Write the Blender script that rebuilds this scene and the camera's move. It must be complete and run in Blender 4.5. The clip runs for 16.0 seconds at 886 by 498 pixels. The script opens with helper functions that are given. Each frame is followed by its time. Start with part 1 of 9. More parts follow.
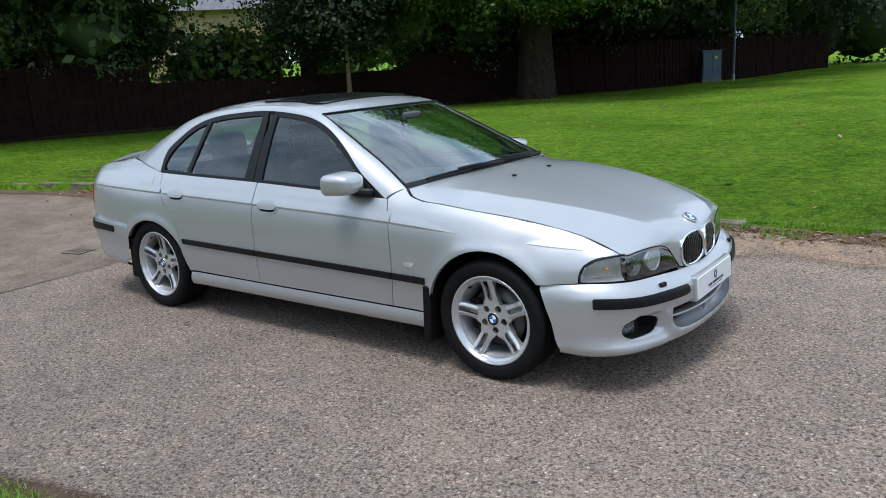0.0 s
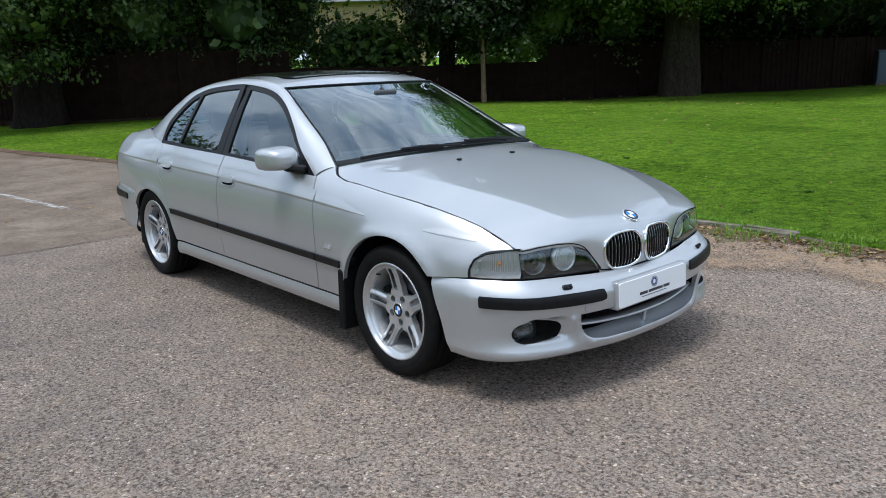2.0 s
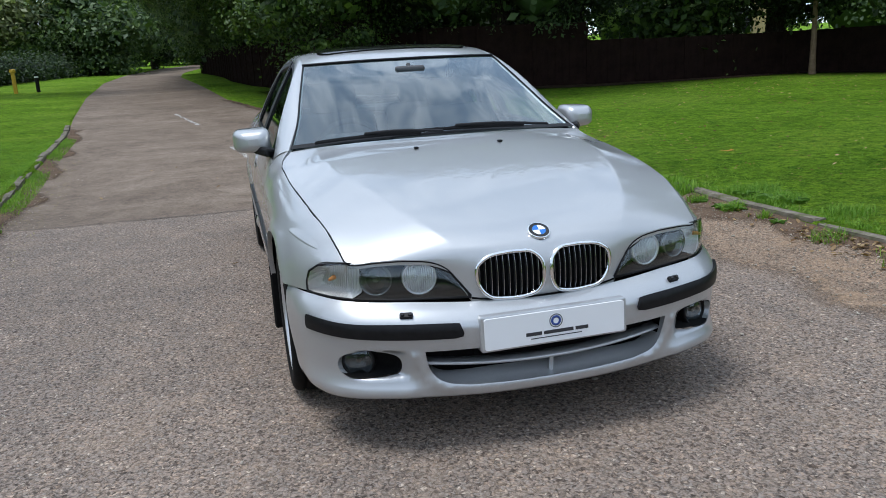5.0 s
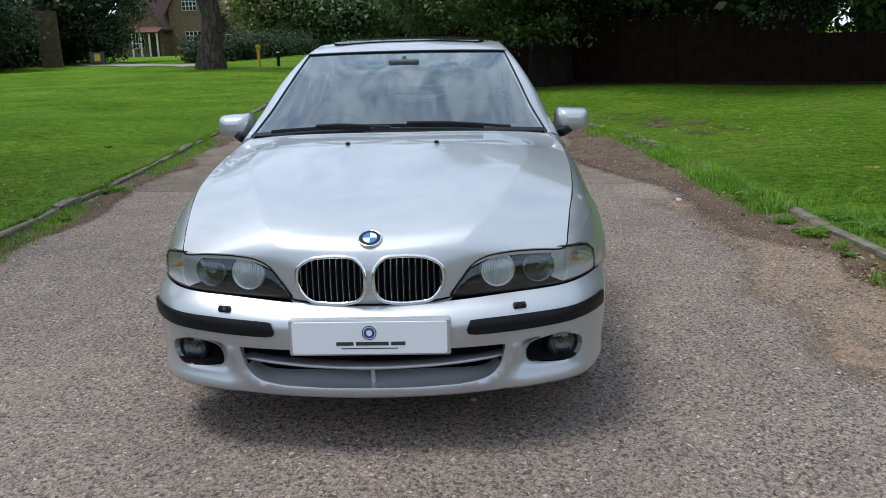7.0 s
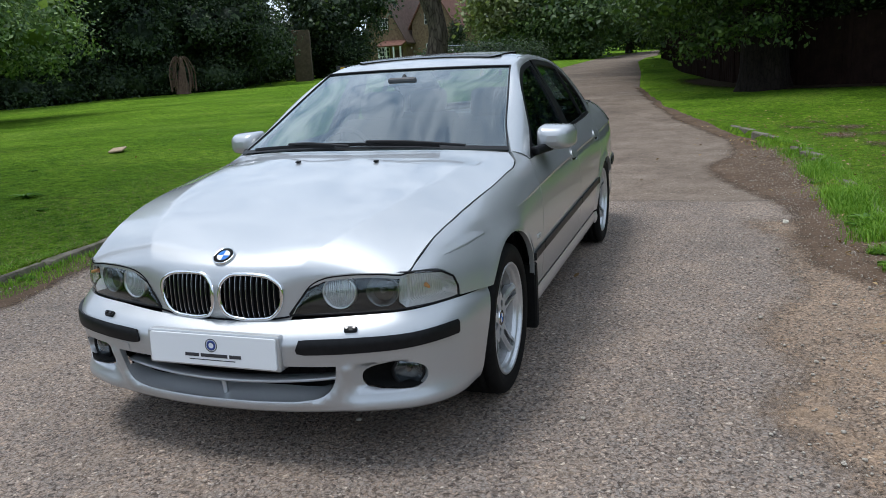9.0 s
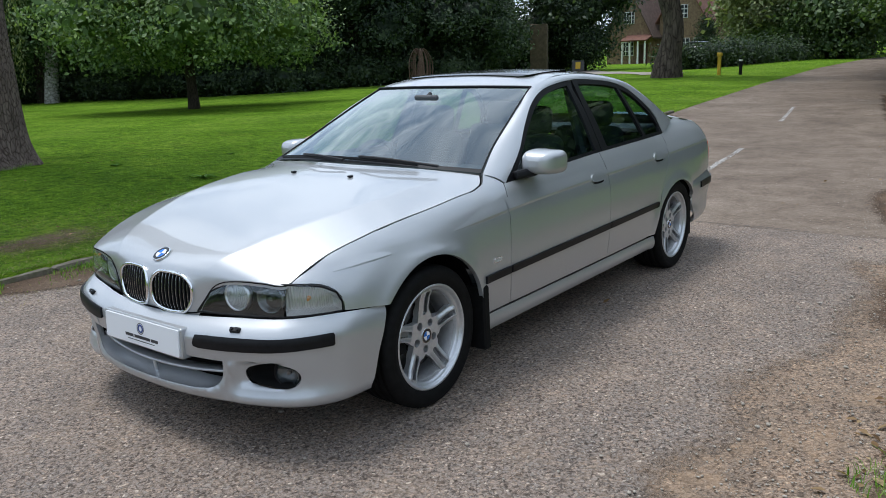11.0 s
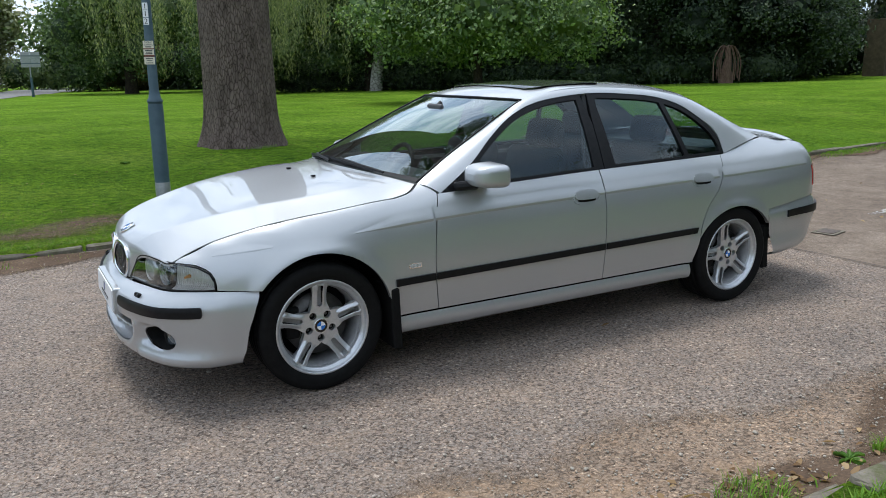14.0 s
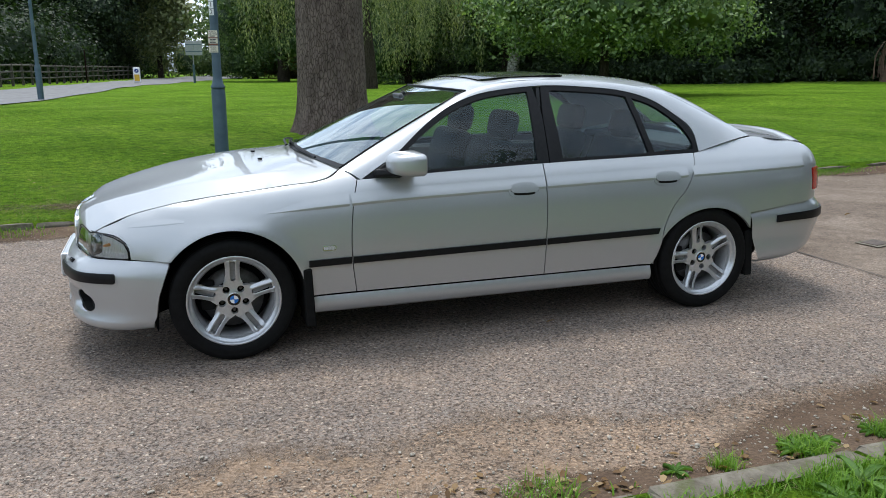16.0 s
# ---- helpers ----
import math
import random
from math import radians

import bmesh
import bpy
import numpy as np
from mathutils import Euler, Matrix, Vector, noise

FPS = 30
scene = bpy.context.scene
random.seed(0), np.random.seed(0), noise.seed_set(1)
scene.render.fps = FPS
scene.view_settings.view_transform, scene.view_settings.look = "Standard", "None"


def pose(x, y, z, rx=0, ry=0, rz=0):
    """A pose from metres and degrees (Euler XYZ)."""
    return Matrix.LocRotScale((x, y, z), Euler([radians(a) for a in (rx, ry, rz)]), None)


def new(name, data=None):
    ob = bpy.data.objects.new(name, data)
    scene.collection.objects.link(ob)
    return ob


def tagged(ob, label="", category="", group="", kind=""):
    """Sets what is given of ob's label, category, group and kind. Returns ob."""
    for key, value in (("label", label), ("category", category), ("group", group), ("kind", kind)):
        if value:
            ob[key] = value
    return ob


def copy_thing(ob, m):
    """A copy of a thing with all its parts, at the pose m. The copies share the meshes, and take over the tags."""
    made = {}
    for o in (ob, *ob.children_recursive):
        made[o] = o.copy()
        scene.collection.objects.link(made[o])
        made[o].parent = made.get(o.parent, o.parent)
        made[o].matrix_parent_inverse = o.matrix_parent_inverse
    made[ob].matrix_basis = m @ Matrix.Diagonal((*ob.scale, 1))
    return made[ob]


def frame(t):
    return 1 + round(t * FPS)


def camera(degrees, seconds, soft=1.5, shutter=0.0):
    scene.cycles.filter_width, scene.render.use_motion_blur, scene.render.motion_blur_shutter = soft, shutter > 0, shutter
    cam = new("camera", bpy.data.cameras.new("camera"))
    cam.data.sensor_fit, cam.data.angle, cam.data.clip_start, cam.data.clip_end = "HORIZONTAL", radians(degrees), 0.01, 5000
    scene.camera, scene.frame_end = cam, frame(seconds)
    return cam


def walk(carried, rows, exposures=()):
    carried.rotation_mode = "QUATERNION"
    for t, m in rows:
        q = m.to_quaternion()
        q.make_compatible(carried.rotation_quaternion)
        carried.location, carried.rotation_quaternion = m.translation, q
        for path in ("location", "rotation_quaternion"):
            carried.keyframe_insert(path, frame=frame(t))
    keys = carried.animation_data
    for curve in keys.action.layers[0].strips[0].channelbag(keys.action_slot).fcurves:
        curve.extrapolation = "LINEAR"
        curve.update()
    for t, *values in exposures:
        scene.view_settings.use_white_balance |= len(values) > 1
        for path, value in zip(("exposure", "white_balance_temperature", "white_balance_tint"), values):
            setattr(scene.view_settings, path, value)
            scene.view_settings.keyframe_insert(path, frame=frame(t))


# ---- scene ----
cam = camera(59.1, 16.0, 0.9)
PATH = [
    (0.0, pose(3.529, -3.983, 1.598, 76.66, 3.34, 36.55)),
    (0.5, pose(3.781, -3.693, 1.585, 76.57, 3.22, 39.58)),
    (1.0, pose(4.001, -3.420, 1.552, 76.55, 2.60, 42.77)),
    (1.5, pose(4.114, -3.175, 1.472, 76.84, 2.37, 44.73)),
    (2.0, pose(4.252, -2.976, 1.437, 76.86, 1.90, 48.82)),
    (2.5, pose(4.342, -2.716, 1.398, 76.63, 2.53, 53.23)),
    (3.0, pose(4.392, -2.391, 1.367, 76.81, 2.33, 55.82)),
    (3.5, pose(4.498, -2.045, 1.359, 76.79, 2.41, 59.30)),
    (4.0, pose(4.544, -1.694, 1.351, 76.63, 2.80, 64.33)),
    (6.5, pose(4.759, -0.011, 1.378, 75.41, 1.88, 87.59)),
    (7.0, pose(4.718, 0.329, 1.364, 75.59, 1.29, 91.45)),
    (7.5, pose(4.673, 0.641, 1.381, 75.88, 1.74, 95.48)),
    (8.0, pose(4.643, 1.008, 1.387, 76.11, 2.91, 100.70)),
    (8.5, pose(4.523, 1.328, 1.368, 76.40, 3.01, 104.32)),
    (9.0, pose(4.454, 1.662, 1.371, 76.69, 3.01, 108.84)),
    (11.5, pose(3.786, 3.090, 1.502, 76.72, 1.81, 131.13)),
    (12.0, pose(3.601, 3.313, 1.529, 76.67, 2.08, 135.23)),
    (12.5, pose(3.406, 3.622, 1.532, 76.94, 1.25, 137.87)),
    (13.0, pose(3.168, 3.829, 1.521, 77.04, 0.17, 139.77)),
    (13.5, pose(2.925, 4.030, 1.522, 76.83, 0.51, 144.20)),
    (14.0, pose(2.688, 4.237, 1.526, 76.92, 0.57, 150.03)),
    (14.5, pose(2.410, 4.336, 1.510, 77.03, 0.19, 153.56)),
    (15.0, pose(2.160, 4.442, 1.504, 77.03, 0.36, 156.27)),
    (15.5, pose(1.907, 4.659, 1.512, 76.71, 0.11, 159.74)),
    (16.0, pose(1.655, 4.791, 1.510, 76.42, -0.16, 160.98)),
]
walk(cam, PATH, ((0.0, 0.29, 6150, 10), (3.5, 0.24, 6150, 10), (7.0, 0.06, 6180, 10), (9.0, 0.09, 6230, 10), (12.5, 0.20, 6320, 10), (16.0, 0.34, 6440, 10)))

# ---- daylight: a bright sky of broken cloud, the sun behind it ----
world = bpy.data.worlds.new("sky")
scene.world = world
world.use_nodes = True
wn, wl = world.node_tree.nodes, world.node_tree.links
wn.clear()
w_out = wn.new("ShaderNodeOutputWorld")
w_bg = wn.new("ShaderNodeBackground")
w_sky = wn.new("ShaderNodeTexSky")
w_sky.sky_type, w_sky.sun_disc = "NISHITA", False
SUN_UP, SUN_TURN = radians(72), radians(176)
w_sky.sun_elevation, w_sky.sun_rotation = SUN_UP, SUN_TURN
w_sky.air_density, w_sky.dust_density = 1.0, 1.5
w_noise = wn.new("ShaderNodeTexNoise")
w_noise.inputs["Scale"].default_value, w_noise.inputs["Detail"].default_value = 5.0, 9.0
w_noise.inputs["Roughness"].default_value, w_noise.inputs["Distortion"].default_value = 0.62, 0.9
w_tc, w_map = wn.new("ShaderNodeTexCoord"), wn.new("ShaderNodeMapping")
w_map.inputs["Scale"].default_value, w_map.inputs["Rotation"].default_value = (1.0, 2.4, 1.6), (0.3, 0.2, 0.5)
wl.new(w_tc.outputs["Generated"], w_map.inputs["Vector"])
wl.new(w_map.outputs["Vector"], w_noise.inputs["Vector"])
w_ramp = wn.new("ShaderNodeValToRGB")
w_ramp.color_ramp.elements[0].position, w_ramp.color_ramp.elements[1].position = 0.38, 0.60
w_ramp.color_ramp.elements[0].color, w_ramp.color_ramp.elements[1].color = (3.5, 4.6, 6.1, 1), (8.5, 9.4, 10.5, 1)
w_mix = wn.new("ShaderNodeMixRGB")
w_mix.inputs["Fac"].default_value = 0.82
wl.new(w_noise.outputs["Fac"], w_ramp.inputs["Fac"])
wl.new(w_sky.outputs["Color"], w_mix.inputs["Color1"])
wl.new(w_ramp.outputs["Color"], w_mix.inputs["Color2"])
wl.new(w_mix.outputs["Color"], w_bg.inputs["Color"])
w_bg.inputs["Strength"].default_value = 0.135
wl.new(w_bg.outputs["Background"], w_out.inputs["Surface"])

sun = new("sun", bpy.data.lights.new("sun", "SUN"))
sun.data.energy, sun.data.angle, sun.data.color = 2.3, radians(20), (1.0, 0.985, 0.96)
sun.rotation_euler = (math.pi / 2 - SUN_UP, 0, math.pi - SUN_TURN)

# ---- materials ----
def mat(name, base=(0.5, 0.5, 0.5), rough=0.6, metal=0.0, spec=0.5):
    m = bpy.data.materials.new(name)
    m.use_nodes = True
    b = m.node_tree.nodes["Principled BSDF"]
    b.inputs["Base Color"].default_value = (*base, 1)
    b.inputs["Roughness"].default_value = rough
    b.inputs["Metallic"].default_value = metal
    b.inputs["Specular IOR Level"].default_value = spec
    return m


def node(m, kind, **values):
    n = m.node_tree.nodes.new(kind)
    for k, v in values.items():
        n.inputs[k.replace("_", " ")].default_value = v
    return n


def link(m, a, b):
    m.node_tree.links.new(a, b)


def bsdf(m):
    return m.node_tree.nodes["Principled BSDF"]


def place(m, scale=(1, 1, 1)):
    """Object coordinates in metres, stretched by scale."""
    tc = node(m, "ShaderNodeTexCoord")
    mp = node(m, "ShaderNodeMapping")
    mp.inputs["Scale"].default_value = scale
    link(m, tc.outputs["Object"], mp.inputs["Vector"])
    return mp.outputs["Vector"]


def fbm(m, vec, scale, detail=4.0, rough=0.6, warp=0.0):
    n = node(m, "ShaderNodeTexNoise", Scale=scale, Detail=detail, Roughness=rough, Distortion=warp)
    link(m, vec, n.inputs["Vector"])
    return n.outputs["Fac"]


def ramp(m, fac, *stops):
    n = node(m, "ShaderNodeValToRGB")
    els = n.color_ramp.elements
    while len(els) < len(stops):
        els.new(0.5)
    for e, (p, c) in zip(els, stops):
        e.position, e.color = p, (*c, 1)
    link(m, fac, n.inputs["Fac"])
    return n.outputs["Color"]


def mix(m, fac, a, b, mode="MIX"):
    n = node(m, "ShaderNodeMixRGB")
    n.blend_type = mode
    for sock, v in ((n.inputs["Fac"], fac), (n.inputs["Color1"], a), (n.inputs["Color2"], b)):
        if isinstance(v, bpy.types.NodeSocket):
            link(m, v, sock)
        elif isinstance(v, tuple):
            sock.default_value = (*v, 1)
        else:
            sock.default_value = v
    return n.outputs["Color"]


def bump(m, height, strength=0.3, distance=0.01):
    n = node(m, "ShaderNodeBump", Strength=strength, Distance=distance)
    link(m, height, n.inputs["Height"])
    link(m, n.outputs["Normal"], bsdf(m).inputs["Normal"])


def paint(m, colour):
    link(m, colour, bsdf(m).inputs["Base Color"])


def chippings(name="chippings", scale=92.0, tone=(0.98, 0.945, 0.91), brown=0.35):
    """Worn surface dressing: small stones sunk in a matrix; shade in the pits between them is painted dark."""
    m = mat(name, rough=0.85, spec=0.3)
    v = place(m)
    vo = node(m, "ShaderNodeTexVoronoi", Scale=scale, Randomness=1.0)
    wv = node(m, "ShaderNodeTexNoise", Scale=38.0, Detail=3.0)
    link(m, v, wv.inputs["Vector"])
    add, sc = node(m, "ShaderNodeVectorMath"), node(m, "ShaderNodeVectorMath")
    sc.operation = "SCALE"
    sc.inputs["Scale"].default_value = 0.034
    link(m, wv.outputs["Color"], sc.inputs[0])
    link(m, v, add.inputs[0]), link(m, sc.outputs[0], add.inputs[1])
    link(m, add.outputs[0], vo.inputs["Vector"])
    stones = node(m, "ShaderNodeSeparateColor")
    link(m, vo.outputs["Color"], stones.inputs["Color"])
    cell = ramp(m, stones.outputs["Red"], (0.0, (0.235, 0.205, 0.180)), (0.35, (0.315, 0.262, 0.222)), (0.6, (0.300, 0.276, 0.252)), (0.95, (0.385, 0.305, 0.240)), (1.0, (0.62, 0.56, 0.48)))
    joints = ramp(m, vo.outputs["Distance"], (0.38, (1, 1, 1)), (0.80, (0.50, 0.48, 0.46)))
    c = mix(m, 1.0, cell, joints, "MULTIPLY")
    pits = fbm(m, add.outputs[0], 54.0, 4.0, 0.62, 0.5)
    c = mix(m, 1.0, c, ramp(m, pits, (0.39, (0.36, 0.34, 0.33)), (0.49, (1.0, 1.0, 1.0)), (0.68, (1.16, 1.16, 1.16))), "MULTIPLY")
    c = mix(m, 1.0, c, ramp(m, fbm(m, v, 0.8, 5.0, 0.62), (0.3, (0.80, 0.80, 0.81)), (0.7, (1.14, 1.11, 1.08))), "MULTIPLY")
    c = mix(m, 1.0, c, ramp(m, fbm(m, v, 5.5, 5.0, 0.68), (0.32, (0.86, 0.87, 0.89)), (0.68, (1.12, 1.09, 1.07))), "MULTIPLY")
    c = mix(m, ramp(m, fbm(m, v, 2.3, 6.0, 0.72), (0.52, (0, 0, 0)), (0.74, (brown, brown, brown))), c, (0.36, 0.275, 0.20))
    paint(m, mix(m, 1.0, c, tone, "MULTIPLY"))
    inv = node(m, "ShaderNodeMath")
    inv.operation = "MULTIPLY_ADD"
    inv.inputs[1].default_value = -0.35
    link(m, vo.outputs["Distance"], inv.inputs[0])
    link(m, pits, inv.inputs[2])
    bump(m, inv.outputs[0], 1.0, 0.012)
    return m


def slab():
    m = mat("old_concrete", rough=0.85, spec=0.3)
    v = place(m)
    c = ramp(m, fbm(m, v, 0.55, 6.0, 0.65, 0.4), (0.3, (0.135, 0.103, 0.078)), (0.52, (0.195, 0.154, 0.120)), (0.72, (0.25, 0.204, 0.163)))
    fine = ramp(m, fbm(m, v, 95.0, 3.0, 0.7), (0.35, (0.58, 0.57, 0.56)), (0.65, (1.28, 1.27, 1.25)))
    c = mix(m, 1.0, c, fine, "MULTIPLY")
    c = mix(m, 1.0, c, ramp(m, fbm(m, v, 2.6, 7.0, 0.75, 0.8), (0.34, (0.70, 0.66, 0.62)), (0.6, (1.1, 1.1, 1.1))), "MULTIPLY")
    c = mix(m, 1.0, c, ramp(m, fbm(m, v, 24.0, 4.0, 0.7), (0.38, (0.8, 0.79, 0.78)), (0.62, (1.12, 1.11, 1.1))), "MULTIPLY")
    paint(m, c)
    bump(m, fbm(m, v, 120.0, 4.0, 0.7), 0.5, 0.006)
    return m


def earth():
    m = mat("bare_earth", rough=0.95, spec=0.15)
    v = place(m)
    c = ramp(m, fbm(m, v, 2.4, 7.0, 0.7), (0.3, (0.080, 0.053, 0.037)), (0.55, (0.138, 0.095, 0.066)), (0.75, (0.20, 0.150, 0.108)))
    c = mix(m, 1.0, c, ramp(m, fbm(m, v, 70.0, 3.0, 0.7), (0.35, (0.7, 0.7, 0.7)), (0.68, (1.3, 1.27, 1.22))), "MULTIPLY")
    paint(m, c)
    bump(m, fbm(m, v, 60.0, 5.0, 0.75), 0.8, 0.012)
    return m


def lawn():
    m = mat("lawn", rough=0.95, spec=0.03)
    v = place(m)
    c = ramp(m, fbm(m, v, 0.45, 6.0, 0.6), (0.28, (0.090, 0.186, 0.018)), (0.5, (0.143, 0.276, 0.028)), (0.72, (0.216, 0.350, 0.048)))
    c = mix(m, ramp(m, fbm(m, v, 1.6, 6.0, 0.72, 0.6), (0.56, (0, 0, 0)), (0.74, (0.55, 0.55, 0.55))), c, (0.175, 0.185, 0.052))
    c = mix(m, 1.0, c, ramp(m, fbm(m, place(m, (1, 1, 1)), 55.0, 4.0, 0.75), (0.3, (0.36, 0.40, 0.32)), (0.68, (1.5, 1.46, 1.35))), "MULTIPLY")
    c = mix(m, 1.0, c, ramp(m, fbm(m, v, 7.0, 5.0, 0.7, 0.5), (0.34, (0.44, 0.54, 0.56)), (0.64, (1.30, 1.20, 1.02))), "MULTIPLY")
    c = mix(m, 1.0, c, ramp(m, fbm(m, v, 19.0, 4.0, 0.7, 0.4), (0.36, (0.62, 0.66, 0.66)), (0.62, (1.32, 1.26, 1.12))), "MULTIPLY")
    c = mix(m, ramp(m, fbm(m, v, 0.23, 3.0, 0.6), (0.5, (0, 0, 0)), (0.7, (0.35, 0.35, 0.35))), c, (0.12, 0.20, 0.03))
    paint(m, c)
    bump(m, fbm(m, v, 34.0, 6.0, 0.85), 1.0, 0.07)
    return m


def leafy(name, dark, mid, light, rough=0.55):
    """Leaves that differ one from another, thin enough to let light through."""
    m = mat(name, rough=rough, spec=0.35)
    g = node(m, "ShaderNodeNewGeometry")
    c = ramp(m, g.outputs["Random Per Island"], (0.0, dark), (0.5, mid), (1.0, light))
    v = place(m)
    c = mix(m, 1.0, c, ramp(m, fbm(m, v, 0.7, 3.0, 0.6), (0.3, (0.75, 0.8, 0.8)), (0.7, (1.2, 1.15, 1.05))), "MULTIPLY")
    paint(m, c)
    b = bsdf(m)
    tr = node(m, "ShaderNodeBsdfTranslucent")
    link(m, mix(m, 1.0, c, (1.25, 1.4, 0.6), "MULTIPLY"), tr.inputs["Color"])
    ms = node(m, "ShaderNodeMixShader", Fac=0.28)
    out = m.node_tree.nodes["Material Output"]
    link(m, b.outputs["BSDF"], ms.inputs[1])
    link(m, tr.outputs["BSDF"], ms.inputs[2])
    link(m, ms.outputs["Shader"], out.inputs["Surface"])
    return m


def bark(name, dark, light, scale=9.0, stretch=0.28, deep=0.03):
    m = mat(name, rough=0.92, spec=0.2)
    v = place(m, (1, 1, stretch))
    vo = node(m, "ShaderNodeTexVoronoi", Scale=scale)
    vo.feature = "DISTANCE_TO_EDGE"
    warp = node(m, "ShaderNodeTexNoise", Scale=4.0, Detail=4.0)
    link(m, v, warp.inputs["Vector"])
    mx = node(m, "ShaderNodeMixRGB", Fac=0.09)
    link(m, v, mx.inputs["Color1"]), link(m, warp.outputs["Color"], mx.inputs["Color2"])
    link(m, mx.outputs["Color"], vo.inputs["Vector"])
    plates = ramp(m, vo.outputs["Distance"], (0.0, (0.34, 0.31, 0.30)), (0.07, (0.90, 0.89, 0.88)), (0.25, (1.04, 1.04, 1.04)))
    c = ramp(m, fbm(m, v, 6.0, 6.0, 0.7), (0.3, dark), (0.7, light))
    paint(m, mix(m, 1.0, c, plates, "MULTIPLY"))
    h = mix(m, 0.35, plates, fbm(m, v, 22.0, 5.0, 0.7))
    bump(m, h, 1.0, deep)
    return m


def speckled(name, a, b, scale=12.0, rough=0.7, metal=0.0, spec=0.5, relief=0.0):
    m = mat(name, rough=rough, metal=metal, spec=spec)
    v = place(m)
    f = fbm(m, v, scale, 5.0, 0.65)
    paint(m, ramp(m, f, (0.3, a), (0.7, b)))
    if relief:
        bump(m, fbm(m, v, scale * 4, 4.0, 0.7), 0.5, relief)
    return m


def faded(m, name):
    """The same surface, thinning out in crumbs towards its edge."""
    m = m.copy()
    m.name = name
    at = node(m, "ShaderNodeAttribute")
    at.attribute_name = "depth"
    v = place(m)
    f = mix(m, 0.5, fbm(m, v, 11.0, 6.0, 0.75), fbm(m, v, 60.0, 3.0, 0.7), "MIX")
    add = node(m, "ShaderNodeMath")
    add.operation = "ADD"
    link(m, f, add.inputs[0]), link(m, at.outputs["Fac"], add.inputs[1])
    a = ramp(m, add.outputs[0], (0.74, (0, 0, 0)), (1.15, (0.9, 0.9, 0.9)))
    ms, tr = node(m, "ShaderNodeMixShader"), node(m, "ShaderNodeBsdfTransparent")
    link(m, a, ms.inputs["Fac"])
    link(m, tr.outputs["BSDF"], ms.inputs[1])
    link(m, bsdf(m).outputs["BSDF"], ms.inputs[2])
    link(m, ms.outputs["Shader"], m.node_tree.nodes["Material Output"].inputs["Surface"])
    return m


M_CHIP, M_SLAB, M_EARTH, M_LAWN = chippings(), slab(), earth(), lawn()
M_KERB = speckled("kerb_concrete", (0.080, 0.068, 0.048), (0.235, 0.210, 0.170), 9.0, 0.9, spec=0.2, relief=0.012)
paint(M_KERB, mix(M_KERB, ramp(M_KERB, fbm(M_KERB, place(M_KERB), 5.0, 6.0, 0.75, 0.5), (0.50, (0, 0, 0)), (0.66, (0.8, 0.8, 0.8))), bsdf(M_KERB).inputs["Base Color"].links[0].from_socket, (0.085, 0.095, 0.035)))
M_LINE = speckled("road_paint", (0.30, 0.28, 0.25), (0.62, 0.61, 0.58), 14.0, 0.85, relief=0.002)
_f = mix(M_LINE, 0.5, fbm(M_LINE, place(M_LINE), 8.0, 6.0, 0.75), fbm(M_LINE, place(M_LINE), 42.0, 4.0, 0.7))
_ms, _tr = node(M_LINE, "ShaderNodeMixShader"), node(M_LINE, "ShaderNodeBsdfTransparent")
link(M_LINE, ramp(M_LINE, _f, (0.45, (0, 0, 0)), (0.53, (0.9, 0.9, 0.9))), _ms.inputs["Fac"])
link(M_LINE, _tr.outputs["BSDF"], _ms.inputs[1])
link(M_LINE, bsdf(M_LINE).outputs["BSDF"], _ms.inputs[2])
link(M_LINE, _ms.outputs["Shader"], M_LINE.node_tree.nodes["Material Output"].inputs["Surface"])
# Boards kept near black: the shade under the trees is in their colour.
M_FENCE = speckled("shaded_boards", (0.010, 0.0060, 0.0050), (0.024, 0.0138, 0.0112), 3.0, 0.95, spec=0.05, relief=0.004)
M_LEAF = leafy("oak_leaves", (0.022, 0.048, 0.010), (0.045, 0.088, 0.016), (0.095, 0.15, 0.030))
M_LEAF_DARK = leafy("yew_leaves", (0.009, 0.020, 0.008), (0.019, 0.038, 0.014), (0.045, 0.076, 0.026))
M_LEAF_WOOD = leafy("wood_leaves", (0.034, 0.066, 0.027), (0.078, 0.130, 0.050), (0.165, 0.232, 0.092))
M_LEAF_EVER = leafy("evergreen_leaves", (0.014, 0.028, 0.016), (0.035, 0.060, 0.031), (0.090, 0.130, 0.066))
M_LEAF_BRIGHT = leafy("chestnut_leaves", (0.035, 0.068, 0.014), (0.068, 0.118, 0.026), (0.125, 0.19, 0.05))
M_LEAF_MID = leafy("lawn_tree_leaves", (0.052, 0.098, 0.036), (0.125, 0.198, 0.072), (0.27, 0.355, 0.140))
M_LEAF_WILLOW = leafy("willow_leaves", (0.095, 0.120, 0.056), (0.185, 0.215, 0.100), (0.30, 0.325, 0.160))
M_BARK_OAK = bark("oak_bark", (0.095, 0.072, 0.062), (0.22, 0.170, 0.145), 25.0, 0.40, 0.035)
M_BARK_DARK = bark("dark_bark", (0.030, 0.024, 0.018), (0.075, 0.060, 0.046), 20.0, 0.25, 0.03)
M_BARK_BIRCH = bark("birch_bark", (0.20, 0.19, 0.17), (0.66, 0.64, 0.60), 3.2, 1.6, 0.02)
# Near-black bark; heavy shade on one trunk is put into its colour.
M_BARK_SHADED = bark("shaded_bark", (0.011, 0.008, 0.007), (0.028, 0.021, 0.017), 14.0, 0.3, 0.03)

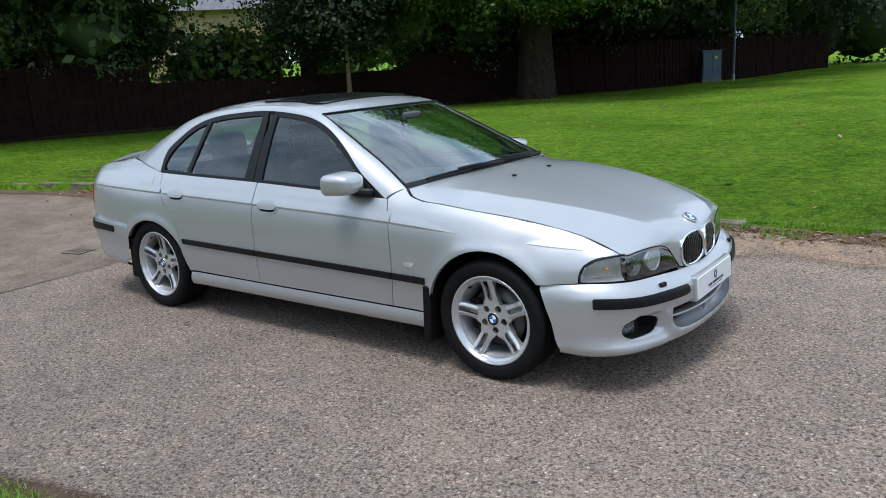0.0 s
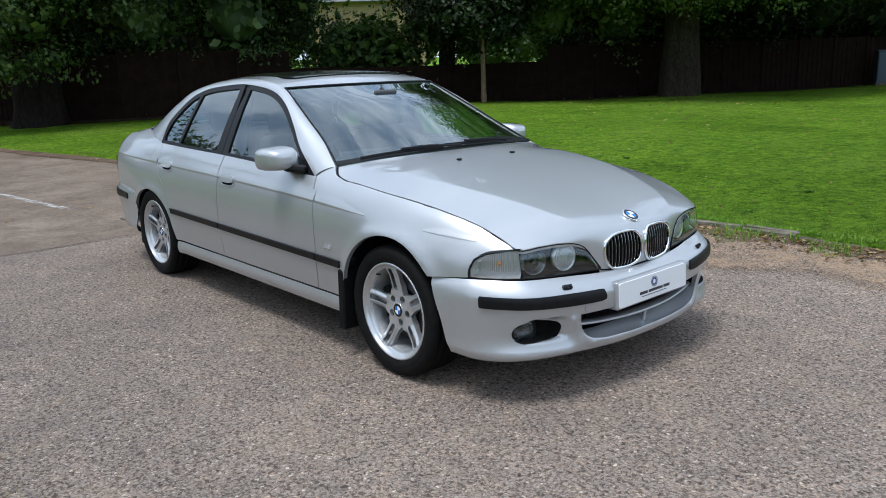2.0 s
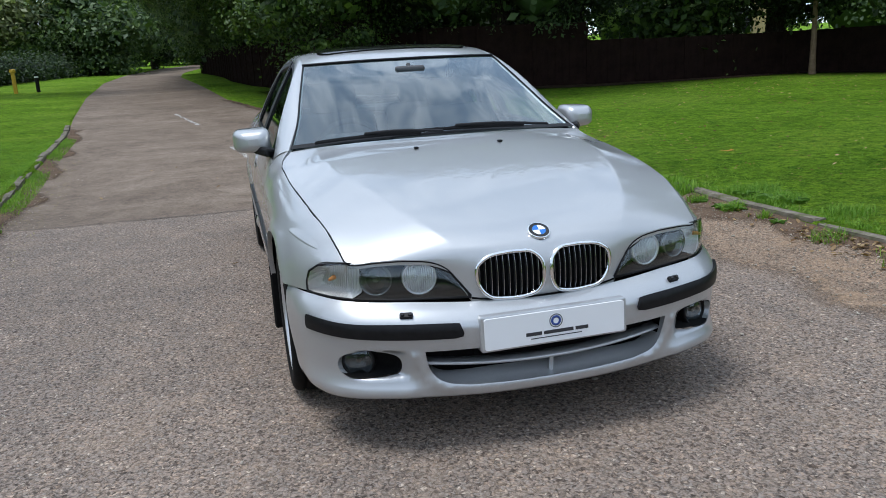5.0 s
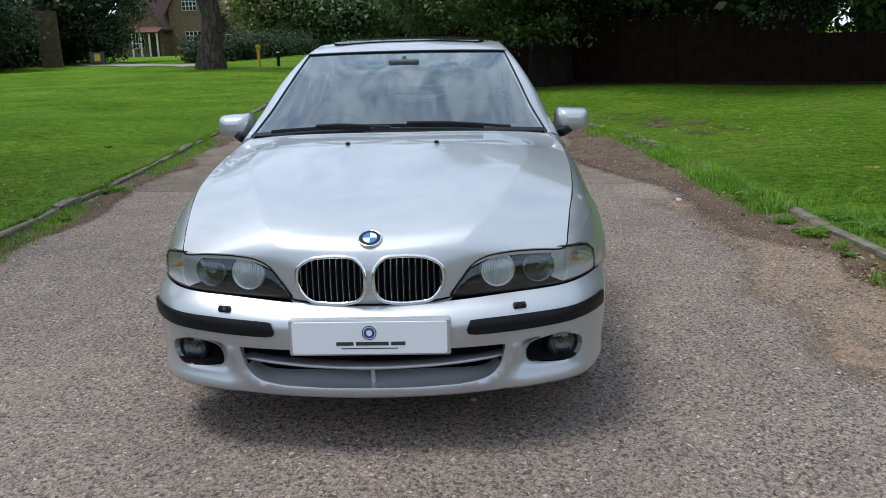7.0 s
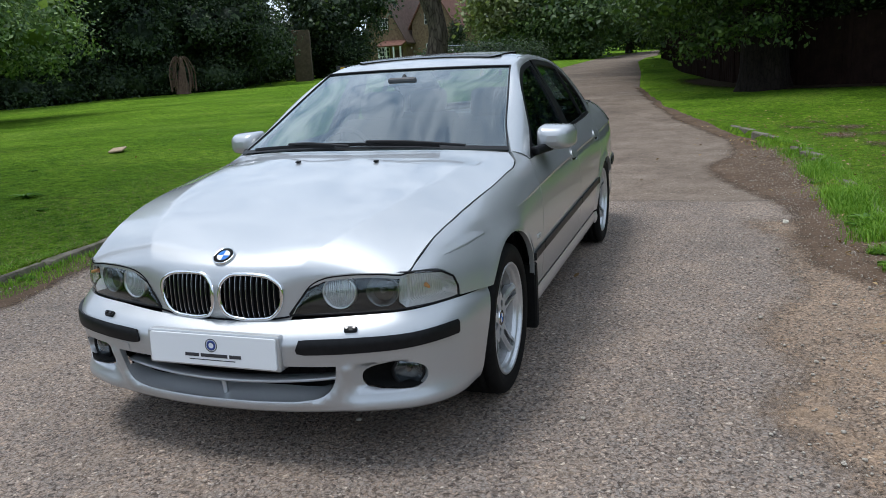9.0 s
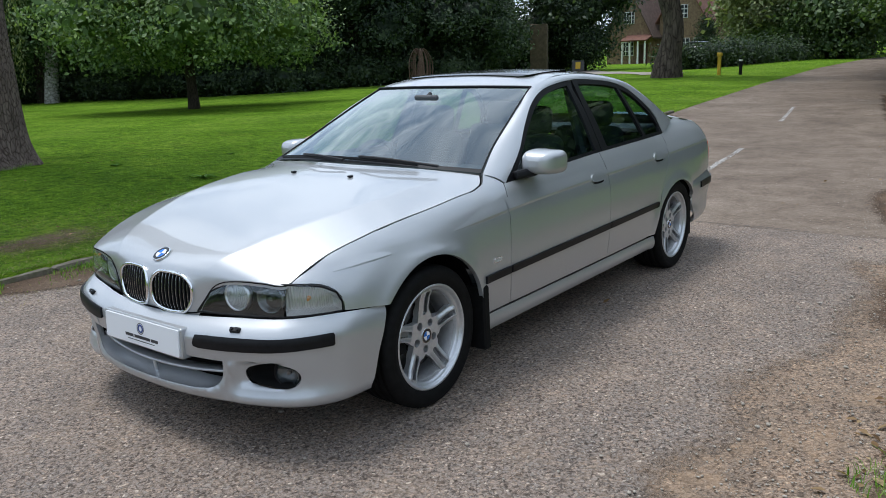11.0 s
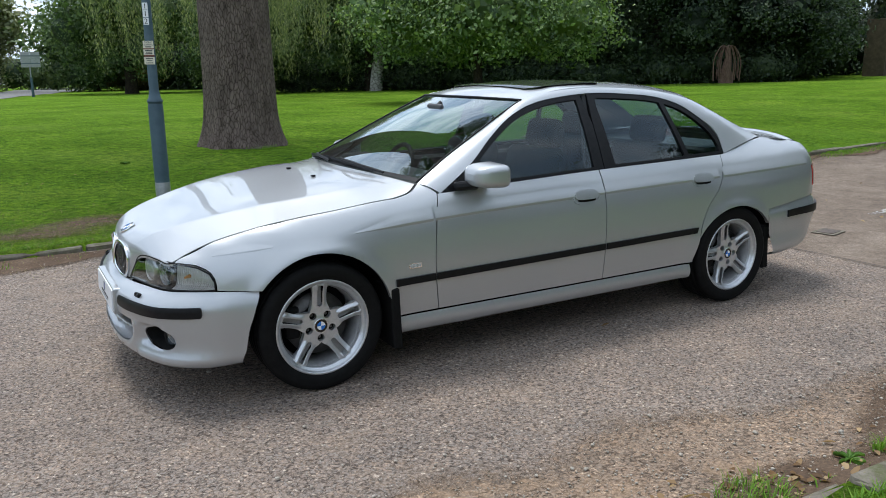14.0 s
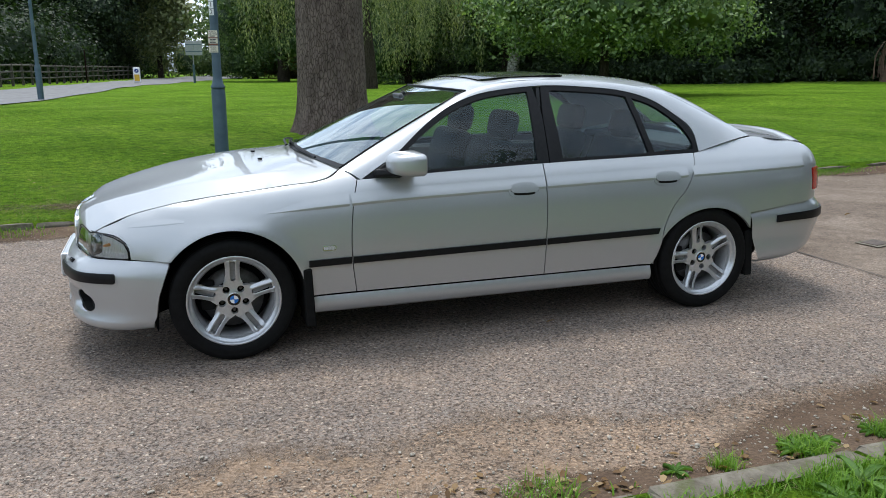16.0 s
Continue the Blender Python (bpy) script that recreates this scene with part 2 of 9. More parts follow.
# ---- mesh helpers ----
def mesh_np(name, verts, faces, material=None, smooth=False):
    """A mesh from arrays: verts (n, 3), faces (m, k)."""
    verts, faces = np.asarray(verts, np.float32), np.asarray(faces, np.int32)
    me = bpy.data.meshes.new(name)
    me.vertices.add(len(verts))
    me.vertices.foreach_set("co", verts.ravel())
    me.loops.add(faces.size)
    me.loops.foreach_set("vertex_index", faces.ravel())
    me.polygons.add(len(faces))
    me.polygons.foreach_set("loop_start", np.arange(len(faces), dtype=np.int32) * faces.shape[1])
    me.update(calc_edges=True)
    if smooth:
        me.polygons.foreach_set("use_smooth", np.ones(len(faces), bool))
    if material:
        me.materials.append(material)
    return me


def part(name, bm, material, parent=None, label="", smooth=False):
    """Links a bmesh as one mesh object under a thing or a part."""
    me = bpy.data.meshes.new(name)
    bm.normal_update()
    bm.to_mesh(me)
    bm.free()
    return part_mesh(name, me, material, parent, label, smooth)


def part_mesh(name, me, material=None, parent=None, label="", smooth=False):
    if material and not me.materials:
        me.materials.append(material)
    if smooth:
        me.polygons.foreach_set("use_smooth", np.ones(len(me.polygons), bool))
    ob = new(name, me)
    if parent:
        ob.parent = parent
    return tagged(ob, label)


def thing(name, label, category, m=None, group="", kind=""):
    ob = new(name)
    if m is not None:
        ob.matrix_basis = m
    return tagged(ob, label, category, group, kind)


def box(bm, size, at=(0, 0, 0), bevel=0.0, turn=None, segments=1):
    m = Matrix.LocRotScale(Vector(at), turn or Euler((0, 0, 0)), Vector(size))
    vs = bmesh.ops.create_cube(bm, size=1.0, matrix=m)["verts"]
    if bevel:
        es = list({e for v in vs for e in v.link_edges})
        bmesh.ops.bevel(bm, geom=es, offset=bevel, segments=segments, affect="EDGES", profile=0.5)
    return bm


def rod(bm, a, b, r0, r1=None, n=10, caps=True):
    a, b = Vector(a), Vector(b)
    d = b - a
    m = Matrix.Translation((a + b) / 2) @ d.to_track_quat("Z", "Y").to_matrix().to_4x4()
    bmesh.ops.create_cone(bm, cap_ends=caps, segments=n, radius1=r0, radius2=r0 if r1 is None else r1, depth=d.length, matrix=m)
    return bm


def rings(loops, closed=True):
    """A skin over equally long loops of points."""
    n = len(loops[0])
    verts = np.concatenate([np.asarray(l, float) for l in loops])
    faces = []
    for i in range(len(loops) - 1):
        for j in range(n if closed else n - 1):
            k = (j + 1) % n
            faces.append((i * n + j, i * n + k, (i + 1) * n + k, (i + 1) * n + j))
    return verts, faces


def fn(xs, ys):
    xs, ys = np.array(xs, float), np.array(ys, float)
    o = np.argsort(xs)
    return lambda x: np.interp(x, xs[o], ys[o])


# ---- the lie of the land ----
ROAD_R = fn([60, 10, 4, 1.5, -2, -5, -9, -13, -19, -30, -48, -65, -85, -110, -150], [1.2, -2.2, -2.65, -2.85, -3.2, -3.42, -3.85, -4.2, -5.0, -6.3, -7.9, -8.4, -7.0, -2.0, 10.0])
ROAD_L = fn([60, 10, 5, 2, -4, -6.5, -9, -12, -15.5, -24, -36, -46, -54, -65, -85, -110, -150], [6.5, 3.0, 2.85, 2.78, 2.78, 2.62, 1.98, 1.3, 0.45, -0.9, -1.9, -2.9, -3.7, -3.9, -2.4, 3.0, 15.0])


def rise(x):
    t = np.maximum(0, -np.asarray(x, float) - 7)
    return 0.0195 * t * t / (t + 6)


def swell(x, y):
    return 0.03 * np.sin(0.31 * x + 1.0) * np.sin(0.27 * y) + 0.02 * np.sin(0.83 * x + 0.5 * y)


def land(x, y):
    """Height of the turf."""
    x, y = np.asarray(x, float), np.asarray(y, float)
    out = np.maximum(y - ROAD_L(x), ROAD_R(x) - y)
    verge = 0.11 + 0.13 * np.clip(out / 5.0, 0, 1) + swell(x, y) * np.clip(out / 4.0, 0, 1)
    verge = np.where(x < -8, verge - 0.09 * np.clip((-8 - x) / 6, 0, 1), verge)
    fall = -0.011 * np.maximum(0, -y - 16) * (x > -200)
    z = rise(x) + np.where(out > 0, verge + fall, -0.12)
    return z


def road_z(x, y):
    x, y = np.asarray(x, float), np.asarray(y, float)
    edge = ROAD_L(x) - y
    up = 0.085 * np.clip(1 - edge / 1.0, 0, 1) ** 2 * np.clip((x + 9) / 4, 0, 1)
    edge = y - ROAD_R(x)
    up = up + 0.05 * np.clip(1 - edge / 0.5, 0, 1) ** 2
    return rise(x) + up


def spread(stops):
    """Coordinates from stretches (from, to, step)."""
    return np.unique(np.round(np.concatenate([np.arange(a, b + 1e-6, s) for a, b, s in stops]), 3))


def build_ground():
    gx = spread([(-400, -120, 20), (-120, -40, 4), (-40, -12, 1), (-12, 8, 0.5), (8, 40, 2), (40, 400, 30)])
    gy = spread([(-400, -100, 25), (-100, -40, 4), (-40, -9, 1), (-9, -6, 0.5), (-6, 4, 0.1), (4, 8, 0.4), (8, 40, 1), (40, 100, 5), (100, 400, 30)])
    xx, yy = np.meshgrid(gx, gy, indexing="ij")
    zz = land(xx, yy)
    nx, ny = len(gx), len(gy)
    idx = np.arange(nx * ny).reshape(nx, ny)
    f = np.stack([idx[:-1, :-1], idx[1:, :-1], idx[1:, 1:], idx[:-1, 1:]], -1).reshape(-1, 4)
    ob = new("ground", mesh_np("ground", np.stack([xx, yy, zz], -1).reshape(-1, 3), f, M_LAWN, True))
    tagged(ob, "mown green lawn with yellowed patches", "lawn", kind="structure")


def strip(name, xs, left, right, z, n, material, lift=0.0):
    """A sheet between two lines over x, laid at height z."""
    s = np.linspace(0, 1, n)
    xx = np.repeat(xs[:, None], n, 1)
    yy = right(xs)[:, None] * (1 - s) + left(xs)[:, None] * s
    zz = z(xx, yy) + lift
    idx = np.arange(xx.size).reshape(xx.shape)
    f = np.stack([idx[:-1, :-1], idx[1:, :-1], idx[1:, 1:], idx[:-1, 1:]], -1).reshape(-1, 4)
    return mesh_np(name, np.stack([xx, yy, zz], -1).reshape(-1, 3), f, material, True)


def build_road():
    near = np.linspace(-3.1, 60, 211)
    far = np.concatenate([np.linspace(-150, -42, 37), np.linspace(-40, -2.9, 75)])
    tagged(new("road", strip("road", near, lambda x: ROAD_L(x) + 0.02, lambda x: ROAD_R(x) - 0.02, road_z, 40, M_CHIP)),
           "worn brown-grey asphalt road with loose chippings", "road", kind="structure")
    tagged(new("road_far", strip("road_far", far, lambda x: ROAD_L(x) + 0.02, lambda x: ROAD_R(x) - 0.02, road_z, 40, M_SLAB, -0.004)),
           "smoother old road surface with patched joints", "road", kind="structure")


build_ground()
build_road()

# ---- car: surfaces ----
from mathutils.geometry import delaunay_2d_cdt


def curve(xs, ys):
    """A smooth curve through values ys (numbers or vectors) at rising xs, with no overshoot."""
    xs, ys = np.asarray(xs, float), np.asarray(ys, float)
    flat = ys.ndim == 1
    if flat:
        ys = ys[:, None]
    h = np.diff(xs)[:, None]
    d = np.diff(ys, axis=0) / h
    m = np.zeros_like(ys)
    m[0], m[-1] = d[0], d[-1]
    if len(xs) > 2:
        a, b = d[:-1], d[1:]
        w1, w2 = 2 * h[1:] + h[:-1], h[1:] + 2 * h[:-1]
        with np.errstate(divide="ignore", invalid="ignore"):
            hm = (w1 + w2) / (w1 / a + w2 / b)
        m[1:-1] = np.where(a * b > 0, hm, 0)

    def at(x):
        x = np.clip(np.asarray(x, float), xs[0], xs[-1])
        i = np.clip(np.searchsorted(xs, x) - 1, 0, len(xs) - 2)
        hh = (xs[i + 1] - xs[i])[..., None]
        t = ((x - xs[i])[..., None]) / hh
        r = ((1 + 2 * t) * (1 - t) ** 2 * ys[i] + t * (1 - t) ** 2 * hh * m[i]
             + t * t * (3 - 2 * t) * ys[i + 1] + t * t * (t - 1) * hh * m[i + 1])
        return r[..., 0] if flat else r
    return at


def bend(pts, n, loop=False):
    """n points along a smooth curve through pts, evenly spaced."""
    pts = np.asarray(pts, float)
    if loop:
        k = len(pts)
        pts = np.concatenate([pts[-3:], pts, pts[:3]])
    s = np.concatenate([[0], np.cumsum(np.linalg.norm(np.diff(pts, axis=0), axis=1))])
    c = natural(s, pts)
    lo, hi = (s[3], s[3 + k]) if loop else (s[0], s[-1])
    fine = c(np.linspace(lo, hi, 800))
    L = np.concatenate([[0], np.cumsum(np.linalg.norm(np.diff(fine, axis=0), axis=1))])
    q = np.linspace(0, L[-1], n + 1)[:-1] if loop else np.linspace(0, L[-1], n)
    return np.stack([np.interp(q, L, fine[:, j]) for j in range(fine.shape[1])], -1)


def natural(xs, ys):
    """Catmull-Rom through vectors ys at rising xs."""
    xs, ys = np.asarray(xs, float), np.asarray(ys, float)
    m = np.zeros_like(ys)
    d = np.diff(ys, axis=0) / np.diff(xs)[:, None]
    m[0], m[-1] = d[0], d[-1]
    h = np.diff(xs)[:, None]
    m[1:-1] = (d[:-1] * h[1:] + d[1:] * h[:-1]) / (h[1:] + h[:-1])

    def at(x):
        x = np.clip(np.asarray(x, float), xs[0], xs[-1])
        i = np.clip(np.searchsorted(xs, x) - 1, 0, len(xs) - 2)
        hh = (xs[i + 1] - xs[i])[..., None]
        t = (x - xs[i])[..., None] / hh
        return ((1 + 2 * t) * (1 - t) ** 2 * ys[i] + t * (1 - t) ** 2 * hh * m[i]
                + t * t * (3 - 2 * t) * ys[i + 1] + t * t * (t - 1) * hh * m[i + 1])
    return at


def inside(poly, p):
    """Which points p (n, 2) lie in the closed outline poly."""
    poly = np.asarray(poly, float)
    x, y = p[:, 0], p[:, 1]
    r = np.zeros(len(p), bool)
    j = len(poly) - 1
    for i in range(len(poly)):
        (xi, yi), (xj, yj) = poly[i], poly[j]
        if yi != yj:
            r ^= ((yi > y) != (yj > y)) & (x < (xj - xi) * (y - yi) / (yj - yi) + xi)
        j = i
    return r


def resample(poly, step):
    out = []
    poly = [np.asarray(p, float) for p in poly]
    for a, b in zip(poly, poly[1:] + poly[:1]):
        k = max(1, int(math.ceil(np.linalg.norm(b - a) / step)))
        out += [a + (b - a) * i / k for i in range(k)]
    keep = [out[0]]
    for p in out[1:]:
        if np.linalg.norm(p - keep[-1]) > step * 0.12:
            keep.append(p)
    return np.array(keep)


def shrink(poly, d):
    """Moves a closed outline inwards by d."""
    p = np.asarray(poly, float)
    area = np.sum(p[:, 0] * np.roll(p[:, 1], -1) - np.roll(p[:, 0], -1) * p[:, 1])
    e0, e1 = p - np.roll(p, 1, 0), np.roll(p, -1, 0) - p
    n0, n1 = (np.stack([-e[:, 1], e[:, 0]], -1) / np.maximum(1e-9, np.linalg.norm(e, axis=1))[:, None] for e in (e0, e1))
    n = n0 + n1
    n /= np.maximum(0.35, np.sum(n * n, 1) / 2)[:, None]
    return p + n * d * (1 if area > 0 else -1)


def skin(f, outer, holes=(), step=0.03, lift=0.0, gap=0.0025, rim=0.014, out=(0, 1, 0)):
    """A panel on the surface f(a, b): vertices, triangles and normals; its edges turn inwards by rim."""
    loops = [shrink(resample(outer, step), gap)] + [shrink(resample(h, step), -gap) for h in holes]
    lo, hi = loops[0].min(0), loops[0].max(0)
    ga, gb = np.meshgrid(np.arange(lo[0] + step / 2, hi[0], step), np.arange(lo[1] + step / 2, hi[1], step), indexing="ij")
    ga = ga + (np.arange(ga.shape[1]) % 2)[None, :] * step / 2
    g = np.stack([ga.ravel(), gb.ravel()], -1)
    ok = inside(loops[0], g)
    for h in loops[1:]:
        ok &= ~inside(h, g)
    g = g[ok]
    edge = np.concatenate(loops)
    d = np.min(np.linalg.norm(g[:, None, :] - edge[None], axis=2), axis=1) if len(g) else np.zeros(0)
    g = g[d > step * 0.5]
    pts = np.concatenate([edge, g])
    edges, k = [], 0
    for l in loops:
        edges += [(k + i, k + (i + 1) % len(l)) for i in range(len(l))]
        k += len(l)
    vs, _, fs, *_ = delaunay_2d_cdt([Vector(p) for p in pts], edges, [], 0, 1e-7)
    ab = np.array([tuple(v) for v in vs])
    tri = np.array([t for t in fs if len(t) == 3])
    cen = ab[tri].mean(1)
    ok = inside(loops[0], cen)
    for h in loops[1:]:
        ok &= ~inside(h, cen)
    tri = tri[ok]
    P, N = surface(f, ab, out)
    P = P + N * lift
    a, b, c = (P[tri[:, i]] for i in range(3))
    flip = np.sum(np.cross(b - a, c - a) * N[tri].mean(1), 1) < 0
    tri[flip] = tri[flip][:, ::-1]
    if rim:
        count = {}
        for t in tri:
            for i in range(3):
                e = (t[i], t[(i + 1) % 3])
                count[e] = count.get(e, 0) + 1
        border = [e for e in count if (e[1], e[0]) not in count]
        V, T, NN = [P], [tri], [N]
        base = len(P)
        i0, i1 = np.array([e[0] for e in border]), np.array([e[1] for e in border])
        tang = P[i1] - P[i0]
        side = np.cross(tang, (N[i0] + N[i1]) / 2)
        side /= np.maximum(1e-9, np.linalg.norm(side, axis=1))[:, None]
        m = len(border)
        V += [P[i0], P[i1], P[i1] - N[i1] * rim, P[i0] - N[i0] * rim]
        NN += [side] * 4
        q = np.arange(m)
        T += [np.stack([base + m + q, base + q, base + 3 * m + q], -1), np.stack([base + m + q, base + 3 * m + q, base + 2 * m + q], -1)]
        return np.concatenate(V), np.concatenate(T), np.concatenate(NN)
    return P, tri, N


def surface(f, ab, out):
    e = 0.002
    P = f(ab[:, 0], ab[:, 1])
    da = f(ab[:, 0] + e, ab[:, 1]) - f(ab[:, 0] - e, ab[:, 1])
    db = f(ab[:, 0], ab[:, 1] + e) - f(ab[:, 0], ab[:, 1] - e)
    n = np.cross(da, db)
    n /= np.maximum(1e-12, np.linalg.norm(n, axis=1))[:, None]
    o = np.array(out(P)) if callable(out) else np.broadcast_to(np.array(out, float), P.shape)
    s = np.sign(np.sum(n * o, 1))
    s[s == 0] = 1
    return P, n * s[:, None]


def shell_mesh(name, V, T, N, material, mirror=False):
    V, T, N = np.array(V), np.array(T), np.array(N)
    if mirror:
        V, N, T = V * [1, -1, 1], N * [1, -1, 1], T[:, ::-1]
    me = mesh_np(name, V, T, material, True)
    me.normals_split_custom_set_from_vertices([tuple(n) for n in N])
    return me


def panel(name, parent, material, data, side=1, label=""):
    return part_mesh(name, shell_mesh(name, *data, material, side < 0), None, parent, label)


def loft(rows, nu, nv, power=2.4, xpower=2.0, both=True):
    """A grid over rows of (centre x, centre z, edge x, edge y, edge z), smooth along and across; the edge row is mirrored."""
    r = np.asarray(rows, float)
    t = np.concatenate([[0], np.cumsum(np.linalg.norm(np.diff(r[:, [0, 1]], axis=0), axis=1) + np.linalg.norm(np.diff(r[:, 2:], axis=0), axis=1))])
    c = natural(t, r)
    q = c(np.linspace(0, t[-1], nu))
    w = np.linspace(1, -1 if both else 0, nv)
    aw = np.abs(w)
    x = q[:, 0:1] + (q[:, 2:3] - q[:, 0:1]) * aw ** xpower
    z = q[:, 1:2] + (q[:, 4:5] - q[:, 1:2]) * aw ** power
    y = q[:, 3:4] * w
    return np.stack([x, y, z], -1)


def grid_mesh(name, g, material, rim=0.0, inward=(0, 0, -1), closed=False, skip=None):
    """A smooth mesh over a grid of points; rim turns its border in that way."""
    nu, nv = g.shape[:2]
    idx = np.arange(nu * nv).reshape(nu, nv)
    f = np.stack([idx[:-1, :-1], idx[1:, :-1], idx[1:, 1:], idx[:-1, 1:]], -1).reshape(-1, 4)
    v = g.reshape(-1, 3)
    if skip is not None:
        f = f[~skip.ravel()[f].all(1)]
    if closed:
        f = np.concatenate([f, np.stack([idx[:-1, -1], idx[1:, -1], idx[1:, 0], idx[:-1, 0]], -1)])
    me = mesh_np(name, v, f, material, True)
    if rim:
        border = np.concatenate([idx[0, :], idx[1:, -1], idx[-1, -2::-1], idx[-2::-1, 0]])
        b = v[border]
        k = len(v)
        n = len(border)
        vv = np.concatenate([v, b, b + np.asarray(inward, float) * rim])
        i = np.arange(n - 1)
        ff = np.concatenate([f, np.stack([k + i, k + i + 1, k + n + i + 1, k + n + i], -1)])
        me = mesh_np(name, vv, ff, material, True)
    return me


def lathe(profile, n=64, axis="y"):
    """Rings about the y axis from (radius, y) pairs."""
    a = np.linspace(0, 2 * math.pi, n, endpoint=False)
    p = np.asarray(profile, float)
    v = np.stack([p[:, 0:1] * np.cos(a), np.repeat(p[:, 1:2], n, 1), p[:, 0:1] * np.sin(a)], -1)
    idx = np.arange(len(p) * n).reshape(len(p), n)
    nx = np.roll(idx, -1, 1)
    f = np.stack([idx[:-1], nx[:-1], nx[1:], idx[1:]], -1).reshape(-1, 4)
    return v.reshape(-1, 3), f


def tube(path, r, n=8, closed=False):
    """A round bar along points; r: one radius or one for each point."""
    p = np.asarray(path, float)
    r = np.broadcast_to(np.asarray(r, float), (len(p),))
    t = np.gradient(p, axis=0)
    if closed:
        t = np.roll(p, -1, 0) - np.roll(p, 1, 0)
    t /= np.linalg.norm(t, axis=1)[:, None]
    up = np.array([0.0, 0.0, 1.0]) if abs(t[:, 2]).max() < 0.95 else np.array([0.31, 0.95, 0.05])
    s = np.cross(t, up)
    s /= np.maximum(1e-9, np.linalg.norm(s, axis=1))[:, None]
    q = np.cross(s, t)
    a = np.linspace(0, 2 * math.pi, n, endpoint=False)
    v = p[:, None] + r[:, None, None] * (np.cos(a)[None, :, None] * s[:, None] + np.sin(a)[None, :, None] * q[:, None])
    idx = np.arange(len(p) * n).reshape(len(p), n)
    nx = np.roll(idx, -1, 1)
    f = np.stack([idx[:-1], nx[:-1], nx[1:], idx[1:]], -1).reshape(-1, 4)
    if closed:
        f = np.concatenate([f, np.stack([idx[-1], nx[-1], nx[0], idx[0]], -1)])
    return v.reshape(-1, 3), f


def ribbon(path, normal, half, thick):
    """A flat bar along points, half wide across the normal, thick along it, with a chamfered face."""
    p, nrm = np.asarray(path, float), np.asarray(normal, float)
    nrm = np.broadcast_to(nrm, p.shape)
    t = np.gradient(p, axis=0)
    t /= np.linalg.norm(t, axis=1)[:, None]
    s = np.cross(t, nrm)
    s /= np.linalg.norm(s, axis=1)[:, None]
    half = np.broadcast_to(np.asarray(half, float), (len(p),))[:, None]
    c = thick * 0.35
    ring = [p + s * half, p + s * half + nrm * (thick - c), p + s * (half - c) + nrm * thick, p - s * (half - c) + nrm * thick, p - s * half + nrm * (thick - c), p - s * half]
    v = np.stack(ring, 1)
    n, k = v.shape[:2]
    idx = np.arange(n * k).reshape(n, k)
    nx = np.roll(idx, -1, 1)
    f = [tuple(q) for q in np.stack([idx[:-1], nx[:-1], nx[1:], idx[1:]], -1).reshape(-1, 4)]
    bm = bmesh.new()
    bv = [bm.verts.new(x) for x in v.reshape(-1, 3)]
    for q in f:
        bm.faces.new([bv[i] for i in q])
    bm.faces.new([bv[i] for i in idx[0]])
    bm.faces.new([bv[i] for i in idx[-1][::-1]])
    bmesh.ops.recalc_face_normals(bm, faces=bm.faces)
    return bm


def prism(outline, depth, bevel=0.0):
    """A slab with this outline in x, y and this depth along -z."""
    bm = bmesh.new()
    vs = [bm.verts.new((x, y, 0)) for x, y in outline]
    f = bm.faces.new(vs)
    r = bmesh.ops.extrude_face_region(bm, geom=[f])
    bmesh.ops.translate(bm, vec=(0, 0, -depth), verts=[g for g in r["geom"] if isinstance(g, bmesh.types.BMVert)])
    bmesh.ops.recalc_face_normals(bm, faces=bm.faces)
    if bevel:
        top = [e for e in bm.edges if all(abs(v.co.z) < 1e-6 for v in e.verts)]
        bmesh.ops.bevel(bm, geom=top, offset=bevel, segments=2, affect="EDGES", profile=0.5)
    return bm


def rounded(w, h, r, n=5):
    """Outline of a rounded rectangle, w wide and h high."""
    out = []
    for cx, cy, a0 in ((w / 2 - r, h / 2 - r, 0), (-w / 2 + r, h / 2 - r, 90), (-w / 2 + r, -h / 2 + r, 180), (w / 2 - r, -h / 2 + r, 270)):
        for i in range(n + 1):
            a = radians(a0 + 90 * i / n)
            out.append((cx + r * math.cos(a), cy + r * math.sin(a)))
    return out


def facing(at, normal, up=(0, 0, 1)):
    """The pose that turns +z to the normal and +y up, at a place."""
    z = Vector(normal).normalized()
    x = Vector(up).cross(z).normalized()
    y = z.cross(x)
    m = Matrix((x, y, z)).transposed().to_4x4()
    m.translation = Vector(at)
    return m

# ---- car: materials ----
def car_paint():
    m = mat("silver_paint", (0.50, 0.51, 0.52), 0.42, 0.62)
    b = bsdf(m)
    b.inputs["Coat Weight"].default_value, b.inputs["Coat Roughness"].default_value = 1.0, 0.012
    b.inputs["Coat IOR"].default_value = 1.52
    v = place(m)
    flake = fbm(m, v, 900.0, 1.0, 0.5)
    paint(m, ramp(m, flake, (0.35, (0.415, 0.426, 0.437)), (0.65, (0.515, 0.528, 0.540))))
    dust = fbm(m, v, 2.5, 5.0, 0.65)
    r = node(m, "ShaderNodeMapRange")
    r.inputs["To Min"].default_value, r.inputs["To Max"].default_value = 0.38, 0.46
    link(m, dust, r.inputs["Value"])
    link(m, r.outputs["Result"], b.inputs["Roughness"])
    return m


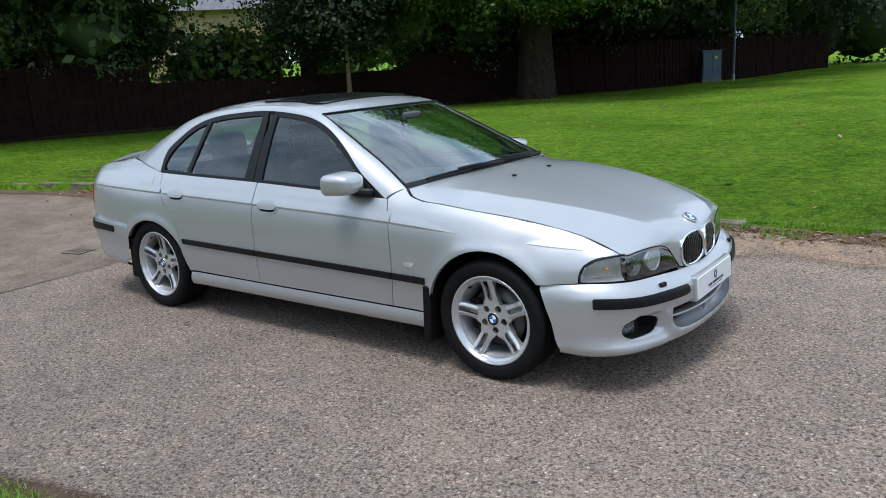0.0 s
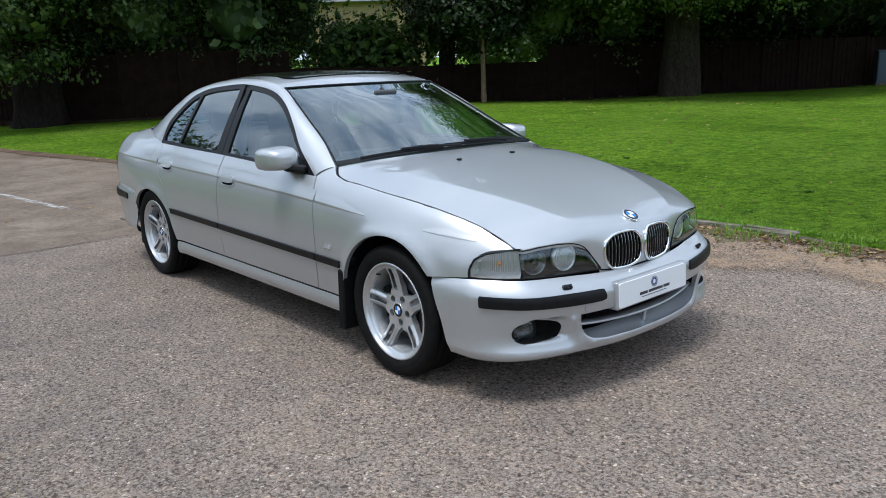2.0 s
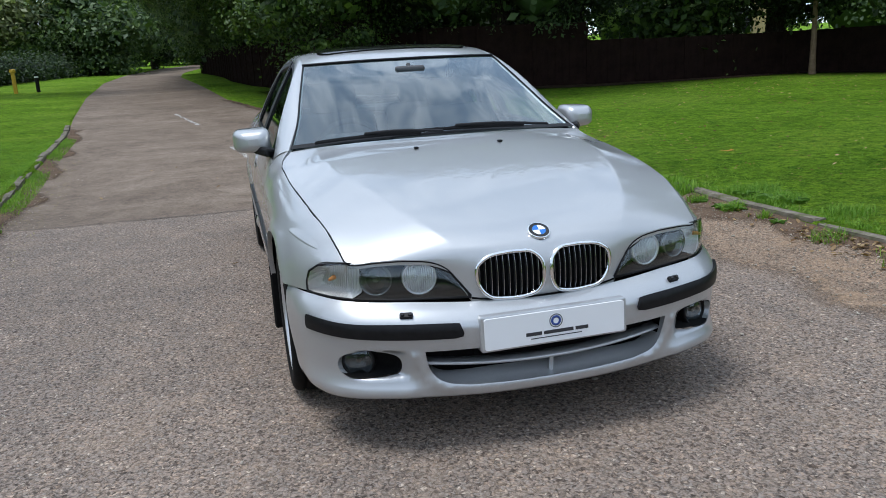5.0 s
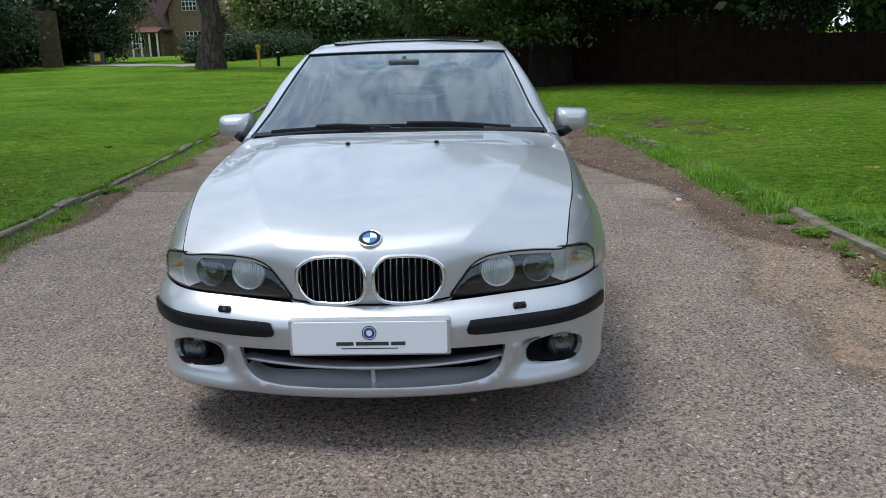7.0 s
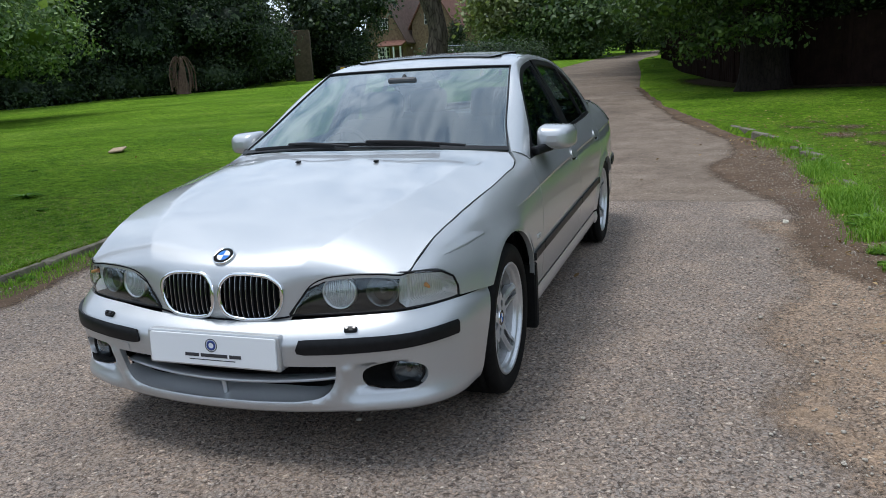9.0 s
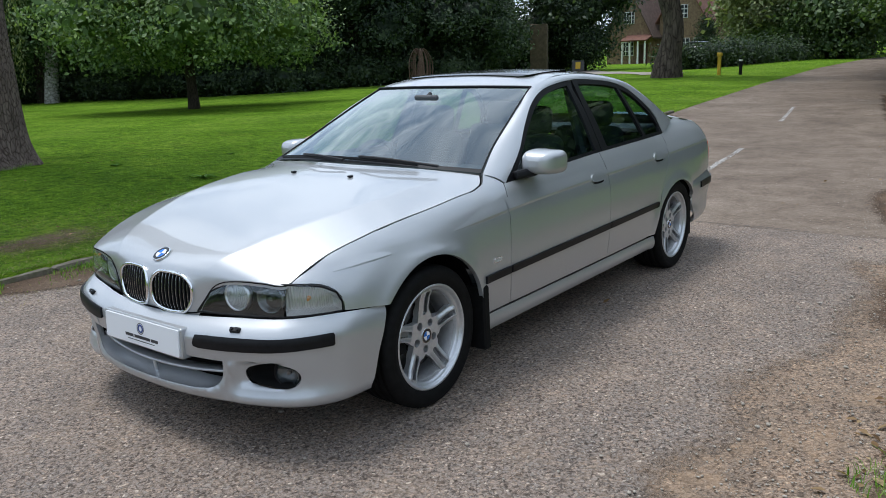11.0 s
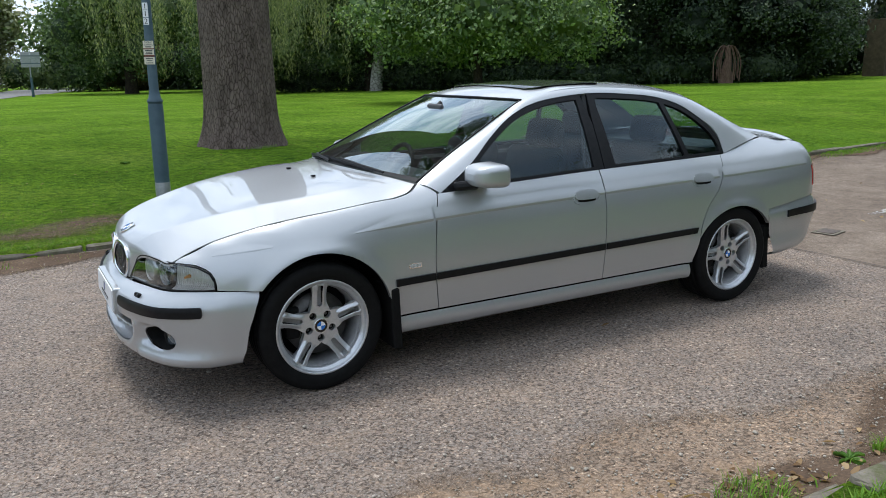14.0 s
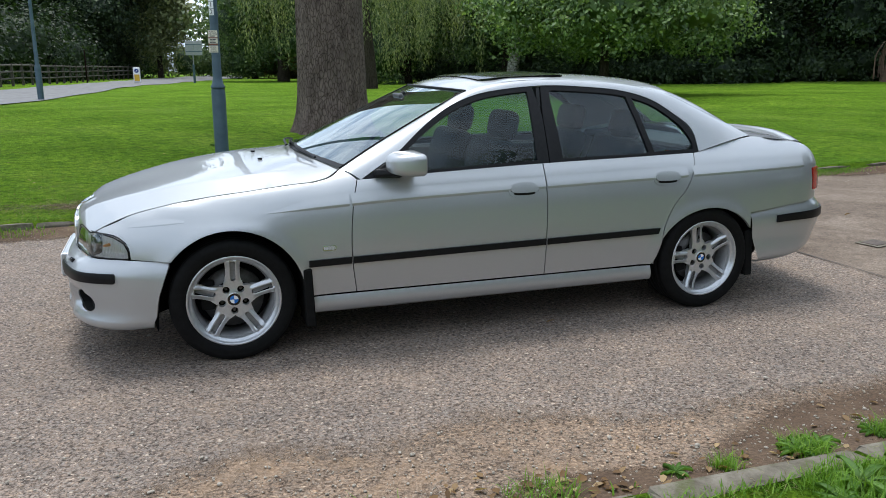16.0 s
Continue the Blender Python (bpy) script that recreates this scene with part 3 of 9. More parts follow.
def glass(name, tint, mirror=1.0, dirt=0.03, base=0.085):
    """A clear pane: see-through, with the gloss of glass on it, stronger at a glance."""
    m = bpy.data.materials.new(name)
    m.use_nodes = True
    n = m.node_tree.nodes
    n.remove(n["Principled BSDF"])
    tr, gl, lw, mx = n.new("ShaderNodeBsdfTransparent"), n.new("ShaderNodeBsdfGlossy"), n.new("ShaderNodeLayerWeight"), n.new("ShaderNodeMixShader")
    tr.inputs["Color"].default_value = (*tint, 1)
    gl.inputs["Roughness"].default_value, gl.inputs["Color"].default_value = dirt, (0.93 * mirror, 1.0 * mirror, 1.02 * mirror, 1)
    lw.inputs["Blend"].default_value = 0.5
    pw, ma = n.new("ShaderNodeMath"), n.new("ShaderNodeMath")
    pw.operation, ma.operation = "POWER", "MULTIPLY_ADD"
    pw.inputs[1].default_value = 3.0
    ma.inputs[1].default_value, ma.inputs[2].default_value = 1 - base, base
    link(m, lw.outputs["Facing"], pw.inputs[0])
    link(m, pw.outputs[0], ma.inputs[0])
    link(m, ma.outputs[0], mx.inputs["Fac"])
    link(m, tr.outputs["BSDF"], mx.inputs[1])
    link(m, gl.outputs["BSDF"], mx.inputs[2])
    link(m, mx.outputs["Shader"], n["Material Output"].inputs["Surface"])
    return m


M_SILVER = car_paint()
M_TRIM = speckled("black_trim", (0.005, 0.005, 0.006), (0.011, 0.011, 0.012), 40.0, 0.42, spec=0.2)
M_GLOSSBLACK = mat("gloss_black", (0.010, 0.010, 0.011), 0.12)
M_CAVITY = mat("dark_cavity", (0.006, 0.006, 0.007), 0.9, spec=0.1)
M_UNDER = speckled("underbody", (0.005, 0.005, 0.005), (0.012, 0.011, 0.010), 9.0, 0.9, spec=0.2)
M_DULLCHROME = mat("dull_chrome", (0.42, 0.43, 0.44), 0.25, 1.0)
M_CHROME = mat("chrome", (0.82, 0.83, 0.84), 0.08, 1.0)
M_RUBBER = speckled("tyre_rubber", (0.005, 0.005, 0.005), (0.010, 0.0098, 0.0096), 30.0, 0.70, spec=0.12, relief=0.001)
M_ALLOY = speckled("alloy", (0.50, 0.512, 0.525), (0.60, 0.61, 0.62), 60.0, 0.28, 0.62)
# Darker copy of the alloy; shade behind the spokes is in its colour.
M_BARREL = speckled("recess_alloy", (0.24, 0.24, 0.24), (0.36, 0.36, 0.36), 26.0, 0.5, 0.4)
M_DISC = speckled("brake_steel", (0.07, 0.066, 0.062), (0.15, 0.145, 0.14), 20.0, 0.45, 0.8)
M_WS = glass("windscreen_glass", (0.55, 0.66, 0.66), 1.0, 0.006, 0.13)
M_GLASS = glass("side_glass", (0.50, 0.66, 0.69), 0.9, 0.004, 0.045)
M_LENS = glass("lamp_cover", (0.86, 0.88, 0.88), 0.9, 0.02)
M_HIDE = speckled("black_leather", (0.010, 0.0105, 0.011), (0.020, 0.0205, 0.021), 25.0, 0.7, spec=0.2)
M_CABIN = speckled("cabin_plastic", (0.020, 0.021, 0.022), (0.034, 0.035, 0.036), 30.0, 0.65)
M_PLATE = mat("plate_white", (0.78, 0.79, 0.80), 0.35)
M_INK = mat("plate_ink", (0.03, 0.03, 0.035), 0.5)
M_BLUE = mat("badge_blue", (0.02, 0.16, 0.52), 0.25)
M_NAVY = mat("badge_navy", (0.02, 0.05, 0.22), 0.35)
M_WHITE = mat("badge_white", (0.80, 0.80, 0.80), 0.3)
M_RED = mat("tail_red", (0.42, 0.020, 0.012), 0.18)
M_AMBER = mat("amber", (0.62, 0.27, 0.10), 0.3)
M_REFLECT = mat("lamp_reflector", (0.72, 0.73, 0.74), 0.30, 1.0)
M_DIMREFLECT = mat("dim_reflector", (0.22, 0.23, 0.24), 0.25, 1.0)
M_FLUTED = mat("fluted_lens", (0.70, 0.72, 0.73), 0.12, 0.35)
M_CLEARBOWL = mat("faceted_bowl", (0.66, 0.67, 0.67), 0.30, 0.45)
for m_ in (M_FLUTED, M_CLEARBOWL):
    wv = node(m_, "ShaderNodeTexWave", Scale=42.0)
    wv.bands_direction = "X"
    link(m_, place(m_), wv.inputs["Vector"])
    bump(m_, wv.outputs["Fac"], 0.8, 0.004)

# ---- car: the shape of the body ----
def hermite(X, V, x):
    """Smooth values between stations X of V (m, n, d), read for point i at x[i]."""
    X = np.asarray(X, float)
    h = np.diff(X)[:, None, None]
    d = np.diff(V, axis=0) / h
    m = np.empty_like(V)
    m[0], m[-1] = d[0], d[-1]
    m[1:-1] = (d[:-1] * h[1:] + d[1:] * h[:-1]) / (h[1:] + h[:-1])
    x = np.clip(x, X[0], X[-1])
    i = np.clip(np.searchsorted(X, x) - 1, 0, len(X) - 2)
    k = np.arange(len(x))
    hh = (X[i + 1] - X[i])[:, None]
    t = ((x - X[i]) / (X[i + 1] - X[i]))[:, None]
    return ((1 + 2 * t) * (1 - t) ** 2 * V[i, k] + t * (1 - t) ** 2 * hh * m[i, k]
            + t * t * (3 - 2 * t) * V[i + 1, k] + t * t * (t - 1) * hh * m[i + 1, k])


FLANK = {
    -2.40: ((0.1, 0.66), (0.4, 0.725), (0.6, 0.73), (0.74, 0.725), (0.85, 0.70), (0.93, 0.65), (1.0, 0.55)),
    -2.25: ((0.1, 0.76), (0.4, 0.815), (0.6, 0.825), (0.74, 0.82), (0.85, 0.80), (0.93, 0.755), (0.97, 0.715), (1.0, 0.67), (1.06, 0.56)),
    -2.05: ((0.1, 0.80), (0.4, 0.85), (0.6, 0.862), (0.74, 0.857), (0.85, 0.835), (0.93, 0.79), (0.98, 0.74), (1.02, 0.68), (1.08, 0.57)),
    -1.75: ((0.1, 0.82), (0.4, 0.87), (0.6, 0.885), (0.74, 0.877), (0.84, 0.853), (0.92, 0.81), (0.98, 0.755), (1.04, 0.68), (1.1, 0.59)),
    -1.40: ((0.1, 0.83), (0.4, 0.875), (0.6, 0.891), (0.73, 0.885), (0.83, 0.862), (0.91, 0.822), (0.97, 0.776), (1.05, 0.70)),
    -1.00: ((0.1, 0.835), (0.31, 0.868), (0.5, 0.887), (0.62, 0.889), (0.73, 0.884), (0.83, 0.864), (0.91, 0.83), (0.965, 0.795), (1.05, 0.745)),
    -0.30: ((0.1, 0.835), (0.31, 0.868), (0.5, 0.887), (0.62, 0.890), (0.73, 0.885), (0.81, 0.869), (0.89, 0.838), (0.95, 0.803), (1.03, 0.765)),
    0.50: ((0.1, 0.835), (0.31, 0.868), (0.5, 0.887), (0.62, 0.890), (0.72, 0.885), (0.80, 0.869), (0.88, 0.838), (0.92, 0.814), (1.0, 0.765)),
    0.75: ((0.1, 0.835), (0.31, 0.868), (0.5, 0.887), (0.62, 0.890), (0.72, 0.884), (0.80, 0.868), (0.86, 0.846), (0.905, 0.818), (0.96, 0.76), (1.02, 0.69)),
    0.90: ((0.1, 0.835), (0.31, 0.868), (0.5, 0.887), (0.62, 0.889), (0.72, 0.883), (0.80, 0.863), (0.86, 0.833), (0.90, 0.797), (0.919, 0.777), (0.975, 0.685)),
    1.10: ((0.1, 0.835), (0.4, 0.882), (0.55, 0.890), (0.66, 0.888), (0.75, 0.875), (0.82, 0.849), (0.862, 0.820), (0.890, 0.791), (0.945, 0.69)),
    1.30: ((0.1, 0.835), (0.4, 0.880), (0.58, 0.889), (0.67, 0.885), (0.74, 0.869), (0.80, 0.840), (0.84, 0.812), (0.866, 0.785), (0.92, 0.68)),
    1.50: ((0.1, 0.83), (0.4, 0.877), (0.58, 0.885), (0.66, 0.877), (0.72, 0.858), (0.78, 0.826), (0.82, 0.793), (0.844, 0.768), (0.90, 0.66)),
    1.75: ((0.1, 0.81), (0.45, 0.860), (0.55, 0.858), (0.62, 0.850), (0.68, 0.828), (0.74, 0.791), (0.775, 0.763), (0.800, 0.736), (0.86, 0.63)),
    1.90: ((0.1, 0.75), (0.50, 0.805), (0.56, 0.803), (0.62, 0.794), (0.67, 0.774), (0.71, 0.748), (0.736, 0.726), (0.756, 0.706), (0.81, 0.60)),
    2.06: ((0.1, 0.64), (0.50, 0.69), (0.60, 0.694), (0.65, 0.686), (0.682, 0.67), (0.72, 0.60), (0.80, 0.42)),
    2.14: ((0.1, 0.50), (0.50, 0.55), (0.60, 0.56), (0.65, 0.55), (0.682, 0.53), (0.72, 0.45), (0.80, 0.30)),
}
FLANK_X = sorted(FLANK)
FLANK_C = [curve([p[0] for p in FLANK[x]], [p[1] for p in FLANK[x]]) for x in FLANK_X]
ARCHES = ((1.42, 0.318, 0.362, 0.368), (-1.415, 0.315, 0.372, 0.325))


def arch_d(x, z, arch):
    cx, cz, a, b = arch
    return np.sqrt(((x - cx) / a) ** 2 + ((z - cz) / b) ** 2)


GRID_X, GRID_Z = np.arange(-2.46, 2.201, 0.01), np.arange(0.08, 1.121, 0.006)


def even_out(a, width):
    """A running bell-shaped mean down the first axis, the ends carried on straight."""
    k = np.exp(-0.5 * (np.arange(-3 * width, 3 * width + 1) / width) ** 2)
    k /= k.sum()
    n = 3 * width
    pad = np.concatenate([2 * a[:1] - a[n:0:-1], a, 2 * a[-1:] - a[-2:-n - 2:-1]])
    return np.stack([np.convolve(c, k, "valid") for c in pad.T], 1)


def flank_table():
    gx, gz = np.meshgrid(GRID_X, GRID_Z, indexing="ij")
    V = np.stack([c(gz.ravel()) for c in FLANK_C])[:, :, None]
    t = hermite(FLANK_X, V, gx.ravel())[:, 0].reshape(gx.shape)
    smooth = lambda q: even_out(even_out(q, 4).T, 3).T
    s = smooth(t)
    return 2 * s - smooth(s)


FLANK_T = flank_table()


def flank_smooth(x, z):
    fx = np.clip((x - GRID_X[0]) / 0.01, 1, len(GRID_X) - 3.001)
    fz = np.clip((z - GRID_Z[0]) / 0.006, 1, len(GRID_Z) - 3.001)
    i, j = fx.astype(int), fz.astype(int)
    tx, tz = fx - i, fz - j
    cub = lambda t: ((-t + 2 * t * t - t ** 3) / 2, (2 - 5 * t * t + 3 * t ** 3) / 2, (t + 4 * t * t - 3 * t ** 3) / 2, (t ** 3 - t * t) / 2)
    wx, wz = cub(tx), cub(tz)
    return sum(wx[a] * wz[b] * FLANK_T[i + a - 1, j + b - 1] for a in range(4) for b in range(4))


def flank(x, z):
    """Half the body's width at x along it and height z."""
    x, z = np.asarray(x, float), np.asarray(z, float)
    y = flank_smooth(x, z)
    for a in ARCHES:
        d = arch_d(x, z, a)
        y = y + 0.014 * np.exp(-((d - 1.0) / 0.13) ** 2) * np.clip((0.80 - z) / 0.1, 0, 1)
    return y


def flank_f(x, z):
    return np.stack([x, flank(x, z), z], -1)


def light_y(x, z):
    """Half the width of the cabin's glass."""
    y = 0.80 - 0.53 * (z - 0.95) + 0.010 * np.sin(np.clip((z - 0.92) / 0.45, 0, 1) * math.pi)
    return y - 0.018 * np.clip((-x - 1.0) / 0.4, 0, 1) - 0.012 * np.clip((x - 0.45) / 0.3, 0, 1)


def light_f(x, z):
    return np.stack([x, light_y(x, z), z], -1)


def arch_line(arch, a0, a1, n=26):
    cx, cz, a, b = arch
    return [(cx + a * math.cos(radians(t)), cz + b * math.sin(radians(t))) for t in np.linspace(a0, a1, n)]


BONNET_EDGE = [(2.06, 0.682), (1.988, 0.7165), (1.916, 0.750), (1.747, 0.800), (1.5, 0.843), (1.3, 0.866), (1.1, 0.889), (0.97, 0.901), (0.887, 0.920), (0.83, 0.955)]
DOOR_FRONT = [(0.758, 0.905), (0.784, 0.819), (0.805, 0.671), (0.808, 0.55), (0.804, 0.473), (0.784, 0.312)]
DOOR_REAR = [(-1.345, 0.968), (-1.318, 0.894), (-1.254, 0.777), (-1.154, 0.662), (-1.098, 0.544), (-1.068, 0.406), (-1.03, 0.316)]
WAIST = curve([-1.4, -0.353, 0.387, 0.76], [0.970, 0.948, 0.922, 0.904])
B_X = -0.317


def soften(pts, n):
    return [tuple(p) for p in bend(pts, n)]


def side_polys():
    dw = lambda a, b, n: [(x, float(WAIST(x))) for x in np.linspace(a, b, n)]
    front = soften(DOOR_FRONT, 16)
    rear = soften(DOOR_REAR, 24)
    fender = ([(1.708, 0.546), (1.80, 0.552), (1.892, 0.559)] + soften([(1.891, 0.585), (1.902, 0.632), (1.945, 0.667), (2.045, 0.684)], 8)
              + soften(BONNET_EDGE, 40)[1:] + [(0.79, 0.935)] + front + [(1.05, 0.312)] + arch_line(ARCHES[0], 179, 39, 30))
    fdoor = front[::-1] + dw(0.74, B_X + 0.001, 16)[1:] + [(B_X, 0.62), (B_X, 0.312), (0.3, 0.312)]
    rdoor = [(B_X, 0.312), (B_X, 0.62)] + dw(B_X - 0.001, -1.345, 16) + rear[1:]
    quarter = (rear[::-1] + soften([(-1.385, 0.972), (-1.55, 1.003), (-1.70, 1.028), (-1.86, 1.045)], 10)[0:] + soften([(-1.95, 1.035), (-2.15, 1.008), (-2.28, 0.975), (-2.335, 0.93), (-2.345, 0.84)], 12)
               + [(-2.245, 0.838), (-2.255, 0.70), (-2.30, 0.695), (-2.31, 0.645), (-2.225, 0.636), (-1.97, 0.612), (-1.728, 0.590)]
               + arch_line(ARCHES[1], 148, 361, 1)[:0] + arch_line(ARCHES[1], 147, 3, 30) + [(-1.042, 0.316)])
    return fender, fdoor, rdoor, quarter


# ---- car: the front bumper, as a sheet over (way round the car, height) ----
BUMPER = (
    (0.56, ((1.712, 0.858, 0.545), (1.90, 0.806, 0.557), (2.075, 0.668, 0.553), (2.14, 0.45, 0.541), (2.178, 0.27, 0.530), (2.195, 0.0, 0.520))),
    (0.51, ((1.722, 0.872, 0.510), (1.925, 0.826, 0.518), (2.112, 0.69, 0.512), (2.184, 0.50, 0.508), (2.222, 0.30, 0.499), (2.240, 0.0, 0.492))),
    (0.485, ((1.735, 0.876, 0.478), (1.935, 0.833, 0.492), (2.124, 0.70, 0.487), (2.204, 0.51, 0.481), (2.244, 0.30, 0.474), (2.262, 0.0, 0.468))),
    (0.44, ((1.750, 0.876, 0.435), (1.938, 0.834, 0.448), (2.127, 0.70, 0.445), (2.208, 0.51, 0.437), (2.249, 0.30, 0.431), (2.266, 0.0, 0.428))),
    (0.38, ((1.770, 0.872, 0.38), (1.940, 0.830, 0.385), (2.120, 0.70, 0.385), (2.203, 0.505, 0.382), (2.245, 0.30, 0.38), (2.260, 0.0, 0.38))),
    (0.30, ((1.785, 0.862, 0.30), (1.940, 0.824, 0.30), (2.108, 0.70, 0.30), (2.192, 0.50, 0.298), (2.232, 0.30, 0.295), (2.246, 0.0, 0.295))),
    (0.24, ((1.793, 0.852, 0.235), (1.948, 0.820, 0.230), (2.108, 0.712, 0.238), (2.196, 0.515, 0.236), (2.238, 0.30, 0.230), (2.252, 0.0, 0.226))),
    (0.205, ((1.796, 0.838, 0.212), (1.946, 0.806, 0.204), (2.100, 0.705, 0.212), (2.186, 0.51, 0.213), (2.230, 0.30, 0.208), (2.245, 0.0, 0.203))),
    (0.165, ((1.80, 0.79, 0.205), (1.93, 0.76, 0.197), (2.06, 0.67, 0.204), (2.12, 0.49, 0.204), (2.16, 0.29, 0.198), (2.175, 0.0, 0.194))),
)
_row = np.array(BUMPER[3][1])
_full = np.concatenate([_row, _row[-2::-1] * [1, -1, 1]])
BUMPER_S = np.concatenate([[0], np.cumsum(np.linalg.norm(np.diff(_full[:, :2], axis=0), axis=1))])
BUMPER_S = BUMPER_S[-1] / 2 - BUMPER_S
BUMPER_B = np.array([b for b, _ in BUMPER])
BUMPER_ROWS = []
for _, r_ in BUMPER:
    r_ = np.array(r_)
    BUMPER_ROWS.append(natural(BUMPER_S[::-1], np.concatenate([r_, r_[-2::-1] * [1, -1, 1]])[::-1]))
S_END = float(BUMPER_S[0])


def ease(t):
    t = np.clip(t, 0, 1)
    return t * t * (3 - 2 * t)


STRUT = bend([(0.500, 0.392), (0.478, 0.335), (0.448, 0.285), (0.402, 0.252), (0.30, 0.238), (0.15, 0.233), (0.0, 0.232)], 40)


def bumper_f(s, b):
    """The front bumper: a smooth wrap with scooped lamp pockets and a strut that sweeps down into the lip."""
    V = np.stack([c(s) for c in BUMPER_ROWS[::-1]])
    P = hermite(BUMPER_B[::-1], V, np.asarray(b, float))
    y, z = np.abs(P[:, 1]), P[:, 2]
    pocket = ease((y - 0.498) / 0.070) * ease((0.70 - y) / 0.05) * ease((z - 0.283) / 0.022) * ease((0.396 - z) / 0.018)
    near = np.sqrt(np.min((y[:, None] - STRUT[:, 0]) ** 2 + (z[:, None] - STRUT[:, 1]) ** 2, axis=1))
    strut = np.exp(-(near / 0.020) ** 2) * ease((0.40 - z) / 0.03)
    lobe = ease((y - 0.46) / 0.07) * np.exp(-((z - 0.232) / 0.028) ** 2)
    P[:, 0] += 0.010 * strut + 0.012 * lobe - 0.040 * pocket
    return P


_gs, _gb = (q.ravel() for q in np.meshgrid(np.linspace(-S_END, S_END, 301), np.linspace(0.17, 0.555, 120), indexing="ij"))
BUMPER_GRID = (_gs, _gb, bumper_f(_gs, _gb))


def bumper_at(yz):
    """The (s, b) at which the bumper's front has this y and z."""
    out = []
    gs, gb, P = BUMPER_GRID
    for y, z in yz:
        k = int(np.argmin((P[:, 1] - y) ** 2 + (P[:, 2] - z) ** 2))
        s, b = gs[k], gb[k]
        for _ in range(3):
            p = bumper_f(np.array([s, s + 1e-3, s]), np.array([b, b, b + 1e-3]))
            J = np.array([[p[1, 1] - p[0, 1], p[2, 1] - p[0, 1]], [p[1, 2] - p[0, 2], p[2, 2] - p[0, 2]]]) / 1e-3
            if abs(np.linalg.det(J)) < 1e-3:
                break
            ds = np.linalg.solve(J, [y - p[0, 1], z - p[0, 2]])
            s, b = s + np.clip(ds[0], -0.01, 0.01), b + np.clip(ds[1], -0.01, 0.01)
        out.append((float(s), float(b)))
    return out


def away(P):
    return P - np.array([1.2, 0, 0.36])

# ---- car: body ----
car = thing("car", "silver four-door saloon car with alloy wheels parked on the road", "car")


def shift(P, d):
    return P + np.asarray(d, float)


def build_sides():
    fender, fdoor, rdoor, quarter = side_polys()
    backing = [(1.02, 0.24), (1.02, 0.80), (0.70, 0.86), (-1.2, 0.92), (-1.04, 0.6), (-1.0, 0.24)]
    sill = [(1.035, 0.205), (0.55, 0.200), (0.0, 0.205), (-0.6, 0.21), (-1.03, 0.213), (-1.02, 0.309), (0.0, 0.307), (1.05, 0.307)]

    def sill_f(x, z):
        p = flank_f(x, z)
        p[:, 1] += 0.016 * np.sin(np.clip((0.312 - z) / 0.11, 0, 1) * math.pi) - 0.03 * np.clip((0.222 - z) / 0.02, 0, 1)
        return p

    d_f = skin(flank_f, fender, step=0.024, rim=0.022)
    d_fd = skin(flank_f, fdoor, step=0.03)
    d_rd = skin(flank_f, rdoor, step=0.03)
    d_q = skin(flank_f, quarter, step=0.026, rim=0.022)
    d_s = skin(sill_f, sill, step=0.016, gap=0.001, rim=0.03)
    d_b = skin(flank_f, backing, step=0.08, lift=-0.03, rim=0)
    made = {}
    for side in (1, -1):
        panel("front_wing", car, M_SILVER, d_f, side)
        made[side] = (panel("front_door", car, M_SILVER, d_fd, side), panel("rear_door", car, M_SILVER, d_rd, side))
        panel("rear_wing", car, M_SILVER, d_q, side)
        panel("sill", car, M_SILVER, d_s, side)
        panel("door_shell", car, M_CAVITY, d_b, side)
    return made


DOORS = build_sides()


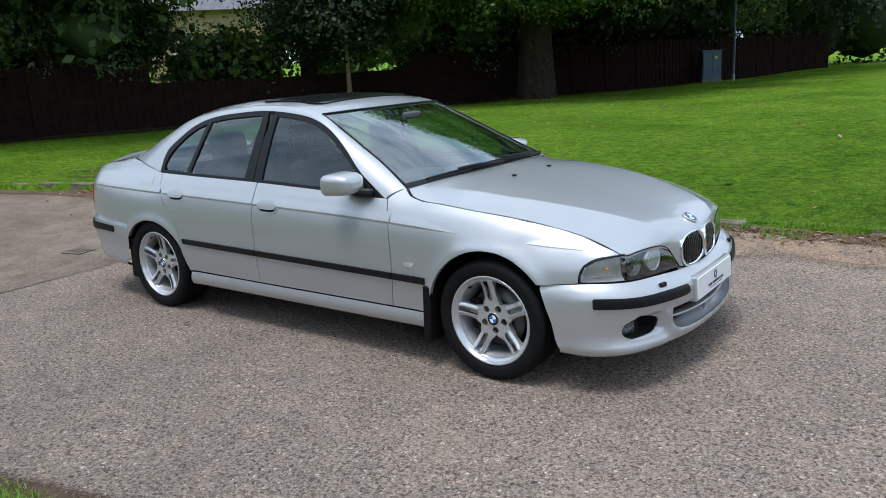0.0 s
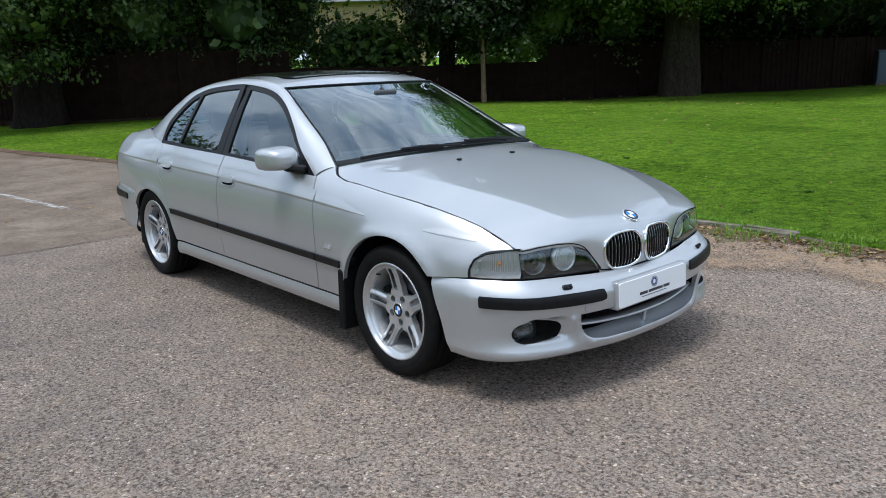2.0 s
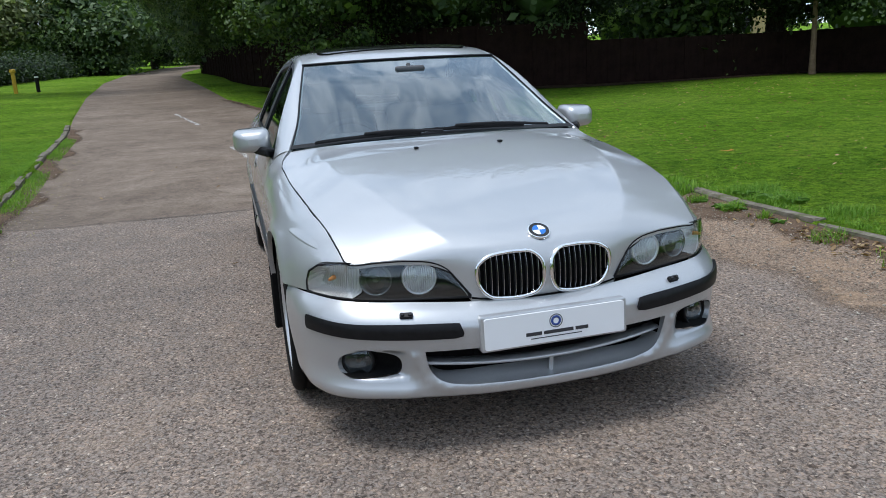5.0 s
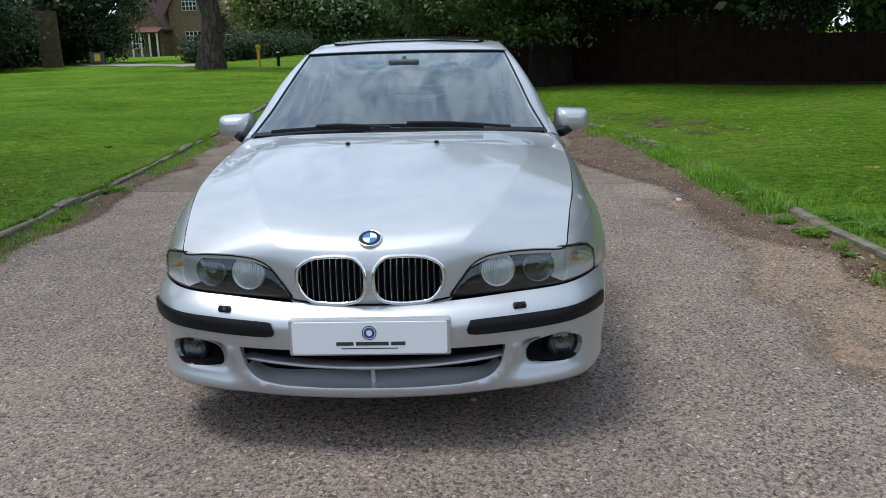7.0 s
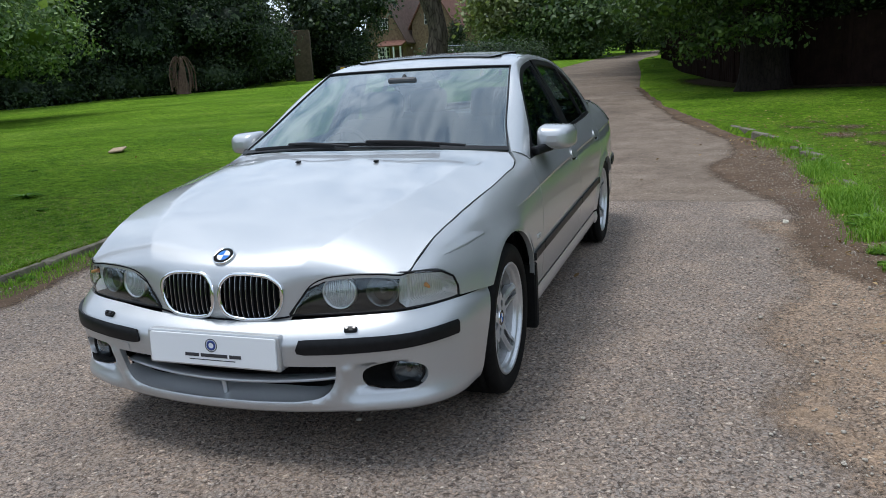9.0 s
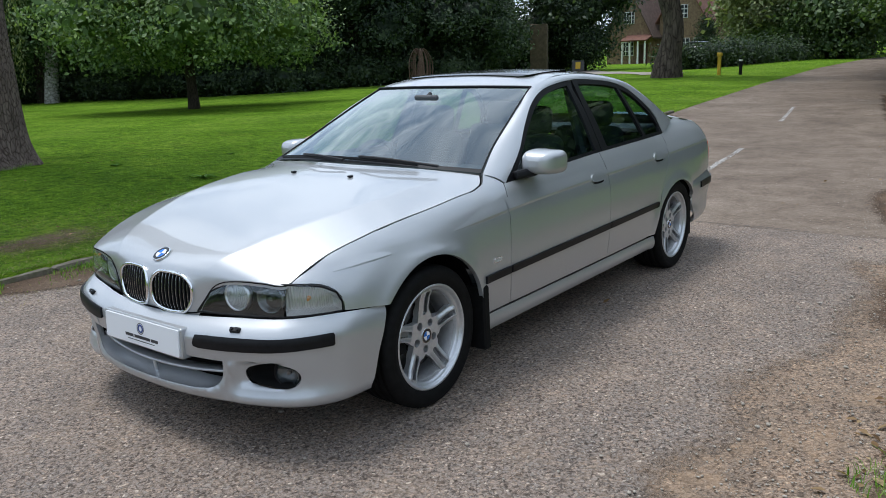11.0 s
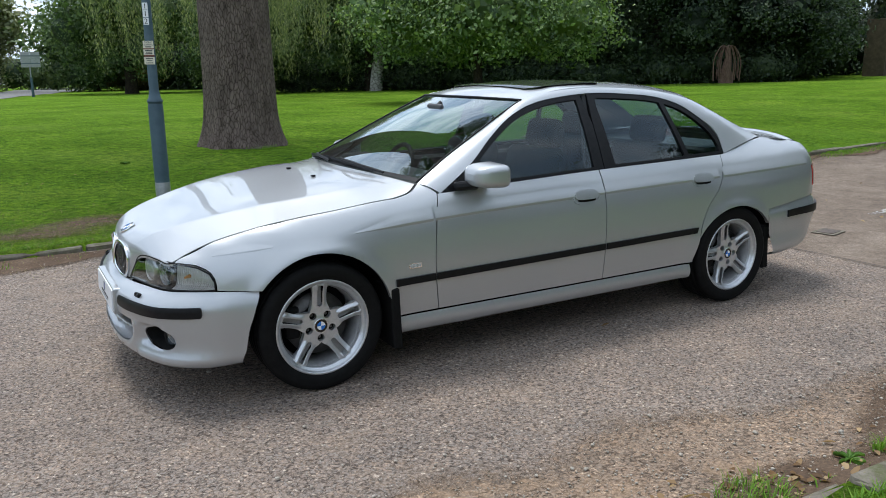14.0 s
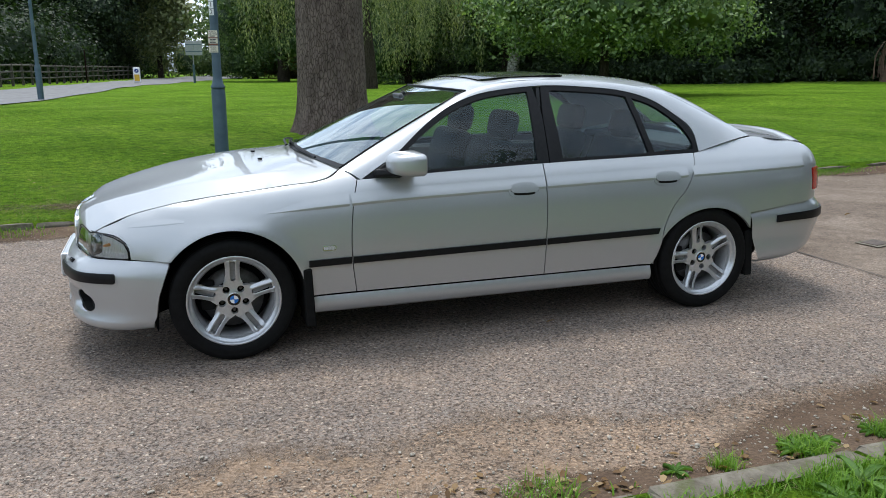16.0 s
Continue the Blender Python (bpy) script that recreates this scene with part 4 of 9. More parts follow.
def build_frames():
    top = [(0.738, 0.902), (0.63, 0.953), (0.527, 1.030), (0.364, 1.156), (0.20, 1.257), (0.022, 1.322), (-0.195, 1.355), (-0.447, 1.370),
           (-0.70, 1.359), (-0.92, 1.337), (-1.11, 1.286), (-1.255, 1.200), (-1.355, 1.106), (-1.392, 1.02), (-1.385, 0.972)]
    f = bend(top, 90)
    split = int(np.argmin(np.abs(f[:, 0] + 0.372)))
    low = lambda a, b: [(x, float(WAIST(x)) - 0.002) for x in np.linspace(a, b, 14)]
    fr = [tuple(p) for p in f[:split]] + [(-0.368, 1.20), (-0.362, 1.0)] + low(-0.361, 0.73)
    rr = [(-0.366, 1.0), (-0.371, 1.20)] + [tuple(p) for p in f[split + 1:]] + low(-1.38, -0.364)
    g1 = soften([(0.610, 0.936), (0.50, 1.018), (0.345, 1.132), (0.185, 1.228), (0.015, 1.291), (-0.17, 1.323), (-0.30, 1.335)], 24) + [(-0.302, 1.30), (-0.288, 0.97), (-0.29, 0.964)] + [(x, float(WAIST(x)) + 0.016) for x in np.linspace(-0.26, 0.58, 12)]
    g2 = [(-0.452, 0.970), (-0.44, 1.30), (-0.445, 1.335)] + soften([(-0.47, 1.340), (-0.70, 1.328), (-0.86, 1.314), (-0.945, 1.300)], 10) + [(-1.022, 0.985)] + [(x, float(WAIST(x)) + 0.016) for x in np.linspace(-1.0, -0.48, 8)]
    g3 = soften([(-0.985, 1.290), (-1.09, 1.257), (-1.225, 1.176), (-1.322, 1.08), (-1.350, 1.0), (-1.345, 0.988)], 16) + [(-1.064, 0.984)]
    d1 = skin(light_f, fr, [g1], step=0.03, gap=0.001, rim=0.02)
    d2 = skin(light_f, rr, [g2, g3], step=0.03, gap=0.001, rim=0.02)
    gl = [skin(light_f, g, step=0.06, gap=-0.006, lift=-0.008, rim=0) for g in (g1, g2, g3)]
    O = [(0.83, 0.745, 0.952), (0.62, 0.676, 1.065), (0.43, 0.638, 1.162), (0.25, 0.602, 1.252), (0.06, 0.567, 1.341), (-0.17, 0.548, 1.386), (-0.44, 0.542, 1.401),
         (-0.72, 0.542, 1.393), (-1.0, 0.542, 1.368), (-1.28, 0.542, 1.312), (-1.5, 0.56, 1.222), (-1.70, 0.592, 1.13), (-1.86, 0.645, 1.046)]
    F = [(0.738, 0.902), (0.527, 1.030), (0.364, 1.156), (0.20, 1.257), (0.022, 1.322), (-0.195, 1.355), (-0.447, 1.370), (-0.70, 1.359), (-0.92, 1.337), (-1.11, 1.286), (-1.255, 1.200), (-1.365, 1.106), (-1.387, 0.972)]
    Fa = np.array(F)
    F3 = np.stack([Fa[:, 0], light_y(Fa[:, 0], Fa[:, 1]) + 0.003, Fa[:, 1]], -1)
    t = np.arange(len(O), dtype=float)
    q = np.linspace(0, len(O) - 1, 150)
    a, b = natural(t, F3)(q), natural(t, np.array(O))(q)
    w = np.linspace(0, 1, 9)
    g = a[:, None] * (1 - w)[None, :, None] + b[:, None] * w[None, :, None]
    tang = np.gradient(g, axis=0)
    nrm = np.cross(tang[:, 4], b - a)
    nrm /= np.linalg.norm(nrm, axis=1)[:, None]
    nrm *= np.sign(nrm[:, 1:2])
    wide = np.linalg.norm(b - a, axis=1)
    g += nrm[:, None] * (np.minimum(0.10 * wide, 0.028)[:, None] * (4 * w * (1 - w))[None])[..., None]
    for side in (1, -1):
        fd, rd = DOORS[side]
        panel("door_frame", fd, M_TRIM, d1, side, "black window surround")
        panel("door_frame", rd, M_TRIM, d2, side, "black window surround")
        for d, o in zip(gl, (fd, rd, rd)):
            ob = panel("window", o, M_GLASS, d, side, "tinted side window")
            ob.visible_shadow = False
        me = grid_mesh("side_frame", g[:, ::-1] if side > 0 else (g * [1, -1, 1]), M_SILVER, 0.02, (0, -0.7 * side, -0.5))
        part_mesh("side_frame", me, None, car)


build_frames()


def build_top():
    rows = [(2.192, 0.527, 2.172, 0.270, 0.543), (2.203, 0.56, 2.166, 0.285, 0.567), (2.204, 0.61, 2.158, 0.312, 0.612), (2.196, 0.66, 2.148, 0.348, 0.655),
            (2.174, 0.704, 2.137, 0.392, 0.677), (2.130, 0.736, 2.118, 0.475, 0.688), (2.06, 0.765, 2.092, 0.58, 0.688), (1.98, 0.792, 2.055, 0.672, 0.685),
            (1.915, 0.8115, 1.985, 0.690, 0.7205), (1.85, 0.829, 1.90, 0.705, 0.757), (1.70, 0.864, 1.70, 0.7415, 0.811), (1.5, 0.904, 1.5, 0.766, 0.8445), (1.3, 0.935, 1.3, 0.783, 0.867),
            (1.15, 0.956, 1.1, 0.789, 0.890), (1.05, 0.969, 0.97, 0.789, 0.903), (1.0, 0.976, 0.90, 0.773, 0.920), (0.965, 0.980, 0.845, 0.735, 0.948)]
    g = loft(rows, 220, 121, 3.0, 2.0)
    w = np.abs(np.linspace(-1, 1, 121))[None, :]
    u = np.linspace(0, 1, 220)[:, None]
    # one even sweep behind the nose, held to its edges
    k0 = 44
    uu = ((u[k0:] - u[k0]) / (1 - u[k0])) * np.ones_like(w)
    ww = w * np.ones_like(uu)
    A = np.stack([uu ** i * ww ** j for i in range(6) for j in (0, 2, 3, 5)], -1).reshape(-1, 24)
    mixin = np.clip((uu - 0.0) / 0.22, 0, 1)
    mixin = mixin * mixin * (3 - 2 * mixin)
    for c in (0, 2):
        old = g[k0:, :, c]
        fit = (A @ np.linalg.lstsq(A, old.ravel(), rcond=None)[0]).reshape(old.shape)
        fit = fit + (old - fit)[:, :1] * ww ** 9
        fit = fit + (old - fit)[-1:] * uu ** 14
        g[k0:, :, c] = old + (fit - old) * mixin
    for step in range(160):
        k = 0.5 if step % 2 == 0 else -0.515
        m = g[1:-1, 1:-1]
        g[1:-1, 1:-1] = m + k * ((g[:-2, 1:-1] + g[2:, 1:-1] + g[1:-1, :-2] + g[1:-1, 2:]) / 4 - m)
    # two creases run back from the grilles; beside them the sheet dips before it meets the wings
    gx_, gy_ = g[:, :, 0], np.abs(g[:, :, 1])
    ridge = np.interp(gx_, [0.97, 1.15, 1.4, 1.65, 1.85, 2.0, 2.1, 2.17], [0.60, 0.612, 0.592, 0.53, 0.458, 0.402, 0.345, 0.292])
    edge = np.abs(g[:, :1, 1])
    q_in = np.clip(gy_ / ridge, 0, 1) ** 2.4
    q_out = np.clip((edge - gy_) / np.maximum(0.02, edge - ridge), 0, 1) ** 1.9
    soft = lambda t: np.clip(t, 0, 1) ** 2 * (3 - 2 * np.clip(t, 0, 1))
    fade = soft((2.19 - gx_) / 0.13) * soft((gx_ - 0.97) / 0.25)
    g[:, :, 2] += 0.017 * fade * np.where(gy_ < ridge, q_in, q_out)
    # two hollows for the grilles
    hy, hz = g[:, :, 1], g[:, :, 2]
    inside_k = np.zeros(hy.shape, bool)
    ko = kidney_outline()
    for sgn in (1, -1):
        inside_k |= inside(ko * [sgn, 1], np.stack([hy.ravel(), hz.ravel()], -1)).reshape(hy.shape) & (g[:, :, 0] > 2.12)
    bonnet = part_mesh("bonnet", grid_mesh("bonnet", g, M_SILVER, 0.018, skip=inside_k), None, car)
    # Black tubes laid along the bonnet's gaps stand in for the shade there.
    for side in (0, -1):
        e = shift(g[::3, side], (0, 0.002 if side == 0 else -0.002, -0.0055))
        v, f = tube(e, 0.0024, 6)
        part_mesh("shut_line_shade", mesh_np("shut_line_shade", v, f, M_CAVITY, True), None, bonnet)
    v, f = tube(shift(g[0, ::2], (0.001, 0, -0.004)), 0.0035, 6)
    part_mesh("shut_line_shade", mesh_np("shut_line_shade", v, f, M_CAVITY, True), None, bonnet)
    # roof
    rr = [(0.145, 1.352, 0.066, 0.566, 1.340), (0.06, 1.382, -0.02, 0.557, 1.361), (-0.08, 1.409, -0.17, 0.549, 1.387), (-0.42, 1.431, -0.44, 0.543, 1.402),
          (-0.72, 1.430, -0.72, 0.543, 1.394), (-1.02, 1.416, -1.0, 0.543, 1.369), (-1.25, 1.393, -1.2, 0.543, 1.331), (-1.385, 1.368, -1.28, 0.543, 1.313)]
    roof = part_mesh("roof", grid_mesh("roof", loft(rr, 70, 60, 2.6, 2.0), M_SILVER, 0.015), None, car)
    rb = [(-0.06, 1.413, -0.075, 0.40, 1.400), (-0.085, 1.4185, -0.10, 0.43, 1.4045), (-0.26, 1.4305, -0.27, 0.44, 1.4165), (-0.44, 1.4375, -0.45, 0.44, 1.4235), (-0.60, 1.4385, -0.605, 0.43, 1.4255), (-0.63, 1.4365, -0.63, 0.40, 1.425)]
    part_mesh("sunroof", grid_mesh("sunroof", loft(rb, 30, 40, 2.4), M_GLOSSBLACK, 0.012), None, roof, "tilted dark glass sunroof panel")
    # windscreen and rear window
    ws = [(0.958, 0.984, 0.828, 0.738, 0.955), (0.76, 1.086, 0.62, 0.678, 1.066), (0.56, 1.184, 0.43, 0.640, 1.163), (0.36, 1.272, 0.25, 0.604, 1.253), (0.145, 1.350, 0.062, 0.568, 1.341)]
    gw = loft(ws, 40, 50, 2.4, 2.0)
    ob = part_mesh("windscreen", grid_mesh("windscreen", shift(gw, (0.004, 0, -0.002)), M_WS), None, car, "windscreen glass")
    ob.visible_shadow = False
    band = loft([ws[0], (0.935, 0.996, 0.80, 0.728, 0.970)], 3, 50, 2.4, 2.0)
    part_mesh("screen_seal", grid_mesh("screen_seal", shift(band, (0.010, 0, 0.004)), M_TRIM), None, car)
    for side in (1, -1):
        e = natural(np.arange(5.0), np.array([(r[2], r[3] * side, r[4]) for r in ws]))(np.linspace(0, 4, 30))
        v, f = tube(shift(e, (0.004, -0.006 * side, 0.002)), 0.0045, 8)
        part_mesh("screen_trim", mesh_np("screen_trim", v, f, M_TRIM, True), None, car)
    e = loft(ws[-2:], 2, 40, 2.4, 2.0)[-1]
    v, f = tube(shift(e, (0.004, 0, 0.001)), 0.007, 8)
    part_mesh("screen_trim", mesh_np("screen_trim", v, f, M_TRIM, True), None, car)
    bw = [(-1.39, 1.364, -1.285, 0.536, 1.309), (-1.55, 1.30, -1.5, 0.553, 1.219), (-1.74, 1.20, -1.70, 0.585, 1.127), (-1.97, 1.066, -1.86, 0.638, 1.043)]
    gb = shift(loft(bw, 20, 61, 4.0), (0, 0, -0.008))
    ob = part_mesh("rear_window", grid_mesh("rear_window", gb[:, 6:55], M_GLASS), None, car, "tinted rear window")
    ob.visible_shadow = False
    for a, b in ((0, 7), (54, 61)):
        part_mesh("pillar_edge", grid_mesh("pillar_edge", shift(gb[:, a:b], (0, 0, 0.004)), M_SILVER), None, car)
    # boot lid and tail
    bl = [(-1.975, 1.062, -1.865, 0.640, 1.043), (-2.10, 1.050, -1.99, 0.690, 1.028), (-2.25, 1.032, -2.15, 0.685, 1.006), (-2.38, 1.012, -2.28, 0.668, 0.976), (-2.425, 0.985, -2.335, 0.655, 0.94),
          (-2.44, 0.93, -2.352, 0.655, 0.90), (-2.455, 0.80, -2.362, 0.66, 0.80), (-2.46, 0.62, -2.36, 0.66, 0.62)]
    boot = part_mesh("boot_lid", grid_mesh("boot_lid", loft(bl, 60, 40, 2.6, 2.4), M_SILVER, 0.0), None, car)
    sp = [(-2.22, 1.034, -2.02, 0.60, 1.020), (-2.30, 1.042, -2.16, 0.62, 1.008), (-2.42, 1.038, -2.30, 0.63, 0.984), (-2.436, 1.026, -2.316, 0.63, 0.972), (-2.428, 0.985, -2.308, 0.62, 0.955)]
    part_mesh("spoiler", grid_mesh("spoiler", loft(sp, 30, 40, 2.6, 2.2), M_SILVER, 0.0), None, boot)


def kidney_outline():
    """Outline of one grille in y, z."""
    k = [(0.014, 0.612), (0.020, 0.655), (0.050, 0.684), (0.10, 0.690), (0.150, 0.689), (0.215, 0.676), (0.246, 0.650), (0.250, 0.612), (0.238, 0.572), (0.205, 0.538), (0.150, 0.529), (0.085, 0.529), (0.038, 0.543), (0.018, 0.575)]
    return bend(k, 64, True)


def nose_x(y, z):
    """How far forward the nose stands at y, z."""
    cx = curve([0.50, 0.527, 0.56, 0.61, 0.66, 0.704, 0.74], [2.188, 2.192, 2.203, 2.204, 2.196, 2.174, 2.12])(z)
    ex = curve([0.50, 0.543, 0.567, 0.612, 0.655, 0.677, 0.74], [2.17, 2.172, 2.166, 2.158, 2.148, 2.137, 2.09])(z)
    ey = curve([0.50, 0.543, 0.567, 0.612, 0.655, 0.677, 0.74], [0.26, 0.27, 0.285, 0.312, 0.348, 0.392, 0.5])(z)
    return cx + (ex - cx) * (np.abs(y) / ey) ** 2


def build_grilles():
    ko = kidney_outline()
    for side in (1, -1):
        y, z = ko[:, 0] * side, ko[:, 1]
        P = np.stack([nose_x(y, z) + 0.004, y, z], -1)
        v, f = tube(P, 0.0075, 8, True)
        k = part_mesh("grille", mesh_np("grille", v, f, M_CHROME, True), None, car, "chrome-ringed kidney grille")
        inner = ko + (ko.mean(0) - ko) * 0.04
        cy = np.linspace(0.03, 0.238, 11)
        for c in cy:
            zs = np.linspace(0.50, 0.72, 200)
            ok = inside(inner, np.stack([np.full(200, c), zs], -1))
            if ok.sum() < 10:
                continue
            zz = np.linspace(zs[ok].min(), zs[ok].max(), 7)
            yy = np.full(7, c * side)
            bm = ribbon(np.stack([nose_x(yy, zz) - 0.014, yy, zz], -1), (1, 0, 0), 0.0040, 0.010)
            part("slat", bm, M_TRIM, k)
            bm = ribbon(np.stack([nose_x(yy, zz) - 0.0045, yy, zz], -1), (1, 0, 0), 0.0011, 0.0020)
            part("slat_edge", bm, M_DULLCHROME, k)
        g = np.array([ko.mean(0) + (ko - ko.mean(0)) * s for s in (0.05, 0.5, 0.985)])
        back = np.stack([nose_x(g[..., 0] * side, g[..., 1]) - 0.030, g[..., 0] * side, g[..., 1]], -1)
        part_mesh("grille_back", grid_mesh("grille_back", back, M_CAVITY, closed=True), None, k)


def build_front():
    half = bend([(0.455, 0.384), (0.450, 0.352), (0.440, 0.317), (0.421, 0.288), (0.388, 0.268), (0.335, 0.257), (0.22, 0.250), (0.10, 0.2465)], 26)
    hole = [tuple(p) for p in half] + [(0, 0.246)] + [(-y, z) for y, z in half[::-1]]
    fog = [tuple(p) for p in bend([(0.532, 0.328), (0.538, 0.356), (0.566, 0.367), (0.615, 0.377), (0.665, 0.385), (0.708, 0.378), (0.732, 0.358), (0.738, 0.333), (0.730, 0.306), (0.708, 0.290), (0.675, 0.288), (0.62, 0.291), (0.570, 0.295), (0.540, 0.302)], 44, True)]
    holes = [bumper_at(hole), bumper_at(fog), bumper_at([(-y, z) for y, z in fog])]
    outer = [(S_END, b) for b in np.linspace(0.165, 0.56, 12)] + [(s, 0.56) for s in np.linspace(S_END, -S_END, 60)[1:-1]] + [(-S_END, b) for b in np.linspace(0.56, 0.165, 12)] + [(s, 0.165) for s in np.linspace(-S_END, S_END, 60)[1:-1]]
    bumper = panel("front_bumper", car, M_SILVER, skin(bumper_f, outer, holes, step=0.017, gap=0.0015, rim=0.022, out=away), 1)
    # rubbing strips
    ends = bumper_at([(0.325, 0.45), (0.815, 0.47)])
    s0, s1 = ends[0][0], float(S_END - 0.232)
    lo, hi = 0.438, 0.486
    st = [(s0 + 0.012, hi), (s0 + 0.03, hi + 0.001)] + [(s, hi + 0.002) for s in np.linspace(s0 + 0.08, s1, 14)] + [(s1 + 0.006, hi - 0.006), (s1 + 0.006, lo + 0.008), (s1, lo + 0.001)] + [(s, lo) for s in np.linspace(s1, s0 + 0.03, 14)[1:]] + [(s0 + 0.004, lo + 0.006), (s0, lo + 0.02)]
    d = skin(bumper_f, st, step=0.016, gap=0, lift=0.010, rim=0.012, out=away)
    for side in (1, -1):
        panel("rubbing_strip", bumper, M_TRIM, d, side, "black rubber strip")
    # headlamp washers
    for side in (1, -1):
        bm = prism(rounded(0.046, 0.022, 0.006), 0.012, 0.003)
        ob = part("washer_jet", bm, M_TRIM, bumper)
        ob.matrix_basis = facing((2.186, 0.508 * side, 0.5165), (0.55, 0.16 * side, 0.82))
        for dx in (-0.013, 0.013):
            bm = bmesh.new()
            rod(bm, (dx, 0, -0.002), (dx, 0, 0.006), 0.008, 0.006, 10)
            part("nozzle", bm, M_GLOSSBLACK, ob)
    # towing-eye cover
    for side in (-1,):
        s, b = bumper_at([(0.415 * side, 0.405)])[0]
        o = [(s + 0.024 * p[0], b + 0.019 * p[1]) for p in rounded(2, 2, 0.45, 4)]
        panel("towing_cover", bumper, M_SILVER, skin(bumper_f, o, step=0.012, gap=0, lift=0.0022, rim=0.004, out=away))
    # intake: dark back, wing, silver floor and strut
    bm = bmesh.new()
    box(bm, (0.02, 1.0, 0.20), (2.105, 0, 0.305))
    part("intake_back", bm, M_CAVITY, bumper)
    xs = np.linspace(-0.455, 0.455, 40)
    wing = []
    for y in xs:
        k = 1 - (abs(y) / 0.47) ** 2
        x = 2.165 + 0.075 * k ** 0.9
        z = 0.330 - 0.018 * k
        wing.append([(x, y, z + 0.006), (x + 0.008, y, z), (x, y, z - 0.007), (x - 0.05, y, z - 0.006), (x - 0.06, y, z), (x - 0.05, y, z + 0.006)])
    v, f = rings(wing)
    part_mesh("intake_wing", mesh_np("intake_wing", v, f, M_SILVER, True), None, bumper)
    tray = []
    for y in np.linspace(-0.440, 0.440, 61):
        z0 = float(np.interp(abs(y), half[::-1][:, 0], half[::-1][:, 1])) - 0.003
        sb = bumper_at([(y, z0)])[0]
        x = float(bumper_f(np.array(sb[:1]), np.array(sb[1:]))[0, 0]) - 0.004
        w = 1 - (abs(y) / 0.44) ** 4
        tray.append([(x, y, z0), (x - 0.010, y * 0.995, z0 - 0.002 * w), (x - 0.040, y * 0.985, z0 + 0.010 * w), (x - 0.080, y * 0.975, z0 + 0.034 * w)])
    part_mesh("intake_floor", grid_mesh("intake_floor", np.array(tray), M_SILVER), None, bumper)
    bm = bmesh.new()
    rod(bm, (2.215, 0, 0.244), (2.225, 0, 0.312), 0.009, 0.008, 10)
    part("strut", bm, M_SILVER, bumper)
    for i in range(16):
        y = -0.42 + 0.84 * i / 15
        bm = bmesh.new()
        box(bm, (0.008, 0.006, 0.07), (2.12, y, 0.345))
        part("mesh_bar", bm, M_CAVITY, bumper)
    # fog lamps
    for side in (1, -1):
        rim = bumper_f(*np.array(bumper_at([(y * side, z) for y, z in fog])).T)
        mid = rim.mean(0)
        deep = np.array([-0.075, -0.02 * side, 0])
        pod = np.array([rim + [-0.004, 0, 0], mid + (rim - mid) * 0.94 + deep * 0.6, mid + (rim - mid) * 0.8 + deep, mid + (rim - mid) * 0.02 + deep])
        part_mesh("fog_pod", grid_mesh("fog_pod", pod if side > 0 else pod[:, ::-1], M_UNDER, closed=True), None, bumper)
        m = facing((2.078, 0.667 * side, 0.333), (0.94, 0.30 * side, 0.0)) @ Matrix.Scale(1.17, 4)
        v, f = lathe([(0.052, -0.05), (0.052, 0.0), (0.047, 0.006), (0.043, 0.002)], 32)
        lamp = part_mesh("fog_lamp", mesh_np("fog_lamp", v[:, [0, 2, 1]] * [1, 1, 1], f, M_TRIM, True), None, bumper, "round fog lamp")
        lamp.matrix_basis = m
        v, f = lathe([(0.0005, -0.03), (0.02, -0.027), (0.036, -0.012), (0.043, 0.0)], 32)
        part_mesh("bowl", mesh_np("bowl", v[:, [0, 2, 1]], f, mat("fog_bowl", (0.10, 0.11, 0.12), 0.25, 0.6), True), None, lamp)
        v, f = lathe([(0.0005, 0.010), (0.02, 0.0085), (0.035, 0.004), (0.0435, 0.0)], 32)
        ob = part_mesh("lens", mesh_np("lens", v[:, [0, 2, 1]], f, M_LENS, True), None, lamp)
        ob.visible_shadow = False
        bm = bmesh.new()
        rod(bm, (0, 0, -0.02), (0, 0, -0.004), 0.007, n=12)
        part("bulb_cap", bm, M_DISC, lamp)
    # plate on its plinth: dealer mark as a ring with plain bars for the writing
    p = facing((2.262, 0, 0.4315), (1, 0, 0.05))
    bm = prism(rounded(0.545, 0.128, 0.010), 0.05, 0.006)
    plinth = part("plate_plinth", bm, M_SILVER, bumper)
    plinth.matrix_basis = p @ pose(0, 0, 0.004)
    plate = part("number_plate", prism(rounded(0.520, 0.111, 0.008), 0.006, 0.001), M_PLATE, bumper, "white show plate with dark lettering bars")
    plate.matrix_basis = p @ pose(0, 0, 0.0095)
    v, f = lathe([(0.0215, 0.0), (0.0215, 0.0008), (0.0245, 0.0008), (0.0245, 0.0)], 40)
    ob = part_mesh("ring", mesh_np("ring", v[:, [0, 2, 1]], f[:, ::-1], M_INK), None, plate)
    ob.matrix_basis = pose(0, 0.018, 0.0002)
    v, f = lathe([(0.0105, 0.0), (0.0105, 0.0008), (0.0185, 0.0008), (0.0185, 0.0)], 40)
    ob = part_mesh("disc", mesh_np("disc", v[:, [0, 2, 1]], f[:, ::-1], M_NAVY), None, plate)
    ob.matrix_basis = pose(0, 0.018, 0.0002)
    x = -0.112
    for wd in (0.058, 0.110, 0.048):
        bm = bmesh.new()
        box(bm, (wd, 0.0125, 0.001), (x + wd / 2, -0.0195, 0.0005))
        part("bar", bm, M_INK, plate)
        x += wd + 0.008
    bm = bmesh.new()
    box(bm, (0.19, 0.003, 0.001), (0, -0.036, 0.0005))
